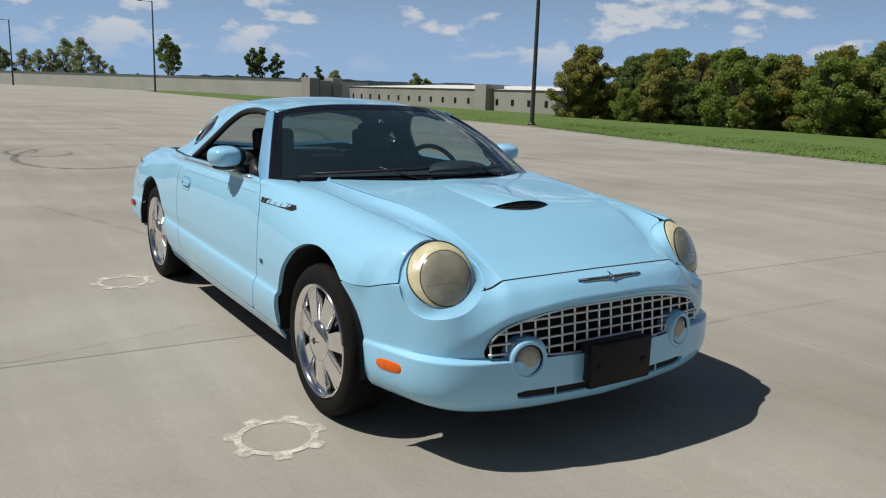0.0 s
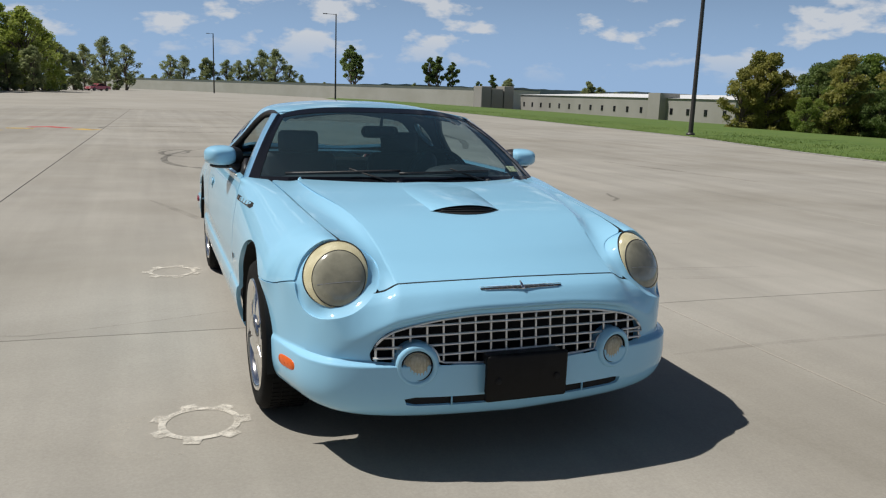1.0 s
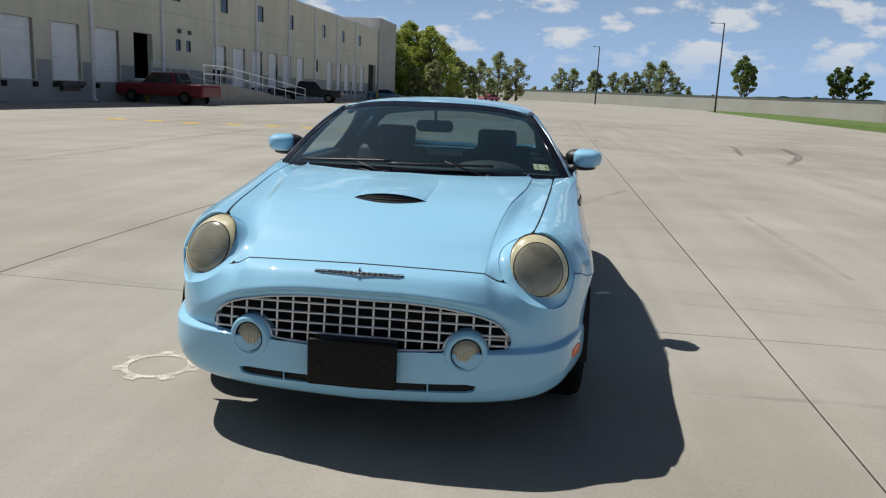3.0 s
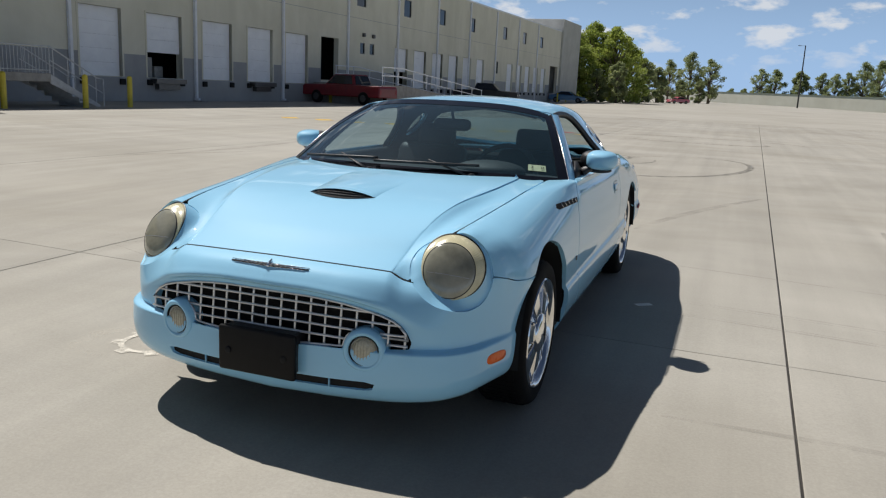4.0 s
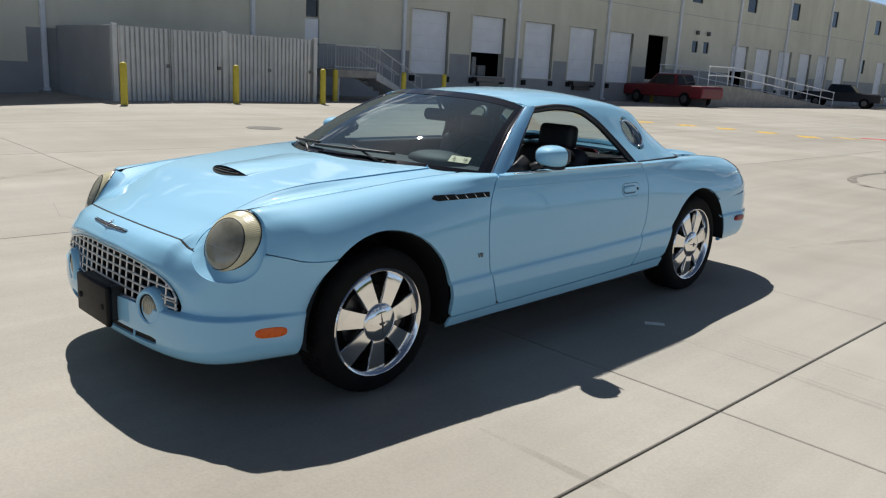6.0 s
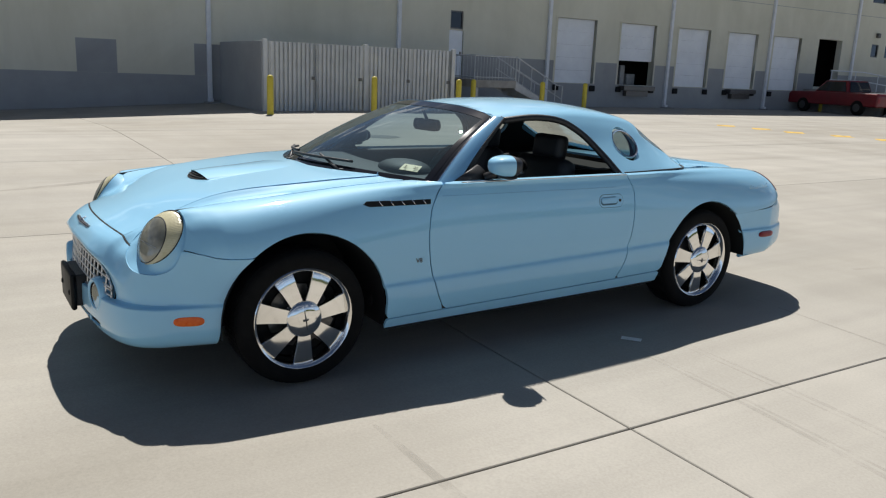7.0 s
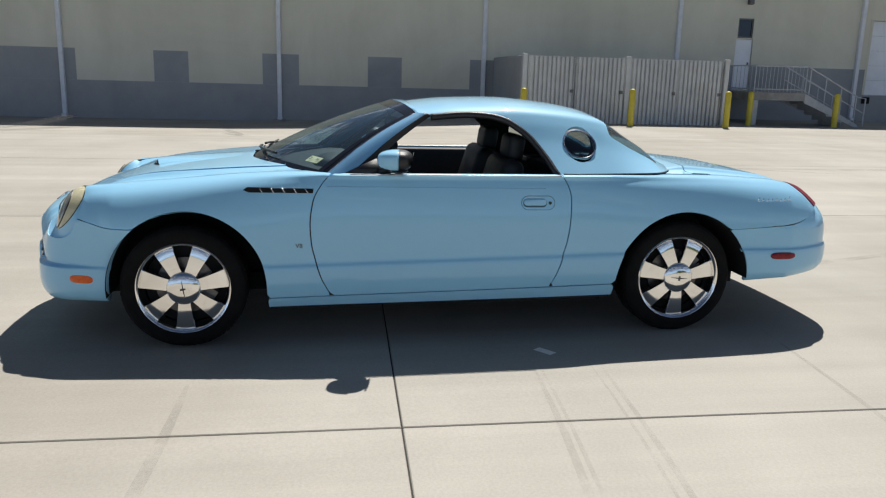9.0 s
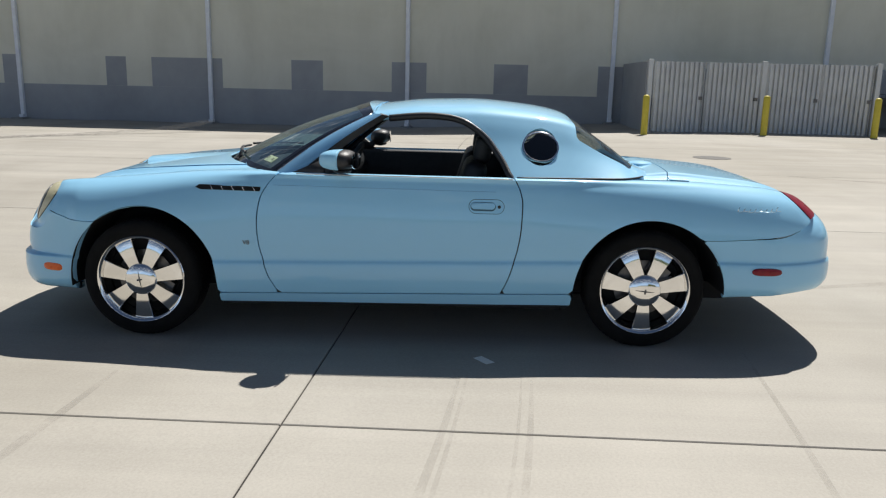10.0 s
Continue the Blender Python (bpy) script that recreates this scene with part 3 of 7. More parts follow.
paint(start, BY1, -.6, 2.05)
for a, b in ((-13.5, -12.7), (-11.7, -8.95), (-6.3, -5.1), (-2.5, -1.2), (1.3, 2.55), (5.1, 6.3), (-21.5, -20.1), (-17.6, -16.9), (8.8, 10.0), (12.6, 13.98)):
    paint(a, b, .882, 1.97)
# dock doors with their frames, bumpers and levellers
def dock_door(y0, y1, half):
    bm = bmesh.new()
    z0 = 2.2 if half == 1 else D0
    n = 3 if half == 1 else 5
    h = (D1 - z0) / n
    for k in range(n):
        bx(bm, WX - .20, WX - .15, y0 + .02, y1 - .02, z0 + k * h + .004, z0 + (k + 1) * h)
    bevel(bm, .003, 1)
    door = part("dock_door", bm, MAT["door_white"], BLD, "half-open white dock door" if half == 1 else "white sectional dock door")
    bm = bmesh.new()
    bx(bm, WX - .20, WX + .02, y1 + .0, y1 + .09, D0, D1 + .08)
    bx(bm, WX - .20, WX + .02, y0 - .09, y0, D0, D1 + .08)
    bx(bm, WX - .20, WX + .02, y0, y1, D1, D1 + .08)
    part("door_frame", bm, MAT["wall_beige"], door)
    for y in (y0 - .08, y1 - .22):
        bm = bmesh.new()
        bx(bm, WX + .007, WX + .12, y, y + .30, .72, .98)
        bevel(bm, .02, 1)
        part("dock_bumper", bm, MAT["matt_black"], door)
    if half:
        bm = bmesh.new()
        bx(bm, WX + .01, WX + .40, y0 + .15, y1 - .15, .82, 1.03)
        bx(bm, WX + .01, WX + .25, y0 + .45, y1 - .45, .55, .80)
        part("dock_leveller", bm, MAT["dark_metal"], door)
    if half == 1:
        for ya, yb, zt in ((.3, .8, 1.75), (1.0, 1.3, 2.0), (1.45, 2.0, 1.6)):
            bm = bmesh.new()
            bx(bm, WX - 1.6, WX - .9, y0 + ya, y0 + yb, 1.05, zt)
            bevel(bm, .03, 1)
            part("pallet_load", bm, MAT["steel_grey"], door)


for a, b, half in DOORS:
    dock_door(a, b, half)
for a, b, c, d in WINS:
    bm = bmesh.new()
    bx(bm, WX - .12, WX - .08, a, b, c, d)
    w = part("window", bm, MAT["gloss_black"], BLD, "dark tinted window")
    bm = bmesh.new()
    for y in (a, b - .05):
        bx(bm, WX - .14, WX - .04, y, y + .05, c, d)
    bx(bm, WX - .14, WX - .04, a + .05, b - .05, d - .05, d)
    bx(bm, WX - .14, WX - .04, a + .05, b - .05, c, c + .05)
    part("frame", bm, MAT["dark_metal"], w)
bm = bmesh.new()
bx(bm, WX - .12, WX - .06, 15.5, 16.16, 1.15, 3.05)
pd = part("entry_door", bm, MAT["door_white"], BLD, "white steel entry door")
bm = bmesh.new()
bx(bm, WX - .06, WX - .01, 16.04, 16.08, 2.05, 2.19)
part("handle", bm, MAT["dark_metal"], pd)
# wall lamps and downspouts
for y, z in ((15.87, 4.45), (45.25, 4.45), (46.65, 4.45)):
    bm = bmesh.new()
    bx(bm, WX, WX + .22, y - .10, y + .10, z - .12, z + .14)
    bevel(bm, .04, 2)
    part("wall_lamp", bm, MAT["dark_metal"], BLD)
for k in range(-6, 13):
    y = -1.9 + 7.5 * k
    bm = bmesh.new()
    g = dip(WX, y)
    bx(bm, WX + .007, WX + .15, y - .075, y + .075, g + .14, BH - .1)
    bx(bm, WX + .007, WX + .26, y - .085, y + .085, g + .05, g + .16)
    bevel(bm, .012, 1)
    sp = part("downspout", bm, MAT["spout_white"], BLD, "white square downspout")
    bm = bmesh.new()
    bx(bm, WX + .02, WX + .6, y - .22, y + .22, g - .02, g + .05)
    bevel(bm, .01, 1)
    part("splash_block", bm, MAT["curb_concrete"], sp)

# ---- corrugated enclosure ----
ENC = new("enclosure")
tagged(ENC, "pale grey corrugated metal enclosure with double gates against the wall", "enclosure")
ENC.matrix_basis = YARD


def corrugated(name, p, q, z0, z1, pitch=.142, depth=.075, parent=ENC):
    """A ribbed sheet from p to q."""
    p, q = Vector((*p, 0)), Vector((*q, 0))
    d = (q - p).normalized()
    n = Vector((d.y, -d.x, 0))
    ln = (q - p).length
    pts, s = [], 0
    while s < ln:
        for f, k in ((0, 0), (.30, 0), (.38, 1), (.92, 1)):
            if s + f * pitch < ln:
                pts.append(p + d * (s + f * pitch) + n * depth * k)
        s += pitch
    pts.append(q)
    bm = bmesh.new()
    for off in (0, -.006):
        for a, b in zip(pts[:-1], pts[1:]):
            quad(bm, *(a + n * off + Vector((0, 0, z0)), b + n * off + Vector((0, 0, z0)), b + n * off + Vector((0, 0, z1)), a + n * off + Vector((0, 0, z1))))
    bmesh.ops.recalc_face_normals(bm, faces=bm.faces[:])
    return part(name, bm, MAT["corrugated"], parent)


EX = -19.88
for y0, y1 in ((6.22, 7.74), (7.78, 9.38), (9.58, 11.14), (11.18, 12.70)):
    leaf = corrugated("gate_leaf", (EX, y0), (EX, y1), -.04, 2.06)
    bm = bmesh.new()
    for z in (.08, 1.03, 2.02):
        bx(bm, EX - .06, EX - .01, y0, y1, z, z + .05)
    for y in (y0, y1 - .05):
        bx(bm, EX - .062, EX - .008, y, y + .05, .06, 2.07)
    part("gate_frame", bm, MAT["corrugated"], leaf)
    bm = bmesh.new()
    bx(bm, EX + .04, EX + .09, y1 - .16, y1 - .05, .95, 1.05)
    part("latch", bm, MAT["dark_metal"], leaf)
for y in (6.1, 9.48, 12.81):
    bm = bmesh.new()
    bx(bm, EX - .07, EX + .07, y - .07, y + .07, -.2, 2.13)
    bevel(bm, .01, 1)
    part("gate_post", bm, MAT["corrugated"], ENC)
for y in (6.1, 12.81):
    bm = bmesh.new()
    bx(bm, WX + .01, EX - .07, y - .10, y + .10, -.3, 2.07)
    bevel(bm, .01, 1)
    part("side_wall", bm, MAT["wall_grey"], ENC)

# ---- landing with steps and rails ----
ST = new("dock_stairs")
tagged(ST, "grey concrete dock landing with steel stairs and pipe rails", "stairs")
ST.matrix_basis = YARD @ Matrix.Translation((-1.50, 1.40, 0))
bm = bmesh.new()
bx(bm, WX + 1.51, -19.35, 12.95, 14.85, .84, 1.12)
bevel(bm, .012, 1)
part("landing", bm, MAT["curb_concrete"], ST)
for x in (-19.5, -22.3):
    bm = bmesh.new()
    bx(bm, x - .09, x + .09, 13.0, 13.18, 0, .84)
    part("landing_post", bm, MAT["rail_grey"], ST)
for k in range(6):
    bm = bmesh.new()
    z = 1.12 - .187 * (k + 1)
    bx(bm, -20.75, -19.42, 14.86 + .30 * k, 15.18 + .30 * k, z - .04, z)
    bx(bm, -20.74, -19.43, 15.14 + .30 * k, 15.165 + .30 * k, z - .187, z - .042)
    part("tread", bm, MAT["rail_grey"], ST)
for x in (-20.78, -19.40):
    bm = bmesh.new()
    a, b = Vector((x, 14.85, 1.0)), Vector((x, 16.95, -.05))
    for off in (-.02, .02):
        quad(bm, a + Vector((off, 0, .10)), b + Vector((off, 0, .12)), b + Vector((off, 0, 0)), a + Vector((off, 0, -.22)))
    part("stringer", bm, MAT["rail_grey"], ST)
    bm = bmesh.new()
    tube(bm, [(x, 14.85, 2.02), (x, 16.85, 1.02), (x, 17.15, .98), (x, 17.15, .02)], .024, 8)
    tube(bm, [(x, 14.85, 1.56), (x, 17.12, .48)], .018, 8)
    for k in range(4):
        y = 15.0 + .6 * k
        strut(bm, (x, y, 1.02 - .5 * (y - 14.9)), (x, y, 1.96 - .5 * (y - 14.9)), .018, .018, 8)
    part("stair_rail", bm, MAT["rail_grey"], ST)
for p, q in (((-19.40, 12.98), (-19.40, 14.85)), ((-23.1, 12.98), (-19.40, 12.98))):
    bm = bmesh.new()
    tube(bm, [(*p, 1.12), (*p, 2.0), (*q, 2.0), (*q, 1.12)], .024, 8)
    rail = part("landing_rail", bm, MAT["rail_grey"], ST)
    bm = bmesh.new()
    tube(bm, [(*p, 1.22), (*q, 1.22)], .018, 8)
    part("bottom_rail", bm, MAT["rail_grey"], rail)
    n = 14
    for k in range(1, n):
        t = k / n
        x, y = p[0] + (q[0] - p[0]) * t, p[1] + (q[1] - p[1]) * t
        bm = bmesh.new()
        strut(bm, (x, y, 1.12), (x, y, 1.99), .009, .009, 6)
        part("baluster", bm, MAT["rail_grey"], rail)

# ---- bollards ----
def bollard(x, y):
    bm = bmesh.new()
    lathe(bm, [(.095, 0), (.095, 1.05), (.085, 1.10), (.05, 1.135), (0, 1.145)], 20)
    for f in bm.faces:
        f.smooth = True
    ob = part("bollard", bm, MAT["bollard_yellow"])
    ob.location = (x, y, dip(x, y) - .005)
    return tagged(ob, "yellow painted steel bollard standing on concrete", "bollard", "bollards along the dock")


for x, y in ((-18.1, 5.5), (-18.3, 9.0), (-18.15, 12.1), (-19.75, 13.8), (-19.4, 16.75), (-19.6, 19.1), (-21.9, 38.9), (-19.6, 94.0), (-19.4, 98.2)):
    bollard(x, y)

# ---- truck ramp with pipe rails ----
RP = new("ramp")
RP.matrix_basis = YARD
tagged(RP, "concrete ramp with white pipe rails up to a dock opening", "ramp")
bm = bmesh.new()
ra, rb, xw, xe = 42.2, 57.5, -23.4, -20.0
vs = [bm.verts.new(c) for c in ((xw, ra, -.05), (xe, ra, -.05), (xe, rb, -.05), (xw, rb, -.05), (xw, ra, 1.2), (xe, ra, 1.2), (xe, rb, .01), (xw, rb, .01))]
for f in ((0, 1, 5, 4), (1, 2, 6, 5), (2, 3, 7, 6), (3, 0, 4, 7), (4, 5, 6, 7)):
    bm.faces.new([vs[k] for k in f])
bmesh.ops.recalc_face_normals(bm, faces=bm.faces[:])
part("ramp_body", bm, MAT["curb_concrete"], RP)
bm = bmesh.new()
bx(bm, WX + .01, xe, 39.0, ra, -.05, 1.2)
part("ramp_landing", bm, MAT["curb_concrete"], RP)
for x in (xw + .1, xe - .1):
    bm = bmesh.new()
    for h in (.55, 1.05):
        tube(bm, [(x, 39.2, 1.2 + h), (x, ra, 1.2 + h), (x, rb - .5, .05 + h)], .03, 8)
    for k in range(9):
        y = 39.3 + 2.2 * k
        z = 1.2 if y < ra else 1.2 - 1.19 * (y - ra) / (rb - ra)
        strut(bm, (x, y, z), (x, y, z + 1.05), .028, .028, 8)
    part("ramp_rail", bm, MAT["spout_white"], RP)
bm = bmesh.new()
bx(bm, -16.2, -13.8, 132.0, 134.6, 0, 1.9)
bevel(bm, .06, 1)
tagged(part("dumpster", bm, MAT["steel_grey"]), "dark grey steel dumpster at the lot's far edge", "dumpster")
bm = bmesh.new()
bx(bm, -30, -17.5, 137, 137.3, 0, 1.1)
tagged(part("block_wall", bm, MAT["curb_concrete"]), "low grey concrete wall behind the dumpster", "wall", kind="structure")


# ======== poles, far buildings, vehicles, trees ========
def light_pole(x, y, h, r, arm):
    root = new("light_pole")
    root.location = (x, y, 0)
    tagged(root, "tall dark steel lot light pole with a flat lamp head", "street lamp", "lot light poles")
    bm = bmesh.new()
    lathe(bm, [(.19, 0), (.19, .10), (.15, .16), (0, .16)], 20)
    part("base", bm, MAT["pole_dark"], root)
    bm = bmesh.new()
    lathe(bm, [(r, .12), (r * .62, h), (0, h)], 14)
    part("pole", bm, MAT["pole_dark"], root)
    bm = bmesh.new()
    bx(bm, -arm - .5, -arm + .25, -.17, .17, h - .16, h - .02)
    bevel(bm, .03, 1)
    part("lamp_head", bm, MAT["pole_dark"], root)
    bm = bmesh.new()
    strut(bm, (0, 0, h - .12), (-arm, 0, h - .08), .04, .04, 8)
    part("arm", bm, MAT["pole_dark"], root)
    return root


light_pole(21.15, 23.95, 10.5, .105, 1.2)
light_pole(32.0, 141.0, 15.4, .17, 1.9)
light_pole(15.9, 212.0, 15.2, .2, 1.2)


def polar(az, r):
    a = radians(az + 1.35 - .022 * max(0, az - 20))
    return Vector((r * math.sin(a), -4.87 + r * math.cos(a), 0))


def long_building(name, az0, r0, az1, r1, z0, z1, wall, roof_rise, label, windows=0):
    p, q = polar(az0, r0), polar(az1, r1)
    d = (q - p).normalized()
    n = Vector((-d.y, d.x, 0))
    if n.dot(p) < 0:
        n = -n
    ln = (q - p).length
    root = new(name)
    tagged(root, label, "building")
    m = Matrix((d, n, Vector((0, 0, 1)))).transposed().to_4x4()
    m.translation = p
    bm = bmesh.new()
    bx(bm, 0, ln, 0, 60, z0, z1)
    place(bm, m)
    part("wall", bm, MAT[wall], root)
    bm = bmesh.new()
    vs = [bm.verts.new(c) for c in ((-.5, -.3, z1), (ln + .5, -.3, z1), (ln + .5, 30, z1 + roof_rise), (-.5, 30, z1 + roof_rise), (-.5, 60, z1), (ln + .5, 60, z1))]
    bm.faces.new((vs[0], vs[1], vs[2], vs[3]))
    bm.faces.new((vs[3], vs[2], vs[5], vs[4]))
    place(bm, m)
    part("roof", bm, MAT["far_roof"], root)
    for k in range(windows):
        x = ln * (k + .5) / windows
        bm = bmesh.new()
        bx(bm, x - .45, x + .45, -.08, .02, z0 + (z1 - z0) * .58, z0 + (z1 - z0) * .74)
        place(bm, m)
        part("window", bm, MAT["gloss_black"], root)
    return root


long_building("far_warehouse", -12.1, 591, 22.2, 330, -6, 5.3, "far_wall", .3, "long cream warehouse beyond the lot")
long_building("low_warehouse", 24.6, 230, 39.5, 150, -5, 2.6, "far_grey", 1.4, "grey low warehouse with a white roof and small windows", 17)
p = polar(22.9, 228)
for dx, w, h in ((-3.5, 3.0, 4.6), (0, 3.6, 4.0), (3.6, 3.0, 4.8)):
    bm = bmesh.new()
    bx(bm, p.x + dx - w / 2, p.x + dx + w / 2, p.y, p.y + 6, -4, h)
    bevel(bm, .1, 1)
    tagged(part("silo_block", bm, MAT["far_grey"]), "grey equipment tower beside the far warehouse", "equipment")
p = polar(34.9, 168)
bm = bmesh.new()
bx(bm, p.x - 2.4, p.x + 2.4, p.y - 1, p.y + 3, -4, 3.6)
tagged(part("loading_tower", bm, MAT["far_grey"]), "grey entrance block on the low warehouse", "equipment")


# ---- vehicles far off ----
def vehicle(kind, paint_name, label):
    root = new(kind)
    pickup = kind == "pickup_truck"
    ln, wd = (5.6, 1.95) if pickup else (4.6, 1.8)
    r = .38 if pickup else .32
    prof = [(-ln / 2, .45), (-ln / 2, .95), (-ln / 2 + .12, 1.08), (-ln * .2, 1.12), (ln / 2 - .08, 1.12), (ln / 2, 1.0), (ln / 2, .45)] if pickup else [(-ln / 2, .3), (-ln / 2, .62), (-ln / 2 + .2, .75), (-ln * .2, .88), (ln * .3, .92), (ln / 2 - .05, .88), (ln / 2, .6), (ln / 2, .3)]
    cab = [(-ln * .20, 1.10), (-ln * .10, 1.72), (ln * .14, 1.74), (ln * .18, 1.10)] if pickup else [(-ln * .22, .87), (-ln * .06, 1.36), (ln * .18, 1.36), (ln * .36, .90)]

    def prism(pts, w0, w1):
        bm = bmesh.new()
        zt = max(z for _, z in pts)
        zb = min(z for _, z in pts)
        sides = []
        for s in (-1, 1):
            sides.append([bm.verts.new((x, s * (w0 + (w1 - w0) * (z - zb) / (zt - zb)), z)) for x, z in pts])
        bm.faces.new(sides[0])
        bm.faces.new(sides[1][::-1])
        n = len(pts)
        for k in range(n):
            bm.faces.new((sides[0][k], sides[0][(k + 1) % n], sides[1][(k + 1) % n], sides[1][k]))
        bmesh.ops.recalc_face_normals(bm, faces=bm.faces[:])
        return bm

    bm = prism(prof, wd / 2, wd / 2 * .97)
    bevel(bm, .06, 2)
    body = part("body", bm, MAT[paint_name], root)
    bm = prism(cab, wd / 2 * .95, wd / 2 * .78)
    bevel(bm, .05, 2)
    part("cabin", bm, MAT[paint_name], root)
    cx = sum(x for x, _ in cab) / 4
    zt, zb = max(z for _, z in cab), min(z for _, z in cab)
    inner_pts = [(cx + (x - cx) * .86, zb + .06 + (z - zb) * .80) for x, z in cab]
    bm = prism(inner_pts, wd / 2 * .955, wd / 2 * .83)
    part("side_window", bm, MAT["gloss_black"], root)
    front = [(cab[0][0] + .02, zb + .06), (cab[1][0] - .02, zt - .07)]
    for (xa, za), (xb, zb2), s in ((front[0], front[1], -1), ((cab[3][0] - .02, zb + .06), (cab[2][0] + .02, zt - .07), 1)):
        bm = bmesh.new()
        quad(bm, (xa + s * .03, -wd * .40, za), (xa + s * .03, wd * .40, za), (xb + s * .05, wd * .34, zb2), (xb + s * .05, -wd * .34, zb2))
        part("screen", bm, MAT["gloss_black"], root)
    for x in (-ln * .31, ln * .30):
        for s in (-1, 1):
            bm = bmesh.new()
            lathe(bm, [(0, .02), (r * .55, .02), (r * .6, .0), (r * .95, .0), (r, -.03), (r, -.2)], 24)
            place(bm, Matrix.Translation((x, s * (wd / 2 + .01), r)) @ Matrix.Rotation(radians(-90 * s), 4, "X"))
            w = part("wheel", bm, MAT["rubber"], root)
            bm = bmesh.new()
            lathe(bm, [(0, .03), (r * .55, .028)], 16)
            place(bm, Matrix.Translation((x, s * (wd / 2 + .01), r)) @ Matrix.Rotation(radians(-90 * s), 4, "X"))
            part("rim", bm, MAT["dark_metal"], w)
    for s in (-1, 1):
        bm = bmesh.new()
        bx(bm, -ln / 2 - .01, -ln / 2 + .05, s * wd * .36 - .13, s * wd * .36 + .13, prof[1][1] - .2, prof[1][1] - .06)
        part("headlight", bm, MAT["paint_white"], root)
        bm = bmesh.new()
        bx(bm, ln / 2 - .05, ln / 2 + .01, s * wd * .42 - .06, s * wd * .42 + .06, .65, .9)
        part("tail_light", bm, MAT["red_lens"], root)
    tagged(root, label, "truck" if pickup else "car")
    return root


v = vehicle("pickup_truck", "paint_red", "dark red pickup truck parked by the dock")
v.matrix_basis = pose(-20.3, 38.3, 0, 0, 0, -9)
bm = bmesh.new()
quad(bm, (.62, -.85, 1.13), (2.7, -.85, 1.13), (2.7, .85, 1.13), (.62, .85, 1.13))
part("bed_cover", bm, MAT["paint_white"], v, "white cover on the bed")
v = vehicle("pickup_truck", "paint_black", "black pickup truck parked beside the ramp")
v.matrix_basis = pose(-19.0, 62.0, 0, 0, 0, 188)
v = vehicle("parked_car", "paint_blue", "blue hatchback car parked by the dock")
v.matrix_basis = pose(-18.5, 95.0, 0, 0, 0, 183)
v = vehicle("parked_car", "paint_pink", "faded red car far across the lot")
v.matrix_basis = pose(-9.7, 164, 0, 0, 0, 40)


# ---- trees ----
def leaf_cloud(lumps, count, size, seed, drop=.25):
    """Small leaf faces scattered through lumps (x, y, z, rx, rz)."""
    rg = np.random.default_rng(seed)
    vol = np.array([l[3]**2 * l[4] for l in lumps])
    pick = rg.choice(len(lumps), count, p=vol / vol.sum())
    verts, faces = [], []
    for k in pick:
        x, y, z, rx, rz = lumps[k]
        v = rg.normal(size=3)
        v /= np.linalg.norm(v) + 1e-9
        r = rg.random()**.4
        if rg.random() < drop and v[2] < -.2:
            continue
        c = np.array((x, y, z)) + v * r * np.array((rx, rx, rz)) * (1 + .25 * rg.normal() * .5)
        a, b = rg.normal(size=3), rg.normal(size=3)
        a /= np.linalg.norm(a)
        b -= a * (a @ b)
        b /= np.linalg.norm(b)
        s = size * rg.uniform(.5, 1.3)
        n = len(verts)
        verts += [tuple(c - a * s), tuple(c + b * s * .55), tuple(c + a * s), tuple(c - b * s * .55)]
        faces.append((n, n + 1, n + 2, n + 3))
    return verts, faces


def tree(h, spread, lumps_n, leaves, size, leaf, seed, bare=.25, label="leafy green tree", slim=1.0, lump=1.0):
    rg = np.random.default_rng(seed)
    root = new("tree")
    bm = bmesh.new()
    r0 = h * .022 + .05
    pts = [Vector((0, 0, -.5))]
    for k in range(1, 7):
        pts.append(Vector((rg.normal() * .03 * h * k / 6, rg.normal() * .03 * h * k / 6, h * .86 * k / 6)))
    for k in range(6):
        strut(bm, pts[k], pts[k + 1], r0 * (1 - k / 7), r0 * (1 - k / 7), 8, (1 - (k + 1) / 7) / (1 - k / 7))
    lumps = []
    for k in range(lumps_n):
        f = bare + (1 - bare) * (k + .5) / lumps_n
        a = rg.random() * 6.28
        prof = math.sin(math.pi * min(1, (f - bare) / (1 - bare) * .80 + .18))
        rad = spread * prof * rg.uniform(.25, 1.0) * slim
        z = h * f * .97
        c = Vector((rad * math.cos(a), rad * math.sin(a), z))
        base = pts[min(5, int(f * 5))]
        strut(bm, base, c, r0 * .35, r0 * .35, 5, .3)
        s = spread * rg.uniform(.28, .5) * lump
        lumps.append((c.x, c.y, min(c.z, h - s * .5), s, s * rg.uniform(.6, .9)))
    part("trunk", bm, MAT["bark"], root)
    verts, faces = leaf_cloud(lumps, leaves, size, seed + 1)
    me = bpy.data.meshes.new("crown")
    me.from_pydata(verts, [], faces)
    me.materials.append(MAT[leaf])
    c = new("crown", me)
    c.parent = root
    return tagged(root, label, "tree")


def stand(kinds, spots, group):
    for k, (x, y, z, s, i) in enumerate(spots):
        m = pose(x, y, z, 0, 0, k * 67) @ Matrix.Diagonal((s, s, s, 1))
        if i in kinds["used"]:
            copy = copy_thing(kinds[i], pose(x, y, z, 0, 0, k * 67))
            copy.scale = (s, s, s * (.92 + .16 * ((k * 37) % 10) / 10))
        else:
            copy = kinds[i]
            copy.matrix_basis = m
            kinds["used"].add(i)
        copy["group"] = group


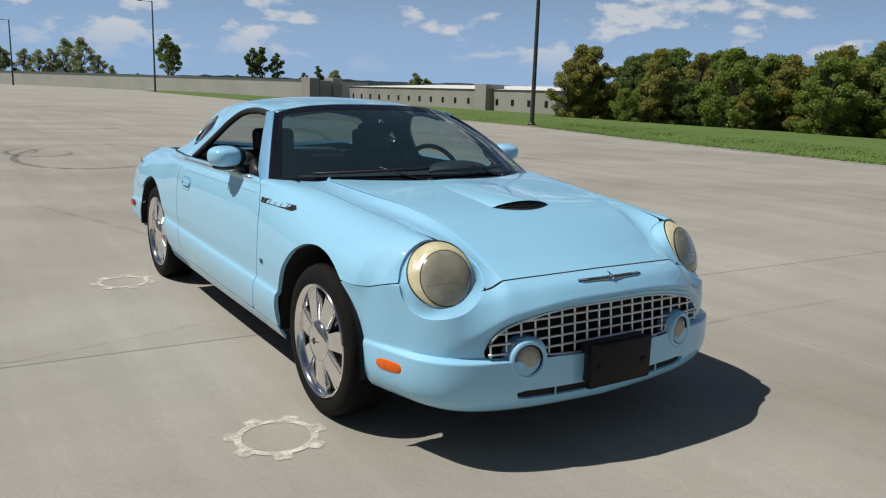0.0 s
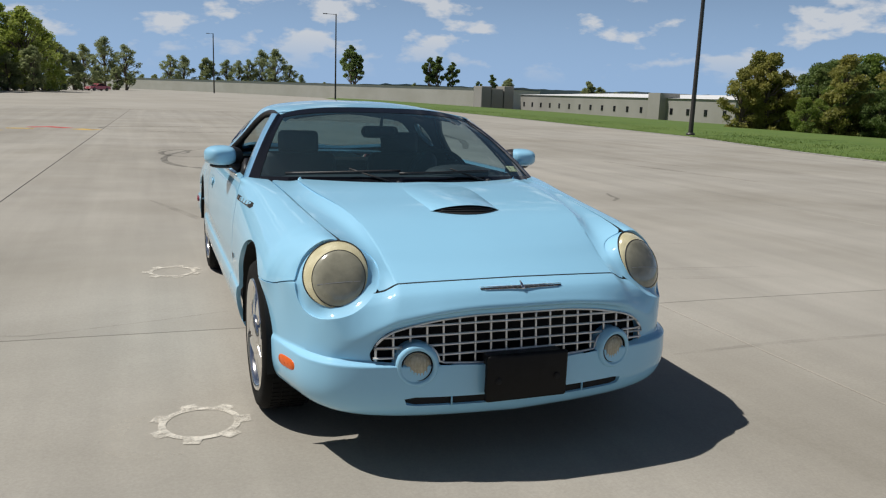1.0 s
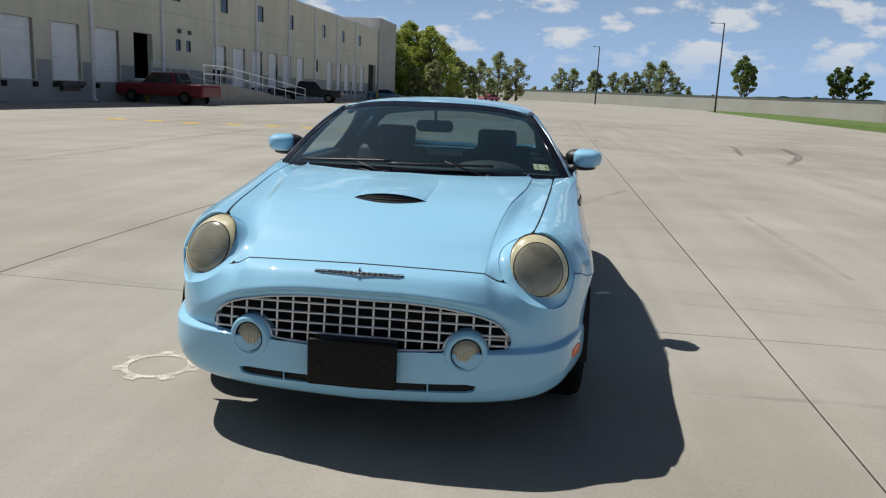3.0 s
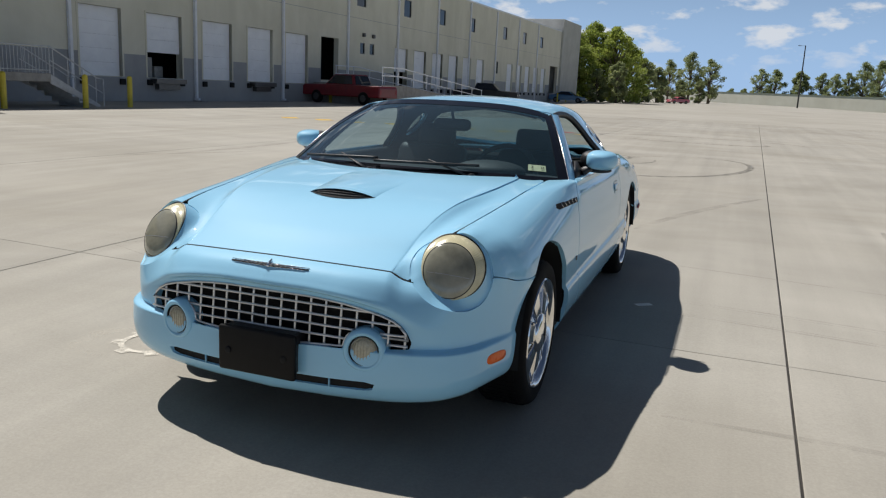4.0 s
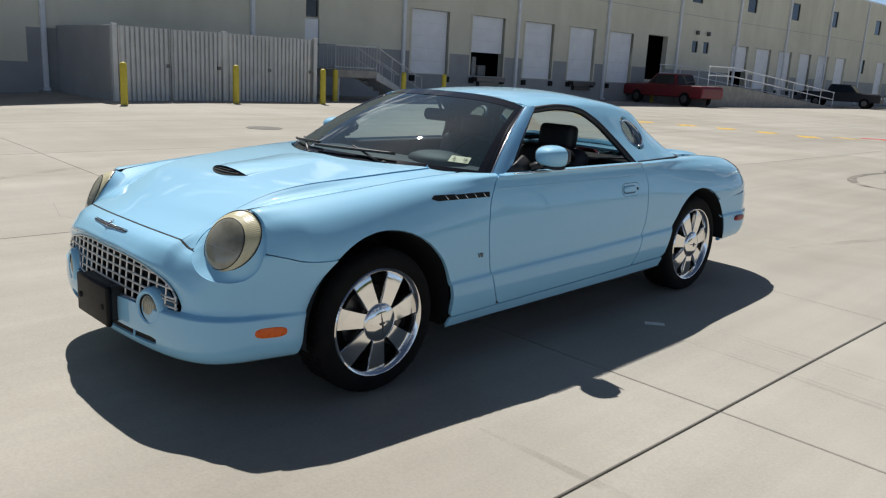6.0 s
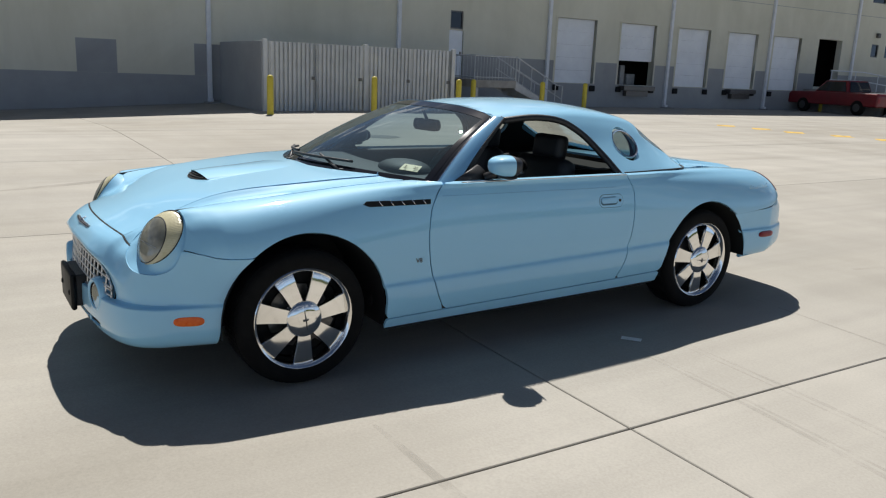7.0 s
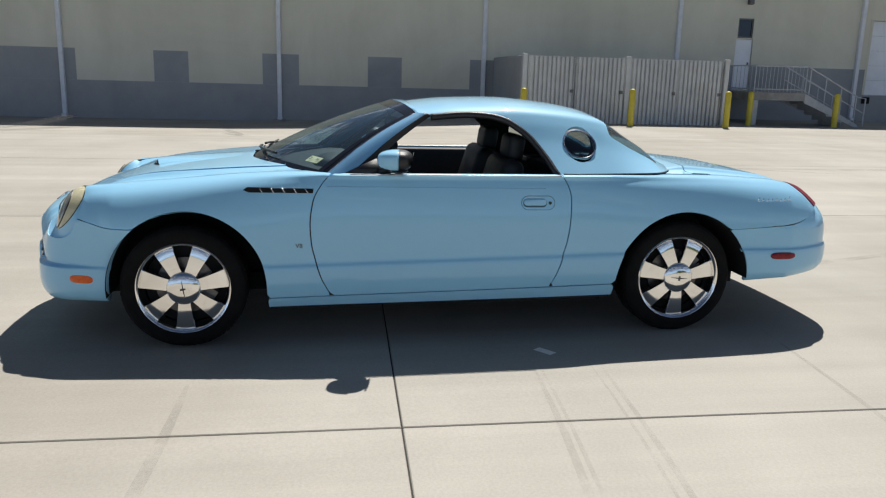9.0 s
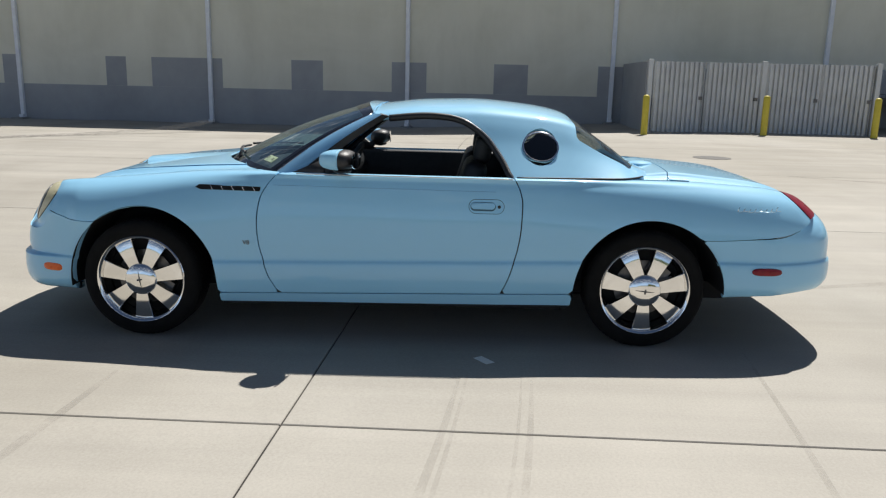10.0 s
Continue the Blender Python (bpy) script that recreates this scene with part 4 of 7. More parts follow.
K = {"used": set(),
     0: tree(6.2, 2.6, 60, 15000, .11, "leaf_mid", 1, .03, "dense green broadleaf tree at the lot's edge", 1.0, .52),
     1: tree(6.3, 2.3, 54, 12000, .11, "leaf_olive", 2, .02, "olive-green bushy tree at the lot's edge", 1.0, .50),
     2: tree(5.8, 2.7, 60, 15000, .11, "leaf_dark", 3, .03, "dark green broadleaf tree at the lot's edge", 1.0, .52),
     3: tree(12, 4.6, 84, 12000, .20, "leaf_bright", 4, .05, "tall sunlit yellow-green tree beside the warehouse", 1.0, .50),
     4: tree(12.5, 4.4, 60, 5200, .22, "leaf_hazy", 5, .16, "slender thin-leaved tree far off", .9, .50),
     5: tree(13, 2.9, 26, 4600, .28, "leaf_dark", 6, .42, "tall pine with a high dark crown", 1.0, .55),
     6: tree(9.2, 3.4, 44, 9000, .24, "leaf_hazy", 7, .05, "dark rounded tree far off", 1.0, .58)}
rs = random.Random(3)
spots = []
for az, sc in ((39.3, .8), (40.2, 1.0), (41.0, 1.02), (41.7, .78), (42.4, .5)):
    p = polar(az, 66 + rs.uniform(-2, 3))
    spots.append((p.x, p.y, -.9, sc, 1))
for k in range(30):
    az = 43.4 + 21.6 * k / 29
    r = 67 + rs.uniform(-5, 6) - .25 * (az - 40)
    p = polar(az, r)
    spots.append((p.x, p.y, -.9, rs.choice((.5, .62, .8, .95, 1.0)), (0, 2, 0, 1, 2, 0, 2, 1)[k % 8]))
for k in range(22):
    az = 44.2 + 21 * k / 21
    p = polar(az, 76 + rs.uniform(0, 6))
    spots.append((p.x, p.y, -1.0, rs.uniform(.82, 1.22), rs.choice((0, 2, 2, 0, 1))))
stand(K, spots, "trees along the grass bank")
spots = []
for az, r, s, i in ((-11.6, 122, .85, 3), (-10.4, 128, .98, 3), (-9.0, 126, .96, 3), (-8.0, 134, .84, 3), (-7.0, 158, .88, 6), (-6.1, 165, .75, 6), (-10.0, 120, .55, 6), (-8.6, 119, .6, 6),
                    (-13.2, 118, .8, 3), (-12.5, 121, .95, 3), (-4.6, 190, .62, 6), (-4.1, 210, 1.0, 4), (-3.4, 205, .6, 6), (-2.8, 215, .95, 4), (-5.4, 180, .7, 4)):
    p = polar(az, r)
    spots.append((p.x, p.y, 0, s, i))
stand(K, spots, "trees behind the warehouse")
spots = []
for az, r, s, i in ((-1.6, 250, .55, 6), (-.8, 250, .50, 6), (.2, 250, .85, 4), (1.1, 252, .9, 4), (2.6, 255, 1.05, 6), (3.9, 255, .8, 4), (4.7, 250, .82, 4), (5.4, 255, .78, 4), (6.3, 255, 1.05, 4), (7.2, 250, 1.12, 4), (8.2, 255, .8, 4),
                    (9.0, 250, .5, 4), (10.6, 300, .55, 6), (10.0, 300, .5, 6)):
    p = polar(az, 2.15 * r)
    spots.append((p.x, p.y, -2, 2.2 * s, i))
for az, r, s, i in ((12.4, 430, 2.2, 5), (12.7, 430, 1.9, 5), (17.0, 480, .9, 4), (18.1, 480, 1.9, 5), (18.7, 480, 2.05, 5), (19.7, 480, 1.9, 5), (21.6, 480, 1.1, 5), (22.6, 480, 1.3, 5), (23.8, 420, 1.5, 6), (25.0, 520, .8, 6),
                    (29.6, 320, 1.15, 6), (30.4, 330, 1.0, 6), (31.5, 330, .85, 6), (32.6, 340, .8, 6), (34, 350, .8, 6), (37.0, 300, .7, 6), (36.0, 300, .6, 6)):
    p = polar(az, r)
    spots.append((p.x, p.y, -2, s, i))
stand(K, spots, "trees beyond the lot")
# far wooded skyline
rg = np.random.default_rng(8)
verts, faces = [], []
n = 260
for k in range(n + 1):
    az = -40 + 130 * k / n
    p = polar(az, 900)
    h = 1.33 + 900 * math.tan(radians(min(.72, max(.2, .2 + .03 * (az + 1))))) + 1.2 * noise.noise((az * .35, 0, 0)) + 1.2 * noise.noise((az * 2.5, 3, 0)) + 1.0 * rg.random()
    verts += [(p.x, p.y, -8), (p.x, p.y, h), (p.x * 1.06, p.y * 1.06, h * .7)]
for k in range(n):
    a, b = 3 * k, 3 * k + 3
    faces += [(a, b, b + 1, a + 1), (a + 1, b + 1, b + 2, a + 2)]
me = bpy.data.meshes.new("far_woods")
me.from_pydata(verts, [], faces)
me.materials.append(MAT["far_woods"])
tagged(new("far_woods", me), "dark wooded skyline on the horizon, haze in its colour", "woods", kind="stuff")


# ======== the car ========
CAR = new("car")
CAR.matrix_basis = pose(0, 0, 0)
tagged(CAR, "light blue two-seat coupe with hardtop and chrome wheels, parked on concrete", "car", kind="thing")


def curve_table(text):
    rows = np.array([[float(v) for v in p.split(":")] for p in text.split()])
    xs, ys = rows[:, 0], rows[:, 1]
    h = np.diff(xs)
    dl = np.diff(ys) / h
    m = np.zeros(len(xs))
    m[0], m[-1] = dl[0], dl[-1]
    for i in range(1, len(xs) - 1):
        if dl[i - 1] * dl[i] > 0:
            w1, w2 = 2 * h[i] + h[i - 1], h[i] + 2 * h[i - 1]
            m[i] = (w1 + w2) / (w1 / dl[i - 1] + w2 / dl[i])

    def f(x):
        x = np.clip(np.asarray(x, float), xs[0], xs[-1])
        i = np.clip(np.searchsorted(xs, x) - 1, 0, len(xs) - 2)
        t = (x - xs[i]) / h[i]
        return ((2 * t**3 - 3 * t**2 + 1) * ys[i] + (t**3 - 2 * t**2 + t) * h[i] * m[i]
                + (3 * t**2 - 2 * t**3) * ys[i + 1] + (t**3 - t**2) * h[i] * m[i + 1])
    return f


def spline(points, n):
    """Catmull-Rom through points, n samples a span."""
    p = np.array(points, float)
    p = np.vstack([2 * p[0] - p[1], p, 2 * p[-1] - p[-2]])
    out = []
    for i in range(1, len(p) - 2):
        for k in range(n):
            t = k / n
            out.append(0.5 * (2 * p[i] + (p[i + 1] - p[i - 1]) * t + (2 * p[i - 1] - 5 * p[i] + 4 * p[i + 1] - p[i + 2]) * t**2
                              + (3 * p[i] - p[i - 1] - 3 * p[i + 1] + p[i + 2]) * t**3))
    out.append(p[-2])
    return np.array(out)


def clip_panel(grid, keep):
    """Vertices and polygons of the grid's part in which keep(points) is positive."""
    n, m, _ = grid.shape
    flat = grid.reshape(-1, 3)
    d = np.asarray(keep(flat), float)
    d[np.abs(d) < 1e-5] = 1e-5
    verts, index, polys = [], {}, []

    def vert(key, co):
        if key not in index:
            index[key] = len(verts)
            verts.append(tuple(co))
        return index[key]

    for i in range(n - 1):
        for j in range(m - 1):
            q = (i * m + j, i * m + j + 1, (i + 1) * m + j + 1, (i + 1) * m + j)
            if all(d[k] < 0 for k in q):
                continue
            poly = []
            for a, b in zip(q, q[1:] + q[:1]):
                if d[a] > 0:
                    poly.append(vert(a, flat[a]))
                if (d[a] > 0) != (d[b] > 0):
                    lo, hi = min(a, b), max(a, b)
                    t = d[lo] / (d[lo] - d[hi])
                    poly.append(vert((lo, hi), flat[lo] + (flat[hi] - flat[lo]) * t))
            if len(poly) > 2:
                polys.append(poly)
    return verts, polys


def sheet(grid, keep=None, lip=0.012, flip=False, mirror=False):
    """A bmesh of a clipped surface grid, its free edges turned inwards by lip."""
    verts, polys = clip_panel(grid, keep or (lambda p: np.ones(len(p))))
    bm = bmesh.new()
    sx = -1 if mirror else 1
    vs = [bm.verts.new((v[0] * sx, v[1], v[2])) for v in verts]
    for p in polys:
        seq = list(dict.fromkeys(p))
        if len(seq) > 2:
            if flip != mirror:
                seq = seq[::-1]
            try:
                bm.faces.new([vs[k] for k in seq])
            except ValueError:
                pass
    bmesh.ops.remove_doubles(bm, verts=bm.verts[:], dist=0.0008)
    bmesh.ops.dissolve_degenerate(bm, dist=0.0004, edges=bm.edges[:])
    bm.normal_update()
    if lip:
        rim = [e for e in bm.edges if len(e.link_faces) == 1]
        inner = {}
        for e in rim:
            for v in e.verts:
                if v not in inner:
                    inner[v] = v.co - v.normal * lip
        made = {v: bm.verts.new(co) for v, co in inner.items()}
        for e in rim:
            f = e.link_faces[0]
            a, b = e.verts
            loop = [lo for lo in f.loops if lo.edge == e][0]
            if loop.vert == a:
                a, b = b, a
            try:
                bm.faces.new((a, b, made[b], made[a]))
            except ValueError:
                pass
    return bm


def both(grid):
    """A half grid (x from 0 outwards along the second axis) made whole."""
    other = grid[:, ::-1].copy()
    other[:, :, 0] *= -1
    return np.concatenate([other[:, :-1], grid], axis=1)


T_ZC = curve_table("-2.145:.656 -2.115:.669 -2.085:.681 -2.0:.715 -1.893:.762 -1.613:.848 -1.36:.885 -1.03:.920 -.7:.93 1.2:.90 1.405:.90 1.538:.912 1.8:.893 2.034:.866 2.13:.842 2.25:.78 2.38:.715 2.46:.68")
T_ZR = curve_table("-2.145:.612 -2.115:.648 -2.05:.74 -2.01:.785 -1.95:.803 -1.85:.810 -1.7:.818 -1.36:.846 -1.05:.872 -.7:.893 -.6:.896 .66:.898 1.25:.892 1.6:.884 1.85:.868 2.0:.856 2.11:.838 2.17:.822 2.24:.782 2.30:.735 2.38:.69 2.46:.66")
T_XC = curve_table("-2.145:.638 -2.115:.64 -1.9:.65 -1.36:.70 -1.05:.74 -.7:.795 -.6:.808 .66:.818 1.25:.75 1.6:.71 2.0:.65 2.36:.57 2.46:.52")
T_XM = curve_table("-2.145:.815 -2.115:.82 -1.95:.842 -1.8:.868 -1.6:.884 -1.36:.891 -.8:.891 0:.900 .6:.905 .9:.903 1.36:.902 1.75:.895 2.0:.875 2.2:.82 2.36:.75 2.46:.69")
T_XK = curve_table("-2.145:.453 -2.115:.455 -1.9:.470 -1.5:.520 -1.1:.580 -.9:.590 -.3:.46 2.46:.44")
T_BOW = curve_table("-2.145:1 -2.115:1 -2.0:.93 -1.87:.62 -1.73:.22 -1.6:0 2.5:0")


def zcrease(y):
    return 0.412 + 0.027 * (y + 0.92)


def zsill(y):
    return 0.241 + 0.027 * (y + 0.9)


def zbottom(y):
    return 0.186 + 0.019 * (y + 0.9)


def half_section(y):
    zc, zr, xc, xm = float(T_ZC(y)), float(T_ZR(y)), float(T_XC(y)), float(T_XM(y))
    k, zb = zcrease(y), zbottom(y)
    d = zc - zr
    # nearly flat middle, a soft crease, then the fall to the fender
    xk = float(T_XK(y))
    q = smooth((y + 1.55) / .5) if y < -.5 else 1 - smooth((y - .9) / .4)
    pts = [(0, zc), (.18, zc - .0015 - .003 * q), (xk - .035, zc - .004 - .01 * d - .011 * q), (xk, zc - .0075 - .04 * d - .014 * q), (xk + .055, zc - (.020 + .45 * d) * (1 - q) - (.012 + .5 * d) * q)]
    pts += [(xc, zr)]
    low = min(.56, zr - .12)
    for f, g in ((.10, .40), (.28, .68), (.6, .92), (1, 1.0)):
        pts.append((xc + (xm - xc) * g, zr + (low - zr) * f))
    pts += [(xm - .002, .5 * (low + k + .02)), (xm - .006, k + .016), (xm + .006, k - .012), (xm + .004, k - .08), (xm - .018, zsill(y) + .004), (xm - .05, zb)]
    return spline(pts, 5)


YS = np.concatenate([np.linspace(-2.145, -1.7, 40)[:-1], np.linspace(-1.7, 2.46, 150)])


def body_grid():
    rows = []
    for y in YS:
        s = half_section(y)
        rows.append(np.column_stack([s[:, 0], y + .33 * s[:, 0]**2 * float(T_BOW(y)), s[:, 1]]))
    return np.array(rows)


BODY = body_grid()
N_CREST = 25                       # index of the shoulder line across the section
ARCH_F, ARCH_R = (-1.336, .300, .400), (1.376, .300, .397)      # y, z, radius
GAP = .0032


def out_arch(p, more=0.0):
    f = None
    for ya, za, r in (ARCH_F, ARCH_R):
        a = np.hypot(p[:, 1] - ya, p[:, 2] - za) - r - more
        # the arches run straight down below the hub
        a = np.where(p[:, 2] < za, np.abs(p[:, 1] - ya) - r - more - .06 * (za - p[:, 2]), a)
        f = a if f is None else np.minimum(f, a)
    return f


LAMP = {sx: Matrix.Translation((sx * .648, -1.926, .688)) @ Matrix.Rotation(radians(sx * 25), 4, "Z") @ Matrix.Rotation(radians(55), 4, "X") for sx in (-1, 1)}
LAMP_HOLE, LAMP_LOW, LAMP_IN = .160, .022, .008


def lamp_local(p):
    """Points in the plane of the lamp on their own side."""
    q = np.abs(p[:, :1]) * np.array([[1, 0, 0]]) + p * np.array([[0, 1, 1]])
    m = np.array(LAMP[1].inverted())
    return q @ m[:3, :3].T + m[:3, 3]


def out_lamp(p):
    q = lamp_local(p)
    return np.where((q[:, 2] > -.2) & (p[:, 1] < -1.5), np.hypot((q[:, 0] + LAMP_IN) / .97, q[:, 1] + LAMP_LOW) - LAMP_HOLE, 1)


T_DF = curve_table(".18:-.575 .254:-.603 .35:-.652 .448:-.682 .54:-.702 .633:-.708 .756:-.692 .83:-.655 .888:-.605 .93:-.55")
T_DR = curve_table(".20:.555 .288:.595 .36:.626 .431:.649 .54:.676 .648:.690 .769:.693 .84:.677 .894:.649 .93:.63")
T_CF = curve_table("-2.2:.652 -1.95:.653 -1.88:.652 -1.80:.634 -1.728:.615 -1.605:.61 -1.4:.61")
T_CR = curve_table("1.5:.597 1.644:.599 1.9:.612 2.04:.623 2.12:.640 2.19:.668 2.245:.704 2.30:.735 2.5:.75")
T_HS = curve_table("-2.2:.56 -2.0:.585 -1.9:.607 -1.7:.637 -1.36:.668 -1.0:.695 -.6:.715")


def cowl_y(x):
    return -1.06 + .66 * x * x


def above_sill(p):
    return p[:, 2] - zsill(p[:, 1])


PAINT, BLACK, CHROME = MAT["car_paint"], MAT["black_plastic"], MAT["chrome"]
side_grid = BODY[:, N_CREST - 6:]


def crest_side(p):
    return np.abs(p[:, 0]) - T_HS(p[:, 1])


def fender_keep(p):
    f = np.minimum(T_DF(p[:, 2]) - p[:, 1], out_arch(p))
    f = np.minimum(f, np.where(p[:, 1] < -1.4, p[:, 2] - T_CF(p[:, 1]), 1))
    f = np.minimum(f, np.minimum(above_sill(p), crest_side(p)))
    f = np.minimum(f, np.where(np.abs(p[:, 0]) < .80, (cowl_y(p[:, 0]) - p[:, 1]) * 1.0, 1)) - GAP
    return np.minimum(f, out_lamp(p))


def door_keep(p):
    f = np.minimum(p[:, 1] - T_DF(p[:, 2]), T_DR(p[:, 2]) - p[:, 1])
    return np.minimum(np.minimum(f, above_sill(p)), .897 - p[:, 2] + np.where(np.abs(p[:, 0]) > .83, 1, 0)) - GAP


def tail_lamp_side(p):
    """Positive above and behind the slanting front edge of the tail lamp."""
    return (p[:, 1] - 2.108) * .70 + (p[:, 2] - .838) * .71


def quarter_keep(p):
    f = np.minimum(p[:, 1] - T_DR(p[:, 2]), out_arch(p))
    f = np.minimum(f, np.where(p[:, 1] > 1.45, p[:, 2] - T_CR(p[:, 1]), 1))
    f = np.minimum(f, np.minimum(above_sill(p), -tail_lamp_side(p)))
    return f - GAP


def rocker_keep(p):
    return np.minimum(np.minimum(-above_sill(p), out_arch(p)), np.minimum(p[:, 1] + 1.3, 1.3 - p[:, 1])) - .004


def done(bm, angle=40):
    for f in bm.faces:
        f.smooth = True
    for e in bm.edges:
        if len(e.link_faces) == 2 and e.calc_face_angle(0) > radians(angle):
            e.smooth = False
    return bm


def cpart(name, bm, material, parent=None, label="", angle=40):
    return part(name, done(bm, angle), material, parent or CAR, label)


fenders, doors = [], []
for mir in (False, True):
    fenders.append(cpart("front_fender", sheet(side_grid, fender_keep, .02, mirror=mir), PAINT))
    doors.append(cpart("door", sheet(BODY[:, N_CREST:], door_keep, .02, mirror=mir), PAINT))
    cpart("rear_quarter_panel", sheet(BODY[:, N_CREST - 6:], lambda p: np.minimum(quarter_keep(p), np.where(p[:, 1] < 1.6, np.abs(p[:, 0]) - (.815 - .12 * np.clip(p[:, 1] - .66, 0, 1)) + .012, np.abs(p[:, 0]) - .60 + .1 * np.clip(p[:, 1] - 1.6, 0, 1))), .02, mirror=mir), PAINT)
    cpart("rocker_panel", sheet(BODY[:, N_CREST + 15:], rocker_keep, .012, mirror=mir), PAINT)

def seam_y(x):
    """Front edge of the hood."""
    return -2.086 + .20 * x * x


def seam_z(x):
    ys = [np.interp(x, r[:N_CREST + 1, 0], r[:N_CREST + 1, 1]) for r in BODY[:24]]
    zs = [np.interp(x, r[:N_CREST + 1, 0], r[:N_CREST + 1, 2]) for r in BODY[:24]]
    return float(np.interp(seam_y(x), ys, zs))


def hood_keep(p):
    f = np.minimum(T_HS(p[:, 1]) - np.abs(p[:, 0]), cowl_y(p[:, 0]) - p[:, 1])
    f = np.minimum(f - .0045, (p[:, 1] - seam_y(p[:, 0])) * .9 - .0035)
    return np.minimum(f, out_lamp(p))


HOOD = cpart("hood", sheet(both(BODY[:, :N_CREST + 6]), hood_keep, .018), PAINT)
inner = lambda g, d: np.concatenate([g[:, :, :1] * (1 - d), g[:, :, 1:2], g[:, :, 2:] - d * .9], axis=2)
# black shell added under the panels so that their gaps read dark
cpart("inner_shell", sheet(inner(both(BODY), .018), lambda p: np.minimum(np.minimum(np.minimum(out_arch(p, .012), out_lamp(p) - .02), np.where((p[:, 1] > -.95 + .5 * p[:, 0]**2) & (p[:, 1] < 1.2), .87 - p[:, 2], 1)), np.minimum(np.minimum(p[:, 1] + 1.95, 2.15 - p[:, 1]), np.where(p[:, 1] < -1.5, p[:, 2] - .66, np.where(p[:, 1] > 1.6, p[:, 2] - .66, 1)))), 0), BLACK)

# ---- hood scoop ----
def body_top(x, y):
    """Height of the hood's surface at a place behind its front bow."""
    s = half_section(y)
    return float(np.interp(abs(x), s[:31, 0], s[:31, 1]))


def scoop():
    rows = []
    for i in range(25):
        v = i / 24
        y = -1.60 + .56 * v
        w = .158 + .040 * v
        row = []
        for j in range(33):
            u = -1 + 2 * j / 32
            x = u * w
            edge = (1 - u * u)**.75
            h = .034 * edge * (1 - v)**1.1 - .003
            yy = y + .025 * (1 - v) * u * u
            row.append((x, yy, body_top(x, yy) + h))
        rows.append(row)
    return np.array(rows)


SC = scoop()
cpart("hood_scoop", sheet(SC, None, 0), PAINT, HOOD)
lip_rows = []
for j in range(33):
    x, y, z = SC[0, j]
    low_y = y - .030 * (1 - (x / .158)**2)
    lip_rows.append([(x, low_y, body_top(x, low_y) + .0025), (x * .99, y + .012, z - .004)])
cpart("scoop_opening", sheet(np.array(lip_rows), None, 0, flip=True), MAT["matt_black"], HOOD, "black slatted scoop opening")
for t in (.35, .65):
    bm = bmesh.new()
    tube(bm, [tuple(np.array(a) * (1 - t) + np.array(b) * t + np.array((0, -.002, .002))) for a, b in lip_rows[4:-4]], .002, 5)
    cpart("slat", bm, BLACK, HOOD)

# black tubes under the hood seams, the gaps' shade given as shape
for sx in (-1, 1):
    bm = bmesh.new()
    tube(bm, [(sx * x, seam_y(x), seam_z(x) - .0045) for x in np.linspace(0, .53, 24)], .0062, 6)
    cpart("seam_rubber", bm, MAT["matt_black"], CAR)
    bm = bmesh.new()
    pts = []
    for y in np.linspace(-1.86, -1.06, 40):
        x = float(T_HS(y))
        pts.append((sx * x, y, body_top(x, y) - .008))
    tube(bm, pts, .0045, 6)
    cpart("seam_rubber", bm, MAT["matt_black"], CAR)

# ---- front bumper cover ----
def body_side_x(y, z):
    """Half width of the bodywork at a place on its side."""
    xs, ys = [], []
    for row in BODY[::2]:
        r = row[N_CREST:]
        xs.append(np.interp(-z, -r[:, 2], r[:, 0]))
        ys.append(np.interp(-z, -r[:, 2], r[:, 1]))
    return float(np.interp(y, ys, xs))


NOSE_PLAN = spline([(0, -2.192, 0), (.15, -2.187, 0), (.30, -2.179, 0), (.45, -2.163, 0), (.56, -2.140, 0), (.64, -2.110, 0), (.70, -2.072, 0), (.745, -2.022, 0), (.778, -1.965, 0), (.803, -1.895, 0), (.832, -1.80, 0), (.857, -1.70, 0), (.880, -1.58, 0), (.893, -1.50, 0)], 16)


def front_plan(x):
    return np.interp(np.abs(x), NOSE_PLAN[:, 0], NOSE_PLAN[:, 1])


T_GT = curve_table("0:.567 .15:.566 .3:.556 .42:.535 .49:.515 .53:.487 .552:.457 .575:.40")


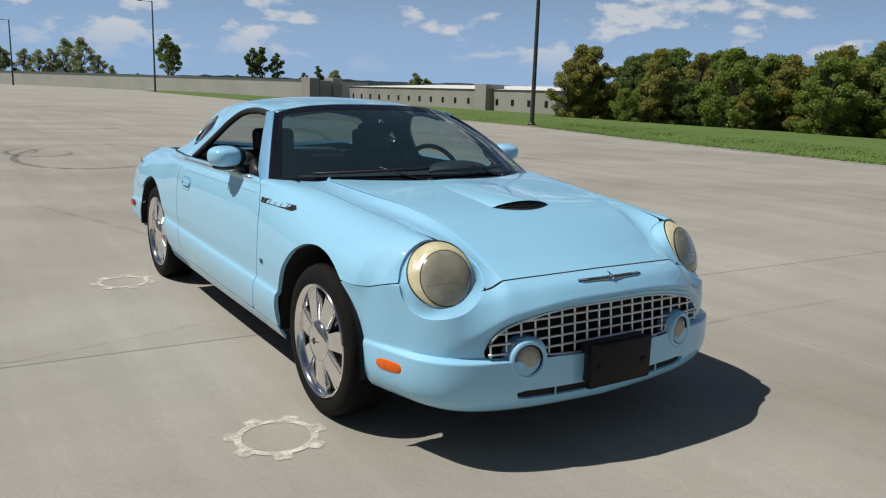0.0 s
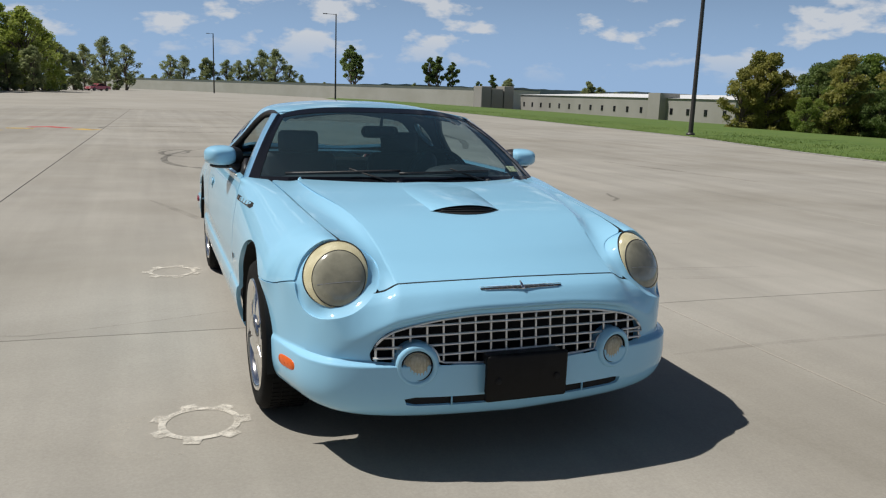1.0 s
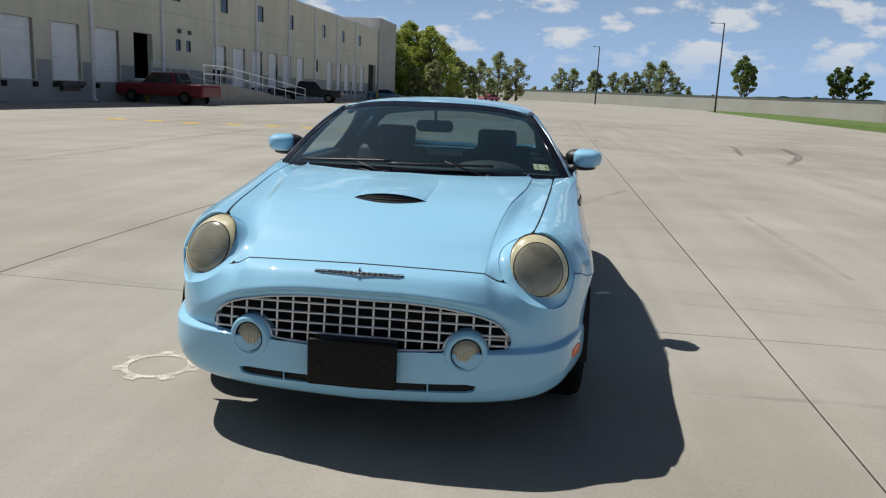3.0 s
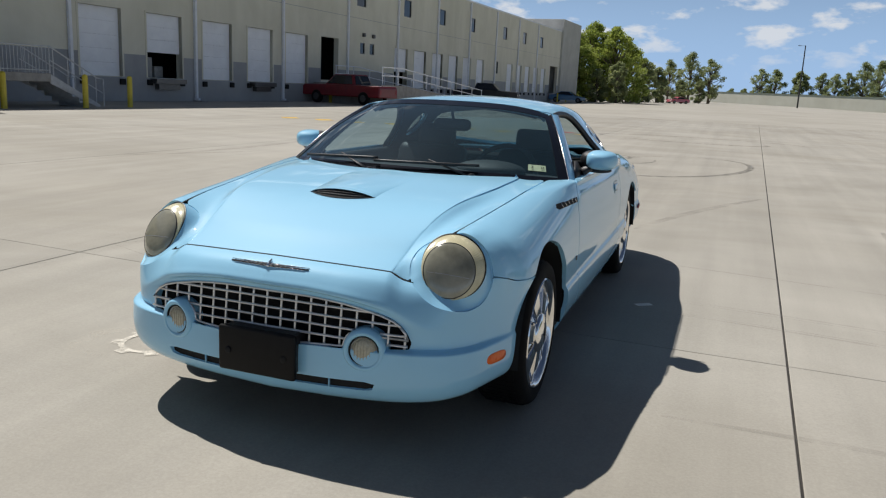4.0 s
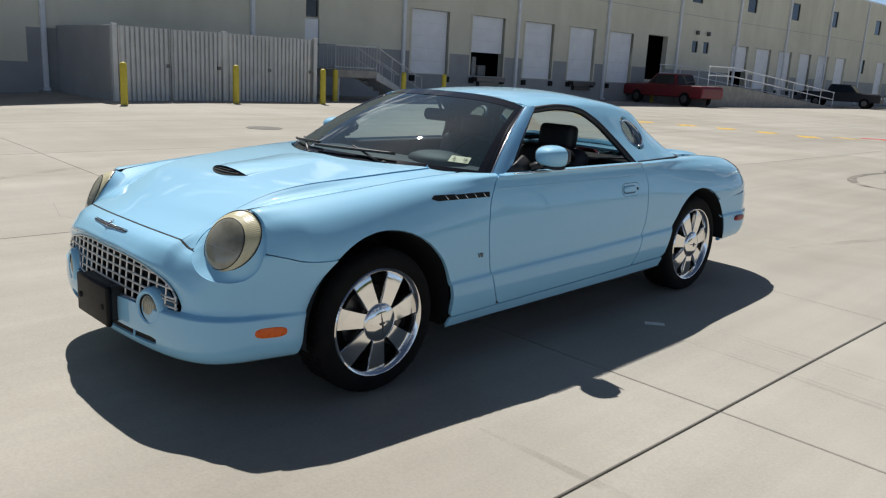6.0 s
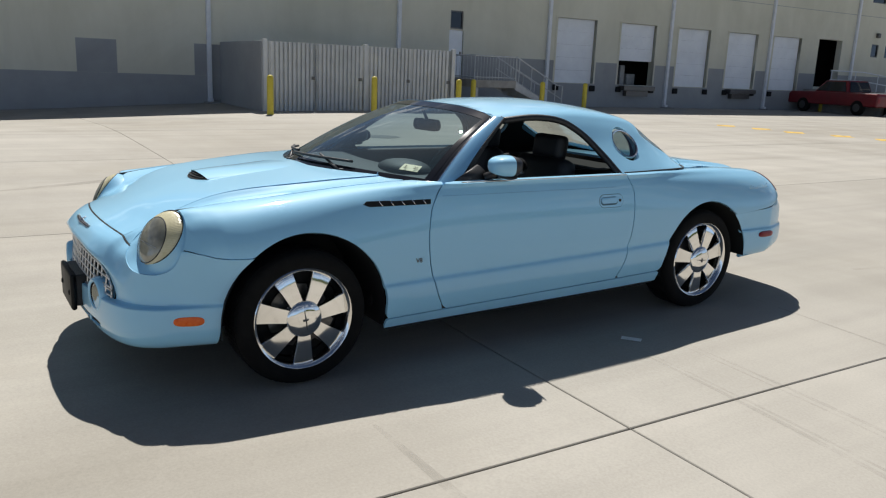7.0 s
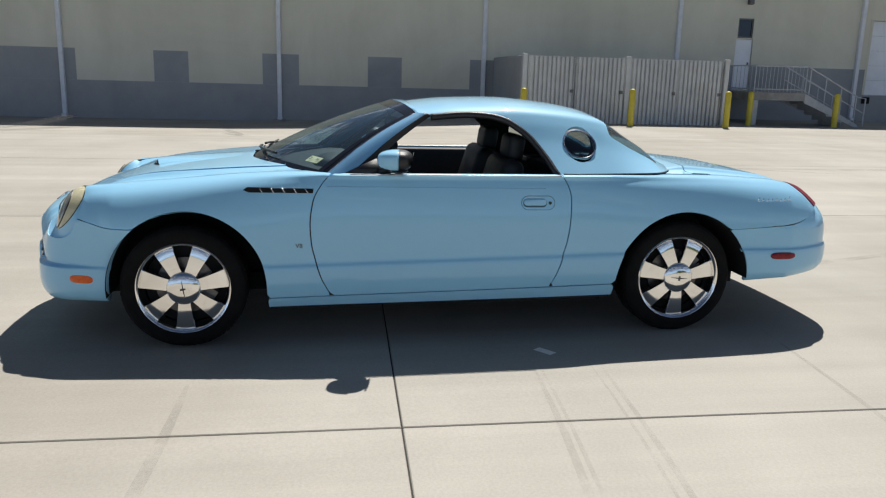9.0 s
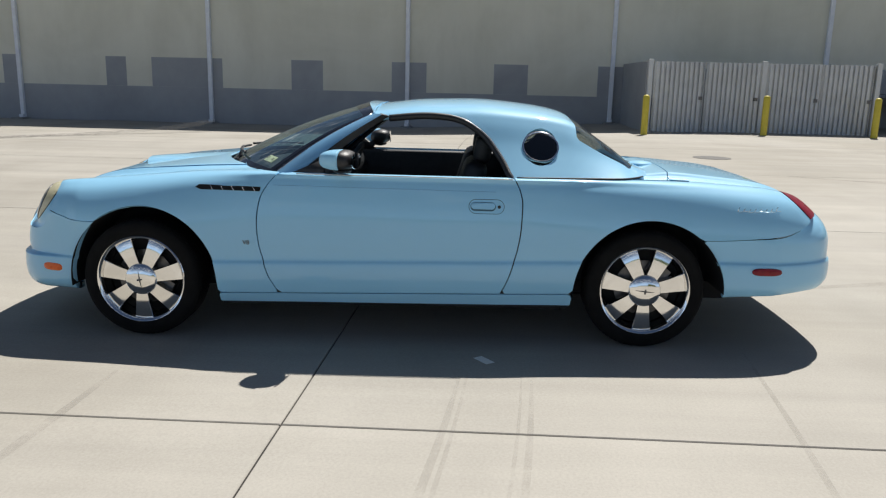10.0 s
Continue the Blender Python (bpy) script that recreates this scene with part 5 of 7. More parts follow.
def fascia_grid():
    xs, ys = NOSE_PLAN[:, 0], NOSE_PLAN[:, 1]
    arc = np.concatenate([[0], np.cumsum(np.hypot(np.diff(xs), np.diff(ys)))])
    cols = []
    seam = [(x, seam_y(x) - .004, seam_z(x) - .001) for x in np.linspace(0, .60, 44)]
    seam += [(.70, -1.985, .650)]
    seam += [(body_side_x(y, float(T_CF(y))), y, float(T_CF(y)) - .0015) for y in np.linspace(-1.89, -1.50, 22)]
    seam = np.array(seam)
    sarc = np.concatenate([[0], np.cumsum(np.linalg.norm(np.diff(seam, axis=0), axis=1))])
    qs = np.linspace(0, 1, 180)
    px, py = np.interp(qs * arc[-1], arc, xs), np.interp(qs * arc[-1], arc, ys)
    gx, gy = np.gradient(px), np.gradient(py)
    for q, x, y, tx, ty in zip(qs, px, py, gx, gy):
        n = np.array([-ty, tx]) / math.hypot(tx, ty)          # inwards
        top = np.array([np.interp(q * sarc[-1], sarc, seam[:, c]) for c in range(3)])
        side = min(1, max(0, (y + 2.02) / .3))
        side = side * side * (3 - 2 * side)
        step = .034 - .024 * side
        col = []
        rise = .045 * min(x, .8)**3
        for d, z in ((.13, .185), (.085, .180), (.045, .196), (.017, .228), (.003, .272), (-.001, .318), (.0, .360), (.0015, .384), (.004, .394), (step * .75, .401), (step, .407)):
            w = (.42 - z) / .25
            col.append((x + n[0] * d, y + n[1] * d, z + (rise - .016 * max(0, 1 - x / .75)) * max(0, w) + .006 * side))
        col = list(spline(col, 2))
        b0 = np.array(col[-1])
        b1 = np.array([b0[0], b0[1] - .012 * (1 - side), b0[2] + .66 * (top[2] - b0[2])])
        b2 = np.array([.35 * b0[0] + .65 * top[0], .45 * b0[1] + .55 * top[1] - .020 * (1 - side), top[2] - .02 * side + .004 * (1 - side)])
        for i in range(1, 49):
            t = i / 48
            col.append((1 - t)**3 * b0 + 3 * (1 - t)**2 * t * b1 + 3 * (1 - t) * t * t * b2 + t**3 * top)
        # over the grille the nose juts out to a lip and slopes back to the hood
        lip, part_of = 1 - smooth((x - .30) / .32), 1 - smooth((x - .58) / .16)
        if part_of > 0:
            zg = max(float(T_GT(min(x, .49))) - .45 * max(0, x - .49) + .006, b0[2] + .012)
            edge = np.array([x, b0[1] + (y - .003 - b0[1]) * lip, zg + .024])
            run = [b0, (x, b0[1], .5 * (b0[2] + zg)), (x, b0[1] - .002, zg), edge]
            run += [(edge[0] + (top[0] - edge[0]) * g, edge[1] + (top[1] - edge[1]) * f, edge[2] + (top[2] - edge[2]) * g) for f, g in ((.15, .33), (.42, .69), (.70, .88), (1, 1))]
            run = spline(run, 8)
            far = np.concatenate([[0], np.cumsum(np.linalg.norm(np.diff(run, axis=0), axis=1))])
            for i in range(1, 49):
                col[i - 49] = col[i - 49] * (1 - part_of) + part_of * np.array([np.interp(far[-1] * i / 48, far, run[:, c]) for c in range(3)])
        cols.append([tuple(c) for c in col])
    return np.array(cols)


FASCIA = fascia_grid()


def grille_shape(p):
    """Positive inside the grille's outline, seen from ahead."""
    x = np.abs(p[:, 0])
    z_low = .375 + .03 * (x / .55)
    side = .568 - .35 * np.clip(.44 - p[:, 2], 0, 1) - x
    f = np.minimum(np.minimum(T_GT(x) - p[:, 2], p[:, 2] - z_low), side)
    fog = np.hypot(x - .404, p[:, 2] - .392) - .081
    return np.minimum(f, fog)


def fascia_keep(p):
    ahead = p[:, 1] < -1.9
    hole = np.where(ahead, -grille_shape(p), 1)
    x = np.abs(p[:, 0])
    slot = np.maximum(np.abs(p[:, 2] - (.250 + .05 * x**2)) - .018 * np.clip((.50 - x) / .09, .01, 1), x - .50)
    slot = np.where(p[:, 1] < -1.98, slot, 1)
    f = np.minimum(np.minimum(hole, slot), np.minimum(out_lamp(p), out_arch(p)))
    return f


FB = cpart("front_bumper", sheet(both(np.transpose(FASCIA, (1, 0, 2))), fascia_keep, .03, flip=False), PAINT, angle=50)

# dark slot low in the bumper: an added black strip, and two dividers
slot_rows = [[(x, front_plan(x) + .020, .250 + .05 * x * x + .026 * t) for t in (-1, 0, 1)] for x in np.linspace(-.49, .49, 41)]
SLOT = cpart("lower_intake", sheet(np.array(slot_rows), None, 0), MAT["matt_black"], FB, "black slot low in the bumper")
for sx in (-1, 1):
    bm = bmesh.new()
    strut(bm, (sx * .27, front_plan(.27) + .012, .236), (sx * .27, front_plan(.27) + .012, .272), .003, .006, 6)
    cpart("divider", bm, PAINT, SLOT)
# dark space behind the openings
bm = bmesh.new()
bx(bm, -.58, .58, -2.06, -1.90, .20, .575)
part("radiator_panel", bm, MAT["matt_black"], CAR)

# ---- grille: an egg-crate of bright bars ----
def grille_y(x, z):
    return front_plan(abs(x)) + .022 + .10 * max(0, z - .41)


GR = part("grille", bmesh.new(), CHROME, CAR, "bright egg-crate grille")


def grille_bar(pts, r):
    bm = bmesh.new()
    tube(bm, pts, r, 6)
    return bm


def inside(x, z, m=.002):
    return grille_shape(np.array([[x, -2.2, z]]))[0] > m


for k in range(-9, 10):
    x = k * .0605
    run = []
    for z in np.linspace(.37, .58, 61):
        if inside(x, z):
            run.append((x, grille_y(x, z), z))
    if len(run) > 3:
        part("grille_bar", done(grille_bar(run[::4] + [run[-1]], .0050)), MAT["grille_silver"], GR)
for z0 in (.418, .454, .490, .526):
    runs, cur = [], []
    for x in np.linspace(-.575, .575, 116):
        z = z0 + .010 * (1 - (x / .575)**2)
        if inside(x, z):
            cur.append((x, grille_y(x, z) - .002, z))
        elif cur:
            runs.append(cur)
            cur = []
    if cur:
        runs.append(cur)
    for r in runs:
        if len(r) > 4:
            part("grille_bar", done(grille_bar(r[::3] + [r[-1]], .0050)), MAT["grille_silver"], GR)
# the rim that follows the outline
th = np.linspace(0, 2 * math.pi, 160)
rim = []
for a in th:
    lo, hi = 0, .7
    for _ in range(24):
        mid = (lo + hi) / 2
        x, z = mid * math.cos(a), .486 + mid * math.sin(a)
        if inside(x, z, .004):
            lo = mid
        else:
            hi = mid
    x, z = lo * math.cos(a), .486 + lo * math.sin(a)
    rim.append((x, grille_y(x, z) - .004, z))
part("grille_rim", done(grille_bar(rim, .0046)), MAT["grille_silver"], GR)

# ---- fog lamps, sunk in round painted housings ----
for sx in (-1, 1):
    at = Matrix.Translation((sx * .404, -2.163, .393)) @ Matrix.Rotation(radians(sx * 11), 4, "Z") @ Matrix.Rotation(radians(90), 4, "X").inverted()
    bm = bmesh.new()
    lathe(bm, [(.081, .045), (.081, .012), (.0775, -.003), (.070, -.012), (.063, -.012), (.057, -.006), (.0535, .006), (.0525, .022)], 48)
    place(bm, at)
    housing = cpart("fog_lamp", bm, PAINT, CAR, "round fog lamp in a painted housing", 60)
    bm = bmesh.new()
    lathe(bm, [(.0532, .016), (.0515, .003), (.0490, .000), (.0465, .003), (.0465, .016)], 40)
    place(bm, at)
    cpart("bezel", bm, MAT["grille_silver"], housing, "", 70)
    bm = bmesh.new()
    lathe(bm, [(.0560, .012), (.0555, -.006), (.0535, -.007), (.0510, .001)], 40)
    place(bm, at)
    cpart("gasket", bm, MAT["matt_black"], housing)
    bm = bmesh.new()
    lathe(bm, [(.0470, .008), (.042, .001), (.032, -.004), (.018, -.007), (.0, -.008)], 36)
    place(bm, at)
    cpart("lens", bm, MAT["fog_lens"], housing, "yellowed fog lamp lens")
    for k in range(-3, 4):
        bm = bmesh.new()
        h = math.sqrt(.042**2 - (k * .0115)**2)
        tube(bm, [(k * .0115, h * v, -.0085 + .006 * (v * v * (h / .042)**2 + (k * .0115 / .042)**2)) for v in np.linspace(-.95, .95, 9)], .0016, 6)
        place(bm, at)
        cpart("flute", bm, MAT["fog_lens"], housing)

# ---- number plate bracket ----
bm = bmesh.new()
bx(bm, -.164, .164, -2.238, -2.212, .254, .430)
bevel(bm, .012, 3)
PL = cpart("plate_bracket", bm, MAT["bracket_black"], CAR, "empty black plastic plate bracket")
bm = bmesh.new()
bx(bm, -.15, .15, -2.215, -2.13, .272, .425)
bevel(bm, .006, 1)
cpart("bracket_mount", bm, BLACK, PL)
for sx in (-1, 1):
    bm = bmesh.new()
    lathe(bm, [(.013, .001), (.013, -.003), (.008, -.006), (0, -.006)], 16)
    place(bm, Matrix.Translation((sx * .118, -2.238, .335)) @ Matrix.Rotation(radians(-90), 4, "X"))
    cpart("bolt", bm, MAT["matt_black"], PL)

# ---- headlamps ----
near = np.concatenate([BODY.reshape(-1, 3), FASCIA.reshape(-1, 3)])
near = lamp_local(near[near[:, 1] < -1.6])
rad = np.hypot((near[:, 0] + LAMP_IN) / .97, near[:, 1] + LAMP_LOW)
near = near[(rad > LAMP_HOLE - .004) & (rad < LAMP_HOLE + .012) & (np.abs(near[:, 2]) < .12)]
near_angle = np.arctan2(near[:, 1] + LAMP_LOW, near[:, 0] + LAMP_IN)


def hole_depth(a):
    """Height of the bodywork over the lamp's plane round the hole."""
    d = np.abs((near_angle - a + math.pi) % (2 * math.pi) - math.pi)
    w = np.exp(-(d / .10)**2) + 1e-9
    return float((w * near[:, 2]).sum() / w.sum())


for sx in (-1, 1):
    base, oval = LAMP[sx], LAMP[sx] @ Matrix.Diagonal((.92, 1, 1, 1))
    rows = []
    for a in np.linspace(0, 2 * math.pi, 73):
        h = hole_depth(a if sx > 0 else math.pi - a)
        o = Vector((LAMP_HOLE * .97 * math.cos(a) * 1.005 - sx * LAMP_IN, LAMP_HOLE * 1.005 * math.sin(a) - LAMP_LOW, h - .0015))
        i_ = Vector((.120 * math.cos(a), .1305 * math.sin(a), .002))
        row = []
        for t in np.linspace(0, 1, 6):
            c = o.lerp(i_, t)
            c.z = o.z + (i_.z - o.z) * t**1.4 - .004 * math.sin(math.pi * t)
            row.append(tuple(base @ c))
        rows.append(row)
    lamp = cpart("headlamp", sheet(np.array(rows), None, 0, flip=False), PAINT, CAR, "round headlamp with yellowed ribbed reflector")
    bmesh_fix = bmesh.new()
    bmesh_fix.from_mesh(lamp.data)
    bmesh.ops.recalc_face_normals(bmesh_fix, faces=bmesh_fix.faces[:])
    bmesh_fix.to_mesh(lamp.data)
    bmesh_fix.free()
    bm = bmesh.new()
    lathe(bm, [(.126, -.06), (.1305, -.004), (.1305, .004), (.1275, .006), (.1245, .002)], 64)
    place(bm, oval)
    cpart("lamp_rim", bm, BLACK, lamp)
    bm = bmesh.new()
    # the lens faces more forward than its opening: a ribbed collar fills the wedge between them
    lens = Matrix.Translation((sx * -.022, -.027, .020)) @ Matrix.Rotation(radians(10), 4, "X") @ Matrix.Rotation(radians(-sx * 7), 4, "Y") @ Matrix.Rotation(radians(-sx * 9), 4, "Z")
    segs, vs = 180, []
    for step in range(5):
        w = step / 4
        ring = []
        for k in range(segs):
            a = 2 * math.pi * k / segs
            o = Vector((.1255 * math.cos(a), .1255 * math.sin(a), .003))
            e = lens @ Vector((.1045 * math.cos(a + radians(sx * 9)), .1045 * math.sin(a + radians(sx * 9)), 0))
            c = o.lerp(e, w) + Vector((math.cos(a), math.sin(a), 0)) * (.006 * math.sin(math.pi * w) + (.0011 if k % 2 and 0 < step < 4 else 0))
            ring.append(bm.verts.new(c))
        vs.append(ring)
    for a, b in zip(vs[:-1], vs[1:]):
        for k in range(segs):
            bm.faces.new((a[k], a[(k + 1) % segs], b[(k + 1) % segs], b[k]))
    place(bm, oval)
    part("reflector", bm, MAT["lamp_cream"], lamp, "cream ribbed collar")
    bm = bmesh.new()
    lathe(bm, [(.1053, -.004), (.1053, .003), (.1040, .0042), (.1020, .003)], 56)
    place(bm, oval @ lens)
    cpart("lens_ring", bm, BLACK, lamp)
    bm = bmesh.new()
    lathe(bm, [(.1035, .002), (.099, .006), (.085, .012), (.06, .018), (.03, .021), (0, .022)], 56)
    place(bm, oval @ lens)
    cpart("lens", bm, MAT["lamp_lens"], lamp, "hazed olive-grey lens")
    bm = bmesh.new()
    for k in range(-8, 8):
        x0, x1 = k * .0105, (k + 1) * .0105
        z0, z1 = (.0222 - 1.35 * v * v for v in (x0, x1))
        quad(bm, (x0, -.0212, z0), (x1, -.0212, z1), (x1, -.0190, z1), (x0, -.0190, z0))
    place(bm, oval @ lens)
    part("cutoff_line", bm, MAT["steel_grey"], lamp)

# ---- side marker lamps ----
def marker(name, x, y, z, w, h, turn, material, label):
    bm = bmesh.new()
    lens_rows = []
    for r, d in ((1.0, 0), (1.0, .006), (.9, .011), (.5, .014)):
        lens_rows.append([bm.verts.new((d, w * r * math.copysign(abs(math.cos(a))**.6, math.cos(a)), h * r * math.copysign(abs(math.sin(a))**.8, math.sin(a)))) for a in np.linspace(0, 2 * math.pi, 33)[:-1]])
    for a, b in zip(lens_rows[:-1], lens_rows[1:]):
        for k in range(32):
            bm.faces.new((a[k], a[(k + 1) % 32], b[(k + 1) % 32], b[k]))
    bm.faces.new(lens_rows[-1])
    place(bm, Matrix.Translation((x, y, z)) @ (Matrix.Rotation(radians(turn), 4, "Z")))
    return cpart(name, bm, material, CAR, label)


for sx in (-1, 1):
    t = -18 if sx > 0 else 180 + 18
    marker("side_marker", sx * .805, -1.860, .343, .068, .0225, t, MAT["amber"], "amber side marker lamp")
    t = 3 if sx > 0 else 177
    marker("rear_marker", sx * .886, 1.985, .444, .078, .0205, t, MAT["red_lens"], "red side marker lamp")

# ---- rear bumper and tail ----
def rear_plan(x):
    return 2.470 - .07 * x * x - .95 * x**8


def tail_grid():
    xs = np.concatenate([np.linspace(0, .80, 40)[:-1], np.linspace(.80, .890, 40)])
    cols = []
    arc = np.concatenate([[0], np.cumsum(np.hypot(np.diff(xs), np.diff(rear_plan(xs))))])
    pts = [(np.interp(a, arc, xs), np.interp(a, arc, rear_plan(xs))) for a in np.linspace(0, arc[-1], 46)]
    pts += [(.890, y) for y in np.linspace(pts[-1][1], 1.58, 18)[1:]]
    pts = np.array(pts)
    tang = np.gradient(pts, axis=0)
    for (x, y), tv in zip(pts, tang):
        n = np.array([tv[1], -tv[0]]) / (math.hypot(*tv) + 1e-9)
        n = n if n @ np.array([-x, -(y - 1.2)]) > 0 else -n
        lift = .03 * np.clip((y - 1.75) / .5, 0, 1)
        flat = 1 - np.clip((y - 1.8) / .45, 0, 1)
        prof = [(.06, .296 + lift), (.045, .290 + lift), (.03, .296 + lift), (.006, .345 + lift * .7), (.0, .42), (.003, .472), (.012, .485), (.016, .500), (.016, .55), (.024 - .008 * flat, .61), (.055 - .04 * flat, .67), (.10 - .08 * flat, .715), (.17 - .14 * flat, .755)]
        if flat == 1:
            prof = [(d if i < 10 else .016 + .002 * i, z) for i, (d, z) in enumerate(prof)]
        cols.append([(x + n[0] * d, y + n[1] * d, z) for d, z in prof])
    return np.array([spline(c, 3) for c in cols])


TAIL = tail_grid()


def tail_keep(p):
    cut = T_CR(p[:, 1]) - p[:, 2]
    cut = np.where(np.abs(p[:, 0]) > .5, cut, 1)
    return np.minimum(cut, out_arch(p)) - GAP


cpart("rear_bumper", sheet(both(np.transpose(TAIL, (1, 0, 2))), tail_keep, .02, flip=True), PAINT, angle=50)
cpart("boot_lid", sheet(both(BODY[:, :N_CREST + 1]), lambda p: np.minimum(np.minimum(p[:, 1] - 1.56 + .12 * p[:, 0]**2, (.60 - .1 * np.clip(p[:, 1] - 1.6, 0, 1)) - np.abs(p[:, 0])), 2.34 - p[:, 1]) - GAP, .02), PAINT)
cpart("tonneau_panel", sheet(both(BODY[:, :N_CREST + 3]), lambda p: np.minimum(np.minimum(p[:, 1] - 1.18, 1.56 - .12 * p[:, 0]**2 - p[:, 1]), .66 - np.abs(p[:, 0])) - GAP, .015), PAINT)
# raised blister behind the rear window
bm = bmesh.new()
bmesh.ops.create_uvsphere(bm, u_segments=24, v_segments=12, radius=1)
place(bm, Matrix.Translation((0, 1.47, .908)) @ Matrix.Diagonal((.09, .085, .022, 1)))
cpart("high_mount_lamp", bm, PAINT, CAR)
for mir in (False, True):
    cpart("tail_lamp", sheet(BODY[:, N_CREST - 3:] + np.array([.003, .002, .001]), lambda p: np.minimum(np.minimum(tail_lamp_side(p), p[:, 2] - T_CR(p[:, 1])), np.minimum(np.abs(p[:, 0]) - .565, 2.42 - p[:, 1])) - .002, .02, mirror=mir), MAT["red_lens"], CAR, "red tail lamp")

# ---- hardtop ----
T_RZ = curve_table("-.16:1.238 -.098:1.249 .148:1.276 .428:1.284 .709:1.264 .937:1.225 1.028:1.18 1.12:1.115 1.211:1.053 1.33:.955 1.45:.905")
T_RX = curve_table("-.16:.565 .1:.59 .5:.598 .9:.58 1.1:.57 1.25:.57 1.45:.42")
T_BX = curve_table("-.16:.815 .66:.818 1.0:.785 1.234:.748 1.33:.66 1.41:.5 1.45:.3")


def top_section(y):
    zr, xr, xb = float(T_RZ(y)), float(T_RX(y)), float(T_BX(y))
    zb = .896
    ze = zb + (zr - zb) * .72
    pts = [(0, zr), (xr * .35, zr - .006), (xr * .68, zr - .024 * min(1, (zr - zb) / .3)), (xr * .9, zb + (zr - zb) * .865), (xr * 1.005, ze),
           (xr + (xb - xr) * .36, zb + (zr - zb) * .44), (xr + (xb - xr) * .70, zb + (zr - zb) * .2), (xb, zb)]
    return spline(pts, 6)


TOPG = np.array([[(x, y, z) for x, z in top_section(y)] for y in np.linspace(-.135, 1.45, 84)])
T_WT = curve_table("-.7:1.00 -.135:1.172 -.042:1.186 .177:1.205 .28:1.200 .366:1.182 .43:1.148 .494:1.10 .56:1.02 .60:.96 .632:.90 .66:.87 .9:.6")


def window_open(p):
    """Positive outside the side window's opening."""
    return np.where(np.abs(p[:, 0]) > .40, p[:, 2] - T_WT(p[:, 1]), 1)


PORT = (.79, 1.052)


def port_open(p, r):
    return np.where(np.abs(p[:, 0]) > .40, np.hypot(p[:, 1] - PORT[0], p[:, 2] - PORT[1]) - r, 1)


def rear_window(p):
    """Positive inside the rear window."""
    return np.minimum(np.minimum(.615 - .08 * np.clip(1.2 - p[:, 1], 0, 1) - np.abs(p[:, 0]), p[:, 1] - .975 - .05 * p[:, 0]**2), 1.385 - .25 * p[:, 0]**2 - p[:, 1])


def top_keep(p):
    return np.minimum(np.minimum(np.minimum(window_open(p), port_open(p, .094)), -rear_window(p)), np.where(np.abs(p[:, 0]) < .8, 1.405 - p[:, 1], 1))


WHOLE = both(TOPG)
HT = cpart("hardtop", sheet(WHOLE, top_keep, .022), PAINT, CAR, "light blue removable hardtop with round side windows")
inset = WHOLE.copy()
inset[:, :, 0] *= .965
inset[:, :, 2] -= .028
cpart("headlining", sheet(inset, lambda p: np.minimum(np.minimum(window_open(p), port_open(p, .085)), -rear_window(p)), 0), MAT["matt_black"], HT)
glass_grid = WHOLE.copy()
glass_grid[:, :, 2] -= .004
cpart("rear_window", sheet(glass_grid, lambda p: rear_window(p) + .012, 0), MAT["tint_glass"], HT, "dark tinted rear window")
# bright strip under the hardtop
for sx in (-1, 1):
    pts = []
    for y in np.linspace(.66, 1.36, 24):
        pts.append((sx * (float(T_BX(y)) + .004), y, .8985))
    bm = bmesh.new()
    tube(bm, pts, .0055, 6)
    cpart("hardtop_seal", bm, BLACK, HT)
    # window frame seal round the opening
    pts = []
    for y in np.linspace(-.04, .654, 40):
        z = float(T_WT(y))
        s = top_section(y)
        x = float(np.interp(-z, -s[8:, 1], s[8:, 0]))
        pts.append((sx * (x - .012), y, z - .008))
    bm = bmesh.new()
    tube(bm, pts, .019, 8)
    cpart("window_seal", bm, BLACK, HT)
    pts = [(p[0] + sx * .011, p[1] + .006, p[2] + .010) for p in pts]
    bm = bmesh.new()
    tube(bm, pts, .0028, 6)
    cpart("window_trim", bm, CHROME, HT)
    # porthole
    s = top_section(PORT[0])
    xp = float(np.interp(-PORT[1], -s[8:, 1], s[8:, 0]))
    xu = float(np.interp(-(PORT[1] + .09), -s[8:, 1], s[8:, 0]))
    xd = float(np.interp(-(PORT[1] - .09), -s[8:, 1], s[8:, 0]))
    slope = math.degrees(math.atan2(xd - xu, .18))
    m = Matrix.Translation((sx * (xp + .005), PORT[0], PORT[1])) @ Matrix.Rotation(radians(sx * 4), 4, "Z") @ Matrix.Rotation(radians(sx * (90 - slope)), 4, "Y")
    bm = bmesh.new()
    lathe(bm, [(.089, -.006), (.0905, .002), (.0945, .0045), (.099, .003), (.101, -.010)], 56)
    place(bm, m)
    ring = cpart("porthole_ring", bm, CHROME, HT, "chrome porthole ring")
    bm = bmesh.new()
    lathe(bm, [(.092, -.004), (.05, -.001), (0, 0)], 48)
    place(bm, m)
    cpart("porthole_glass", bm, MAT["tint_glass"], ring)

# ---- windscreen ----
def screen_point(u, v):
    """u across -1..1, v from base to header."""
    xb, xt = .782, .553
    x = u * (xb + (xt - xb) * v)
    yb = -1.03 + .605 * (u * xb)**2
    yt = -.225 + .27 * (u * xt)**2
    zb = .915 - .033 * u * u
    zt = 1.243 - .012 * u * u - .036 * u**4
    y = yb + (yt - yb) * v
    z = zb + (zt - zb) * v + .028 * math.sin(math.pi * v)
    return (x, y, z)


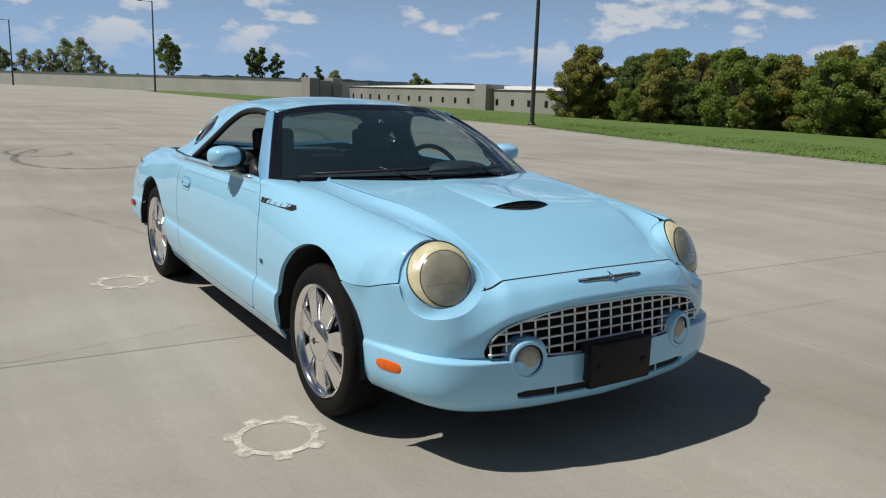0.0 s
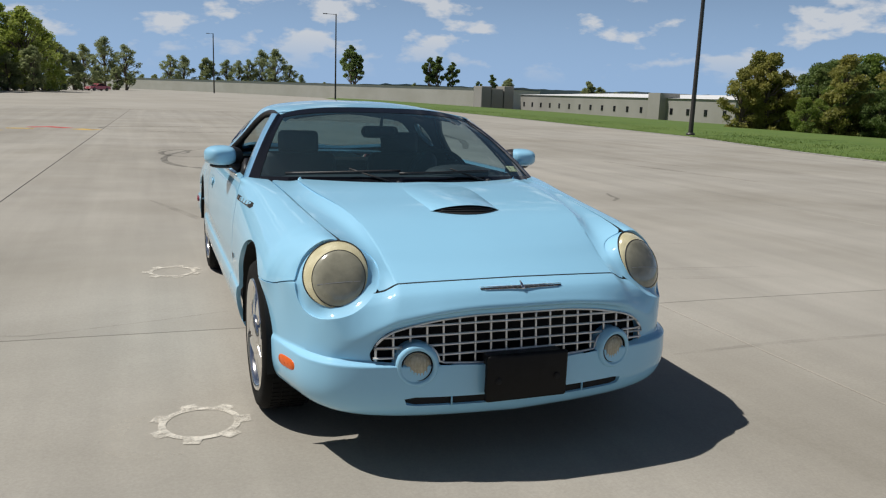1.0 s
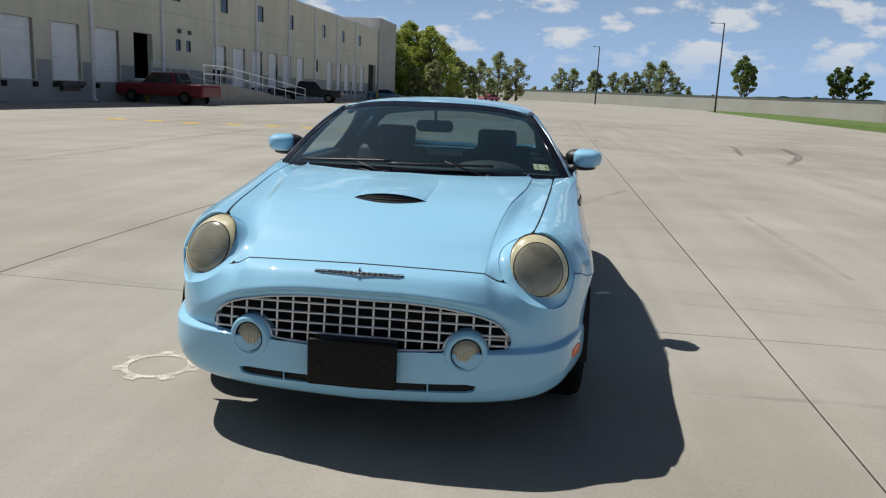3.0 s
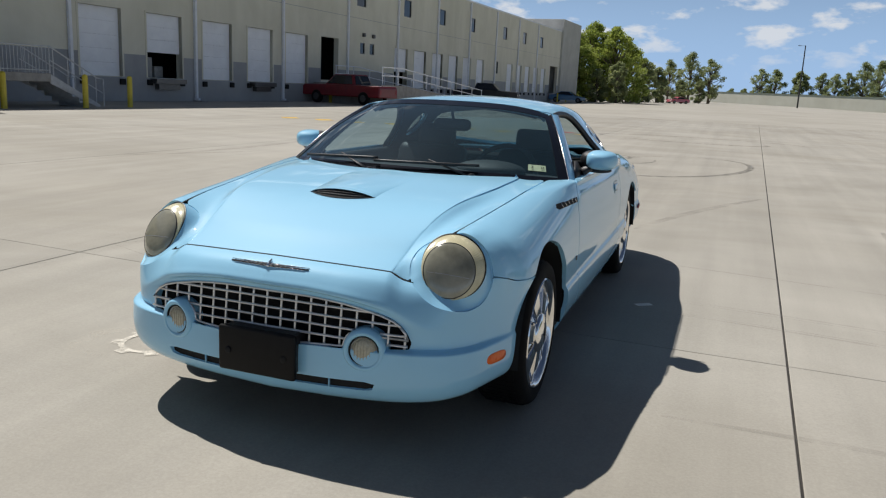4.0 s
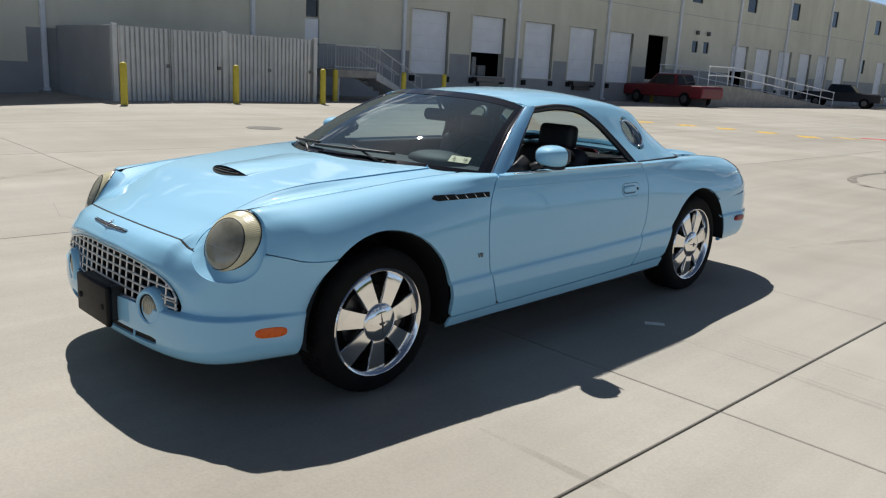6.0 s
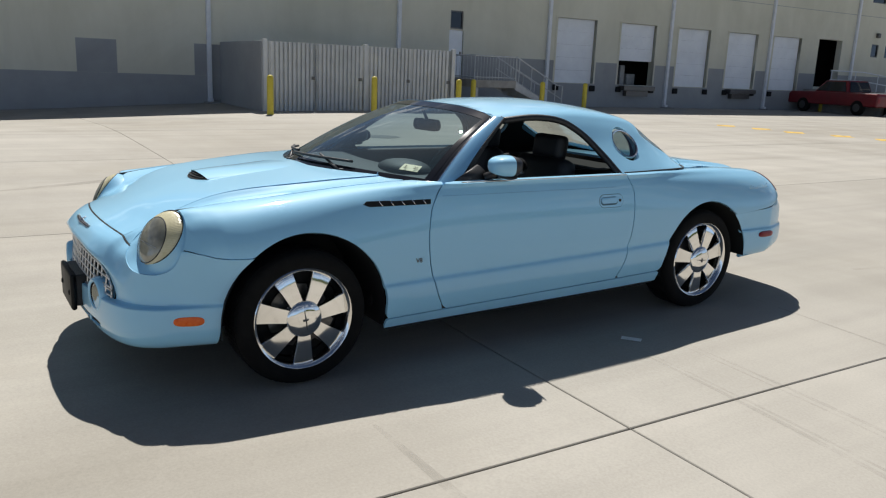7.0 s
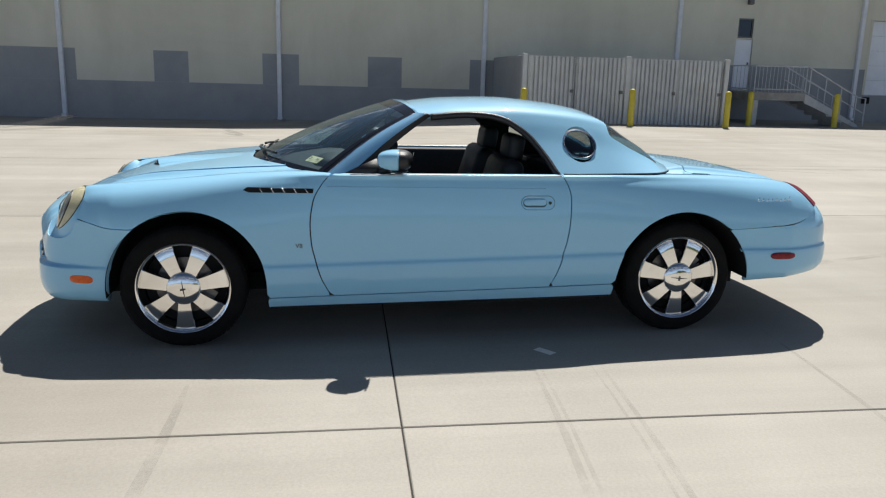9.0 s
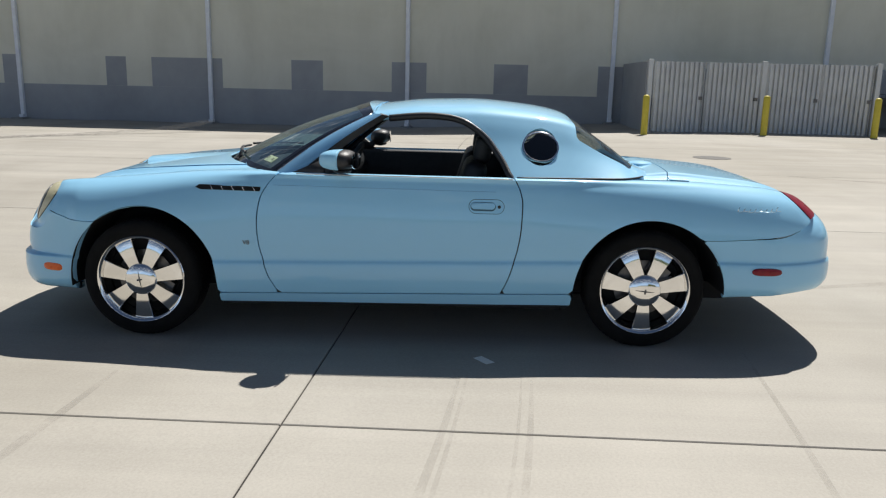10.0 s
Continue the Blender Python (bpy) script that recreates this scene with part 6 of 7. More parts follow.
SCREEN = np.array([[screen_point(u, v) for u in np.linspace(-1, 1, 41)] for v in np.linspace(-.02, 1, 25)])
WS = cpart("windscreen", sheet(SCREEN, None, 0), MAT["screen_glass"], CAR, "tinted windscreen")
band = np.array([[screen_point(u, v) for u in np.linspace(-1.01, 1.01, 41)] for v in np.linspace(.93, 1.03, 5)])
band[:, :, 2] += .002
cpart("header_trim", sheet(band, None, .006), MAT["gloss_black"], WS)
header = np.array([[(lambda a, b: tuple(np.array(a) * (1 - w) + np.array(b) * w))(screen_point(u, 1.03), (u * .59, -.128, 1.2455 - .010 * u * u - .036 * u**4)) for u in np.linspace(-.985, .985, 41)] for w in np.linspace(0, 1, 5)])
header[:, :, 2] += .004
cpart("header_rail", sheet(header, None, .012), PAINT, CAR)
WS.visible_shadow = False
low = np.array([[screen_point(u, v) for u in np.linspace(-1.01, 1.01, 41)] for v in np.linspace(-.06, .045, 5)])
low[:, :, 2] += .002
cpart("lower_frit", sheet(low, None, 0), MAT["gloss_black"], WS)
for sx in (-1, 1):
    rows = []
    for v in np.linspace(-.03, 1.0, 22):
        a = Vector(screen_point(sx * 1.0, v))
        out = Vector((sx * (.81 - .21 * v), -.498 + .42 * v, .890 + .31 * v + .018 * math.sin(math.pi * v)))
        mid = a.lerp(out, .5) + Vector((sx * .020, -.026, .012))
        rows.append([tuple(a * (1 - t)**2 + mid * 2 * t * (1 - t) + out * t * t) for t in np.linspace(0, 1, 15)])
    rows = np.array(rows)
    cpart("screen_surround", sheet(rows[:, :5], None, .0, flip=(sx < 0)), MAT["gloss_black"], WS)
    bm = bmesh.new()
    tube(bm, [tuple(p) for p in rows[:, 4]], .003, 6)
    cpart("pillar_trim", bm, CHROME, WS)
    rows = rows[:, 4:]
    cpart("windscreen_pillar", sheet(np.array(rows), None, .03, flip=(sx < 0)), MAT["car_paint_dark"], CAR)
    rows = []
    for v in np.linspace(-.04, 1.0, 22):
        u0, u1 = sx * .968, sx * 1.004
        rows.append([screen_point(u0 + (u1 - u0) * t, v) for t in (0, .5, 1)])
    rows = np.array(rows)
    rows[:, :, 2] += .003
    rows[:, :, 1] -= .002
    cpart("side_frit", sheet(rows, None, .004, flip=(sx < 0)), MAT["gloss_black"], WS)
    # triangular mirror sail and inner pillar
    rows = []
    for v in np.linspace(0, 1, 18):
        out = Vector((sx * (.81 - .21 * v), -.493 + .42 * v, .890 + .31 * v + .018 * math.sin(math.pi * v)))
        inn = out + Vector((-sx * .030, .034 + .020 * (1 - v), -.010))
        rows.append([tuple(out), tuple(out.lerp(inn, .5)), tuple(inn)])
    cpart("pillar_seal", sheet(np.array(rows), None, .02, flip=(sx < 0)), BLACK, CAR)
    bm = bmesh.new()
    tri = [(sx * .815, -.55, .886), (sx * .815, -.27, .888), (sx * .785, -.36, .970)]
    vs = [bm.verts.new(c) for c in tri] + [bm.verts.new((c[0] - sx * .02, c[1], c[2])) for c in tri]
    for f in ((0, 1, 2), (5, 4, 3), (0, 3, 4, 1), (1, 4, 5, 2), (2, 5, 3, 0)):
        bm.faces.new([vs[k] for k in f])
    cpart("mirror_sail", bm, BLACK, doors[0 if sx > 0 else 1])

# cowl under the wipers
cow = np.array([[(x, cowl_y(x) - .03 + w * .20, .893 - .033 * (x / .768)**2 - .012 * (1 - abs(2 * w - 1)) + .012 * w) for x in np.linspace(-.73, .73, 41)] for w in np.linspace(0, 1, 5)])
cpart("cowl", sheet(cow, None, 0), BLACK, CAR, "black plastic cowl")
for px, reach, ang in ((-.13, .50, -1), (.38, .50, -1)):
    pivot = Vector((px, cowl_y(px) + .015, .902))
    bm = bmesh.new()
    tipx = px - .22
    tip = Vector(screen_point(tipx / .768, .075)) + Vector((0, -.016, .030))
    strut(bm, pivot, tip, .012, .006, 6, .6)
    lathe_bm = bmesh.new()
    lathe(lathe_bm, [(.018, 0), (.018, .02), (.012, .03), (0, .032)], 14)
    place(lathe_bm, Matrix.Translation(pivot - Vector((0, 0, .012))))
    wiper = cpart("wiper", lathe_bm, BLACK, CAR, "black windscreen wiper")
    cpart("arm", bm, BLACK, wiper)
    bm = bmesh.new()
    pts = [Vector(screen_point(x / .768, .055 + .02 * math.sin((x - tipx) * 3))) + Vector((0, -.014, .022)) for x in np.linspace(tipx - .28, tipx + .24, 12)]
    tube(bm, pts, .0075, 6)
    cpart("blade", bm, BLACK, wiper)

# inspection sticker inside the screen
bm = bmesh.new()
corner = [screen_point(u, v) for u, v in ((.80, .10), (.905, .10), (.905, .165), (.80, .165))]
quad(bm, *[(x, y - .0015, z + .0025) for x, y, z in corner])
part("sticker", bm, MAT["sticker"], WS, "pale green inspection sticker")
c = Vector(screen_point(.825, .132)) + Vector((0, -.004, .006))
ax = (Vector(corner[1]) - Vector(corner[0])).normalized()
up = (Vector(corner[3]) - Vector(corner[0])).normalized()
m = Matrix((ax, up, ax.cross(up))).transposed().to_4x4()
bm = words("2", .030)
place(bm, Matrix.Translation(c) @ m)
part("sticker_digit", bm, MAT["matt_black"], WS)
bm = words("25", .022)
place(bm, Matrix.Translation(Vector(screen_point(.885, .132)) + Vector((0, -.004, .006))) @ m)
part("sticker_digit", bm, MAT["matt_black"], WS)

# ---- door mirrors ----
for sx, door in ((1, doors[0]), (-1, doors[1])):
    cx = sx * .893
    bm = bmesh.new()
    bmesh.ops.create_uvsphere(bm, u_segments=36, v_segments=20, radius=1)
    for v in bm.verts:
        x, y, z = v.co
        k = 1 - .12 * max(0, x * sx)
        y2 = y if y < 0 else y * .12
        sq = lambda t: math.copysign(abs(t)**.65, t)
        v.co = Vector((sq(x) * .084, y2 * .106, sq(z) * .054 * k))
    place(bm, Matrix.Translation((cx + sx * .012, -.258, .977)) @ Matrix.Rotation(radians(-sx * 10), 4, "Z"))
    shell = cpart("door_mirror", bm, PAINT, CAR, "light blue door mirror with black base")
    bm = bmesh.new()
    bmesh.ops.create_uvsphere(bm, u_segments=28, v_segments=14, radius=1)
    for v in bm.verts:
        x, y, z = v.co
        sq = lambda t: math.copysign(abs(t)**.75, t)
        v.co = Vector((sq(x) * .100, (y if y > 0 else y * 1.15) * .070, sq(z) * .0525))
    place(bm, Matrix.Translation((cx - sx * .014, -.246, .975)) @ Matrix.Rotation(radians(-sx * 10), 4, "Z"))
    cpart("mirror_case", bm, BLACK, shell)
    bm = bmesh.new()
    lathe(bm, [(0, 0), (.95, 0), (1, -.02)], 32)
    place(bm, Matrix.Translation((cx, -.176, .974)) @ Matrix.Rotation(radians(-sx * 10), 4, "Z") @ Matrix.Rotation(radians(-90), 4, "X") @ Matrix.Diagonal((.082, .042, .05, 1)))
    cpart("mirror_glass", bm, MAT["mirror"], shell)
    bm = bmesh.new()
    strut(bm, (sx * .80, -.33, .907), (sx * .86, -.262, .945), .034, .022, 12, .8)
    cpart("mirror_arm", bm, BLACK, shell)
    bm = bmesh.new()
    bmesh.ops.create_uvsphere(bm, u_segments=20, v_segments=10, radius=1)
    place(bm, Matrix.Translation((sx * .883, -.250, .922)) @ Matrix.Diagonal((.075, .048, .017, 1)))
    cpart("mirror_foot", bm, BLACK, shell)

# ---- door handles, vents, badges ----
def side_x(y, z):
    s = half_section(y)[N_CREST:]
    return float(np.interp(-z, -s[:, 1], s[:, 0]))


def side_patch(sx, outline, offset):
    bm = bmesh.new()
    vs = [bm.verts.new((sx * (side_x(y, z) + offset), y, z)) for y, z in outline]
    f = bm.faces.new(vs)
    ex = bmesh.ops.extrude_face_region(bm, geom=[f])
    for v in [g for g in ex["geom"] if isinstance(g, bmesh.types.BMVert)]:
        v.co.x -= sx * .008
    bmesh.ops.recalc_face_normals(bm, faces=bm.faces[:])
    return bm


def stadium(cy, cz, w, h, n=10):
    r = h / 2
    pts = [(cy + w / 2 - r + r * math.cos(a), cz + r * math.sin(a)) for a in np.linspace(-math.pi / 2, math.pi / 2, n)]
    pts += [(cy - w / 2 + r + r * math.cos(a), cz + r * math.sin(a)) for a in np.linspace(math.pi / 2, 3 * math.pi / 2, n)]
    return pts


for sx, door, fender in ((1, doors[0], fenders[0]), (-1, doors[1], fenders[1])):
    hy, hz = .505, .752
    # flat darker patches draw the shaded gap round the handle and its cup
    handle = cpart("door_handle", side_patch(sx, stadium(hy, hz, .188, .076), .0005), MAT["paint_shaded"], door, "light blue flush door handle")
    cpart("handle_bezel", side_patch(sx, stadium(hy, hz, .182, .070), .0022), PAINT, door)
    cpart("handle_cup", side_patch(sx, stadium(hy - .018, hz, .132, .046), .0030), MAT["paint_shaded"], door)
    bm = side_patch(sx, stadium(hy - .018, hz + .004, .126, .034), .0085)
    bevel(bm, .0015, 1)
    cpart("handle_flap", bm, PAINT, door)
    bm = bmesh.new()
    lathe(bm, [(.0085, -.004), (.0085, .002), (0, .0025)], 16)
    place(bm, Matrix.Translation((sx * (side_x(hy + .066, hz) + .003), hy + .066, hz)) @ Matrix.Rotation(radians(90 * sx), 4, "Y"))
    cpart("keyhole", bm, BLACK, door)
    vent = [(-1.046, .808), (-1.015, .797), (-.692, .797), (-.688, .820), (-1.025, .822)]
    cpart("fender_vent", side_patch(sx, vent, .002), MAT["matt_black"], fender, "black side vent with chrome slats")
    for k in range(5):
        y = -.955 + .058 * k
        bm = bmesh.new()
        strut(bm, (sx * (side_x(y, .820) + .003), y - .010, .820), (sx * (side_x(y, .798) + .003), y + .006, .798), .0014, .002, 6)
        cpart("slat", bm, CHROME, fender)
    # engine badge and name script
    bm = words("V8", .033, .0012)
    place(bm, Matrix.Translation((sx * (side_x(-.765, .525) + .003), -.765, .525)) @ Matrix.Rotation(radians(90 if sx > 0 else -90), 4, "Z") @ Matrix.Rotation(radians(90), 4, "X"))
    cpart("badge", bm, MAT["dark_metal"], fender)
    bm = bmesh.new()
    for k in range(8):
        y = 1.815 + .030 * k
        z = .760 + .002 * math.sin(k * 2.1)
        x = side_x(y, z) + .003
        strut(bm, (sx * x, y, z - .009), (sx * x, y + .010, z + .009 + (.008 if k in (0, 7) else 0)), .0018, .002, 5)
        strut(bm, (sx * x, y, z - .008), (sx * x, y + .028, z - .006), .0012, .0015, 5)
    cpart("name_script", bm, CHROME, CAR, "chrome script bars")
    # bright strip along the window sill
    bm = bmesh.new()
    tube(bm, [(sx * (side_x(y, .888) + .004), y, .893) for y in np.linspace(-.50, .64, 24)], .0035, 6)
    cpart("belt_trim", bm, MAT["grille_silver"], door)
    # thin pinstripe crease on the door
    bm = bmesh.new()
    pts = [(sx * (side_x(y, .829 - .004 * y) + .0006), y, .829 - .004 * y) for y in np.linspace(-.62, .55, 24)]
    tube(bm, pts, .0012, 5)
    cpart("door_stripe", bm, MAT["car_paint_dark"], door)

# emblem on the nose
TOPF = FASCIA[:, 21:].reshape(-1, 3)


def nose_y(x, z):
    d = (TOPF[:, 0] - abs(x))**2 + (TOPF[:, 2] - z)**2
    k = np.argsort(d)[:4]
    w = 1 / (d[k] + 1e-7)
    return float((TOPF[k, 1] * w).sum() / w.sum())


bm = bmesh.new()
for sx in (-1, 1):
    for z, reach, r in ((.6595, .165, .0042), (.6525, .150, .003)):
        pts = [(sx * x, nose_y(x, z) - .0035, z + .0015) for x in np.linspace(.004, reach, 9)]
        for k, (p, q) in enumerate(zip(pts[:-1], pts[1:])):
            strut(bm, p, q, r * (1 - k / 12), r * .8 * (1 - k / 12), 8, (1 - (k + 1) / 12) / (1 - k / 12))
strut(bm, (0, nose_y(0, .662) - .002, .668), (0, nose_y(0, .649) - .003, .651), .005, .004, 8, 1.7)
strut(bm, (0, nose_y(0, .667), .674), (0, nose_y(0, .662) - .002, .667), .003, .003, 8, 1.6)
EMB = cpart("nose_emblem", bm, CHROME, FB, "chrome winged emblem")
# black strips added behind the wings so that the chrome stands out
bm = bmesh.new()
for sx in (-1, 1):
    for k in range(8):
        xa, xb = .160 * k / 8, .160 * (k + 1) / 8
        strut(bm, (sx * (xa + .004), nose_y(xa, .655) - .002, .656), (sx * (xb + .004), nose_y(xb, .655) - .002, .656), .0085 * (1 - k / 11), .0035, 6, (1 - (k + 1) / 11) / (1 - k / 11))
cpart("emblem_backing", bm, BLACK, EMB)

# ---- wheels ----
def wheel(sx, y, turn):
    hub = .300 if y < 0 else .318
    root = new("wheel")
    root.parent = CAR
    root.matrix_basis = Matrix.Translation((sx * .862, y, hub)) @ Matrix.Rotation(radians(90 * sx), 4, "Y")
    tagged(root, "chrome seven-spoke wheel with black tyre")
    bm = bmesh.new()
    prof = [(.236, -.010), (.240, .002), (.252, .007), (.272, .010), (.284, .0085), (.302, .004), (.314, -.010), (.3185, -.03), (.319, -.10), (.3185, -.17), (.312, -.195), (.28, -.205), (.235, -.20)]
    lathe(bm, prof, 72)
    tyre = part("tyre", done(bm), MAT["rubber"], root, "black rubber tyre")
    # tread blocks
    bm = bmesh.new()
    for k in range(72):
        a = 2 * math.pi * k / 72
        for zz in (-.045, -.085, -.125, -.16):
            vs = bx(bm, .3175, .3215, -.0095, .0095, zz - .016, zz + .016)
            bmesh.ops.rotate(bm, verts=vs, cent=(0, 0, 0), matrix=Matrix.Rotation(a + .02 * (zz * 60 % 2), 3, "Z"))
    part("tread", bm, MAT["rubber"], root)
    bm = bmesh.new()
    lathe(bm, [(.241, -.004), (.242, .004), (.238, .009), (.231, .006), (.223, -.006), (.217, -.03), (.212, -.09), (.212, -.19)], 72)
    part("rim", done(bm), MAT["wheel_chrome"], root, "chrome rim")
    for k in range(7):
        a = turn + 2 * math.pi * k / 7
        bm = bmesh.new()
        rows = []
        for r, w, z in ((.052, .029, -.002), (.09, .0330, .001), (.13, .0375, -.001), (.17, .0430, -.005), (.217, .0500, -.009), (.224, .052, -.013)):
            rows.append([(r, u * w, z - (.004 if abs(u) > .95 else 0) - (.030 if abs(u) > 1.0 else 0)) for u in (-1.02, -.99, -.93, 0, .93, .99, 1.02)])
        g = np.array(rows)
        for row in g:
            row[:, 0] = np.sqrt(np.maximum(row[:, 0]**2 - row[:, 1]**2 * .6, 0))
        bm2 = sheet(g, None, .0)
        for f in bm2.faces:
            f.smooth = False
        bmesh.ops.recalc_face_normals(bm2, faces=bm2.faces[:])
        place(bm2, Matrix.Rotation(a, 4, "Z"))
        bm.free()
        part("spoke", done(bm2, 30), MAT["wheel_chrome"], root)
    bm = bmesh.new()
    lathe(bm, [(.087, -.03), (.087, -.001), (.084, .006), (.078, .011), (.045, .020), (0, .0235)], 48)
    cap = part("hub_cap", done(bm), MAT["wheel_chrome"], root, "domed chrome hub cap")
    bm = bmesh.new()
    for s in (-1, 1):
        strut(bm, (s * .003, 0, .0255), (s * .050, s * 0, .0195), .0035, .002, 6, .3)
    strut(bm, (0, .012, .025), (0, -.014, .025), .004, .002, 6, 1.4)
    place(bm, Matrix.Rotation(turn * .5 + (.15 if y < 0 else 1.48), 4, "Z"))
    part("hub_emblem", bm, MAT["dark_metal"], root)
    bm = bmesh.new()
    lathe(bm, [(.150, -.075), (.150, -.068), (.08, -.066), (.08, -.050), (.0, -.05)], 40)
    part("brake_disc", done(bm), MAT["dark_metal"], root)
    bm = bmesh.new()
    vs = bx(bm, .085, .160, -.06, .06, -.09, -.045)
    place(bm, Matrix.Rotation(1.0 if y < 0 else 2.5, 4, "Z"))
    part("brake_caliper", bm, MAT["dark_metal"], root)
    bm = bmesh.new()
    lathe(bm, [(.208, -.19), (.208, -.10), (.15, -.095), (.0, -.095)], 40)
    part("wheel_back", done(bm), MAT["matt_black"], root)


# local x points down on the driver's side after the turn, up on the other
for sx in (1, -1):
    for y in (-1.354, 1.3615):
        wheel(sx, y, 0 if sx > 0 else math.pi)
    for ya, za, ra in (ARCH_F, ARCH_R):
        rows = []
        for a in np.linspace(-.16 if ya < 0 else .03, math.pi + .12, 32):
            rows.append([(sx * x, ya + (ra + .001) * math.cos(a), za + (ra + .001) * math.sin(a)) for x in (.45, .60, .72, .868 if ya < 0 else .884)])
        cpart("wheel_arch_liner", sheet(np.array(rows), None, 0), MAT["matt_black"], CAR)

# underbody
bm = bmesh.new()
bx(bm, -.78, .78, -.90, .93, .175, .25)
bx(bm, -.50, .50, -1.98, 1.9, .19, .29)
bx(bm, -.44, .44, -1.80, -.90, .20, .66)
bx(bm, -.44, .44, .95, 1.85, .20, .70)
bx(bm, -.75, .75, 1.80, 2.24, .37, .52)
part("underbody", bm, MAT["matt_black"], CAR)
bm = bmesh.new()
strut(bm, (.42, 1.6, .27), (.42, 2.30, .315), .03, .022, 14)
part("tailpipe", bm, MAT["dark_metal"], CAR)

# ---- cabin ----
bm = bmesh.new()
bx(bm, -.74, .74, -.95, 1.15, .26, .34)
bx(bm, -.72, .72, .80, 1.18, .30, .86)
bevel(bm, .03, 2)
part("cabin_floor", bm, MAT["matt_black"], CAR)
dash = np.array([[(x, y + .35 * (x / .72)**2 * .4, z - .018 - .02 * (x / .72)**2) for x in np.linspace(-.74, .74, 33)] for y, z in ((-.96, .885), (-.85, .905), (-.7, .925), (-.58, .925), (-.50, .90), (-.47, .84), (-.50, .70), (-.60, .55), (-.62, .3))])
DASH = cpart("dashboard", sheet(dash, None, .02), MAT["soft_black"], CAR, "black padded dashboard")
bm = bmesh.new()
bmesh.ops.create_uvsphere(bm, u_segments=24, v_segments=12, radius=1)
place(bm, Matrix.Translation((.36, -.56, .908)) @ Matrix.Diagonal((.19, .13, .05, 1)))
cpart("instrument_hood", bm, MAT["soft_black"], DASH)
bm = bmesh.new()
ringp = [(.185 * math.cos(a), .185 * math.sin(a), 0) for a in np.linspace(0, 2 * math.pi, 41)[:-1]]
tube(bm, ringp, .014, 10, True)
place(bm, Matrix.Translation((.36, -.30, .85)) @ Matrix.Rotation(radians(64), 4, "X"))
SW = cpart("steering_wheel", bm, MAT["soft_black"], CAR, "black steering wheel")
bm = bmesh.new()
lathe(bm, [(.075, -.02), (.07, .02), (.03, .03), (0, .03)], 24)
strut(bm, (-.18, 0, 0), (.18, 0, 0), .02, .012, 8)
strut(bm, (0, 0, 0), (0, -.18, 0), .02, .012, 8)
strut(bm, (0, 0, 0), (0, 0, -.3), .035, .035, 10)
place(bm, Matrix.Translation((.36, -.30, .85)) @ Matrix.Rotation(radians(64), 4, "X"))
cpart("hub", bm, MAT["soft_black"], SW)


def rounded(bm, x0, x1, y0, y1, z0, z1, r, seg=3):
    b2 = bmesh.new()
    bx(b2, x0, x1, y0, y1, z0, z1)
    bevel(b2, r, seg)
    me = bpy.data.meshes.new("tmp")
    b2.to_mesh(me)
    b2.free()
    bm.from_mesh(me)
    bpy.data.meshes.remove(me)


for sx in (1, -1):
    bm = bmesh.new()
    rounded(bm, -.25, .25, -.30, .24, .34, .52, .06)
    place(bm, Matrix.Translation((sx * .355, .10, 0)))
    seat = cpart("seat", bm, MAT["leather"], CAR, "black leather bucket seat")
    bm = bmesh.new()
    rounded(bm, -.245, .245, -.07, .07, 0, .55, .06)
    place(bm, Matrix.Translation((sx * .355, .30, .42)) @ Matrix.Rotation(radians(-17), 4, "X"))
    cpart("backrest", bm, MAT["leather"], seat)
    bm = bmesh.new()
    rounded(bm, -.13, .13, -.05, .05, 0, .165, .04)
    for v in bm.verts:
        if v.co.z > .1:
            v.co.z -= .03 * (1 - (v.co.x / .13)**2) * .5
    place(bm, Matrix.Translation((sx * .345, .475, .925)) @ Matrix.Rotation(radians(-8), 4, "X"))
    cpart("headrest", bm, MAT["leather"], seat)
    bm = bmesh.new()
    strut(bm, (sx * .30, .47, .87), (sx * .30, .48, .97), .007, .007, 8)
    strut(bm, (sx * .41, .47, .87), (sx * .41, .48, .97), .007, .007, 8)
    cpart("headrest_post", bm, CHROME, seat)
    # inner door panel
    bm = bmesh.new()
    rounded(bm, sx * .775 - .03, sx * .775 + .03, -.62, .67, .34, .888, .025)
    cpart("door_card", bm, MAT["soft_black"], doors[0 if sx > 0 else 1])
bm = bmesh.new()
rounded(bm, -.125, .095, -.012, .012, -.034, .034, .030)
place(bm, Matrix.Translation((0.02, -.205, 1.115)) @ Matrix.Rotation(radians(8), 4, "Z"))
IM = cpart("rear_view_mirror", bm, BLACK, CAR, "black interior mirror")
bm = bmesh.new()
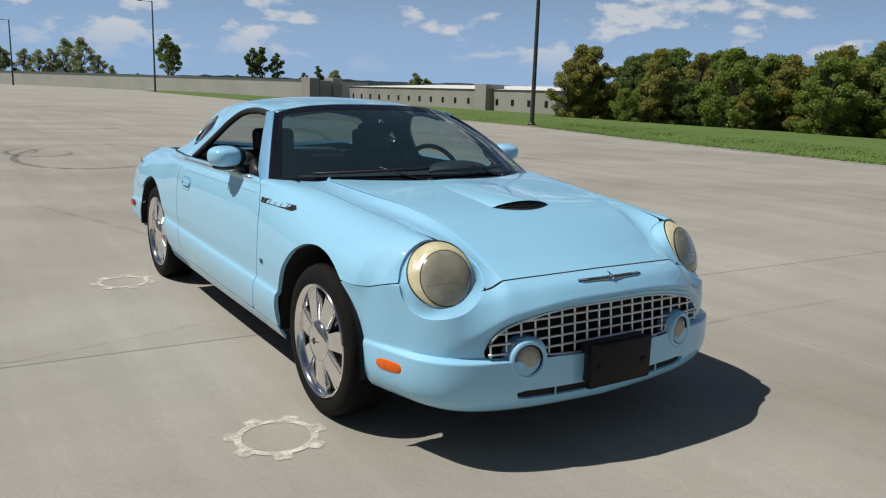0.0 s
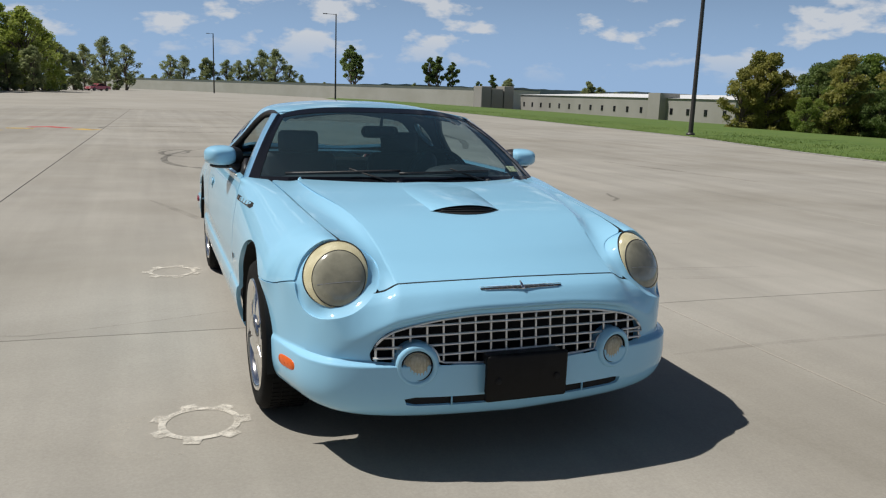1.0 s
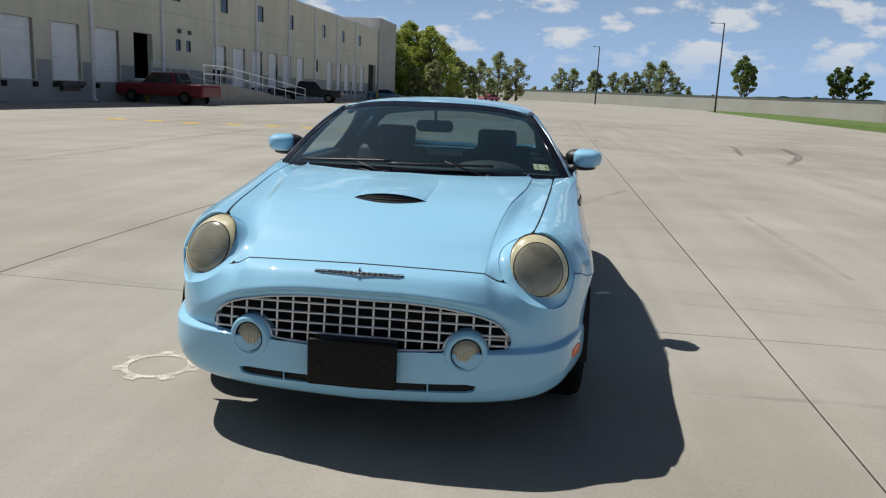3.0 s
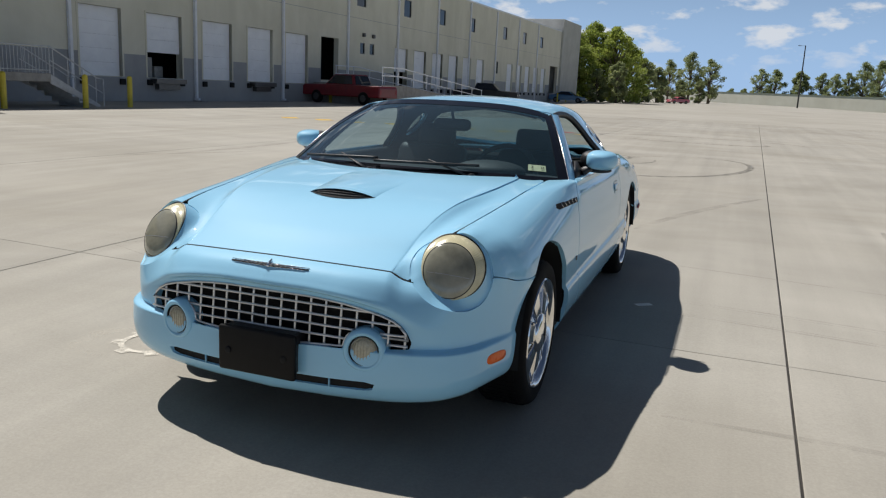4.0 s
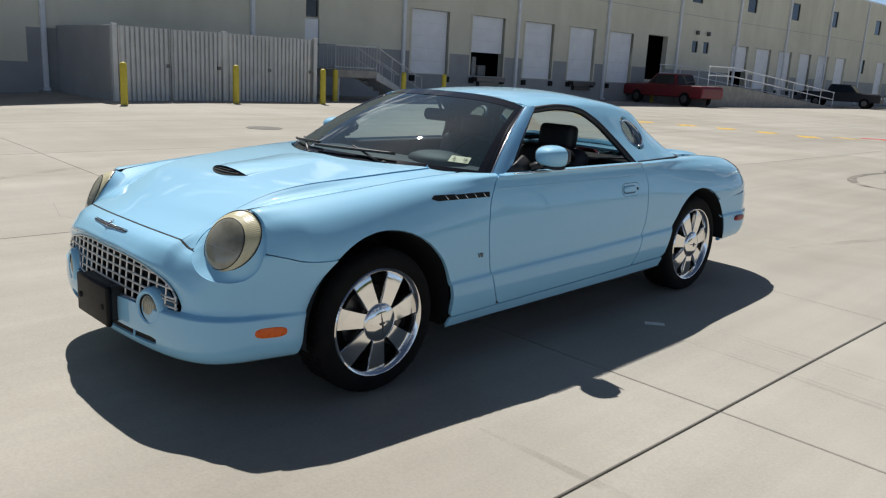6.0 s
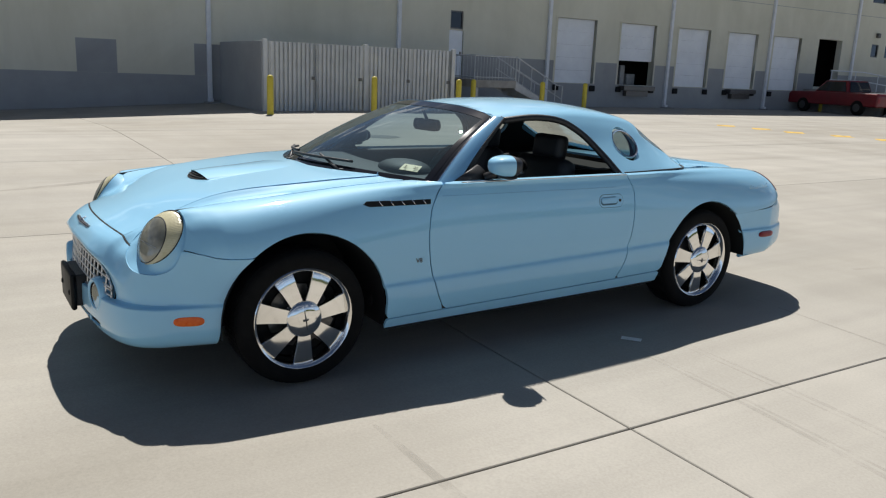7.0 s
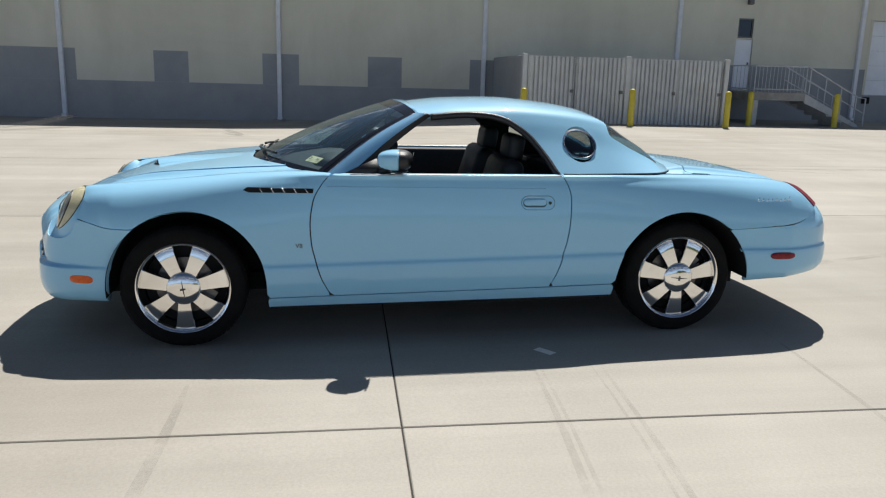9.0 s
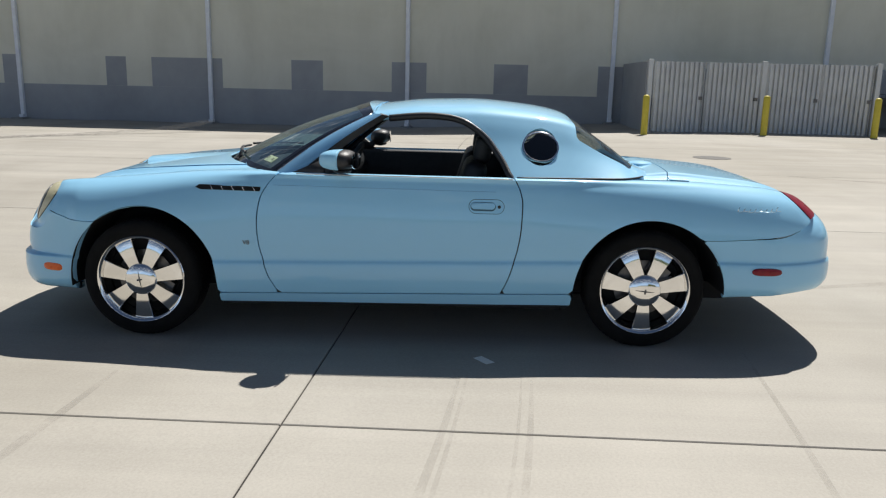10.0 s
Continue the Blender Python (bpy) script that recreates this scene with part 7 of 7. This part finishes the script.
strut(bm, (.01, -.205, 1.135), (.01, -.25, 1.222), .009, .009, 8)
cpart("stem", bm, BLACK, IM)
bm = bmesh.new()
rounded(bm, -.08, .08, -.30, .45, .34, .60, .04)
cpart("centre_console", bm, MAT["soft_black"], CAR)

# ---- slabs, each with its own worn edges ----
PAVE = new("pavement")
tagged(PAVE, "pale worn concrete slabs with dark sawn joints", "paving", kind="structure")


def slab(u0, u1, v0, v1, nu, nv):
    """One slab with rounded top edges, bent to the fall of the lot."""
    us = [u0, u0 + .004] + list(np.linspace(u0, u1, nu + 1)[1:-1]) + [u1 - .004, u1]
    vs = [v0, v0 + .004] + list(np.linspace(v0, v1, nv + 1)[1:-1]) + [v1 - .004, v1]
    bm = bmesh.new()
    grid = []
    for i, u in enumerate(us):
        col = []
        for j, v in enumerate(vs):
            x, y = lot_point(u, v)
            rim = i in (0, len(us) - 1) or j in (0, len(vs) - 1)
            col.append(bm.verts.new((x, y, dip(x, y) + sag(x, y) - (.004 if rim else 0))))
        grid.append(col)
    for i in range(len(us) - 1):
        for j in range(len(vs) - 1):
            bm.faces.new((grid[i][j], grid[i + 1][j], grid[i + 1][j + 1], grid[i][j + 1]))
    loop = [grid[i][0] for i in range(len(us))] + [grid[-1][j] for j in range(1, len(vs))]
    loop += [grid[i][-1] for i in range(len(us) - 2, -1, -1)] + [grid[0][j] for j in range(len(vs) - 2, 0, -1)]
    foot = [bm.verts.new(v.co - Vector((0, 0, .06))) for v in loop]
    for k in range(len(loop)):
        j = (k + 1) % len(loop)
        bm.faces.new((loop[j], loop[k], foot[k], foot[j]))
    for f in bm.faces:
        f.smooth = f.normal.z > .5
    return bm


for i in range(len(COLS) - 1):
    for j in range(len(ROWS) - 1):
        wide = .0052 if COLS[i] < 6 else .004
        near_car = 2 < i < 8 and j < 2
        part("slab", slab(COLS[i] + wide, COLS[i + 1] - wide, ROWS[j] + .0036, ROWS[j + 1] - .0036, 10 if near_car or i < 4 else 1, 30 if near_car else (8 if i < 4 else 1)), MAT["concrete"], PAVE)
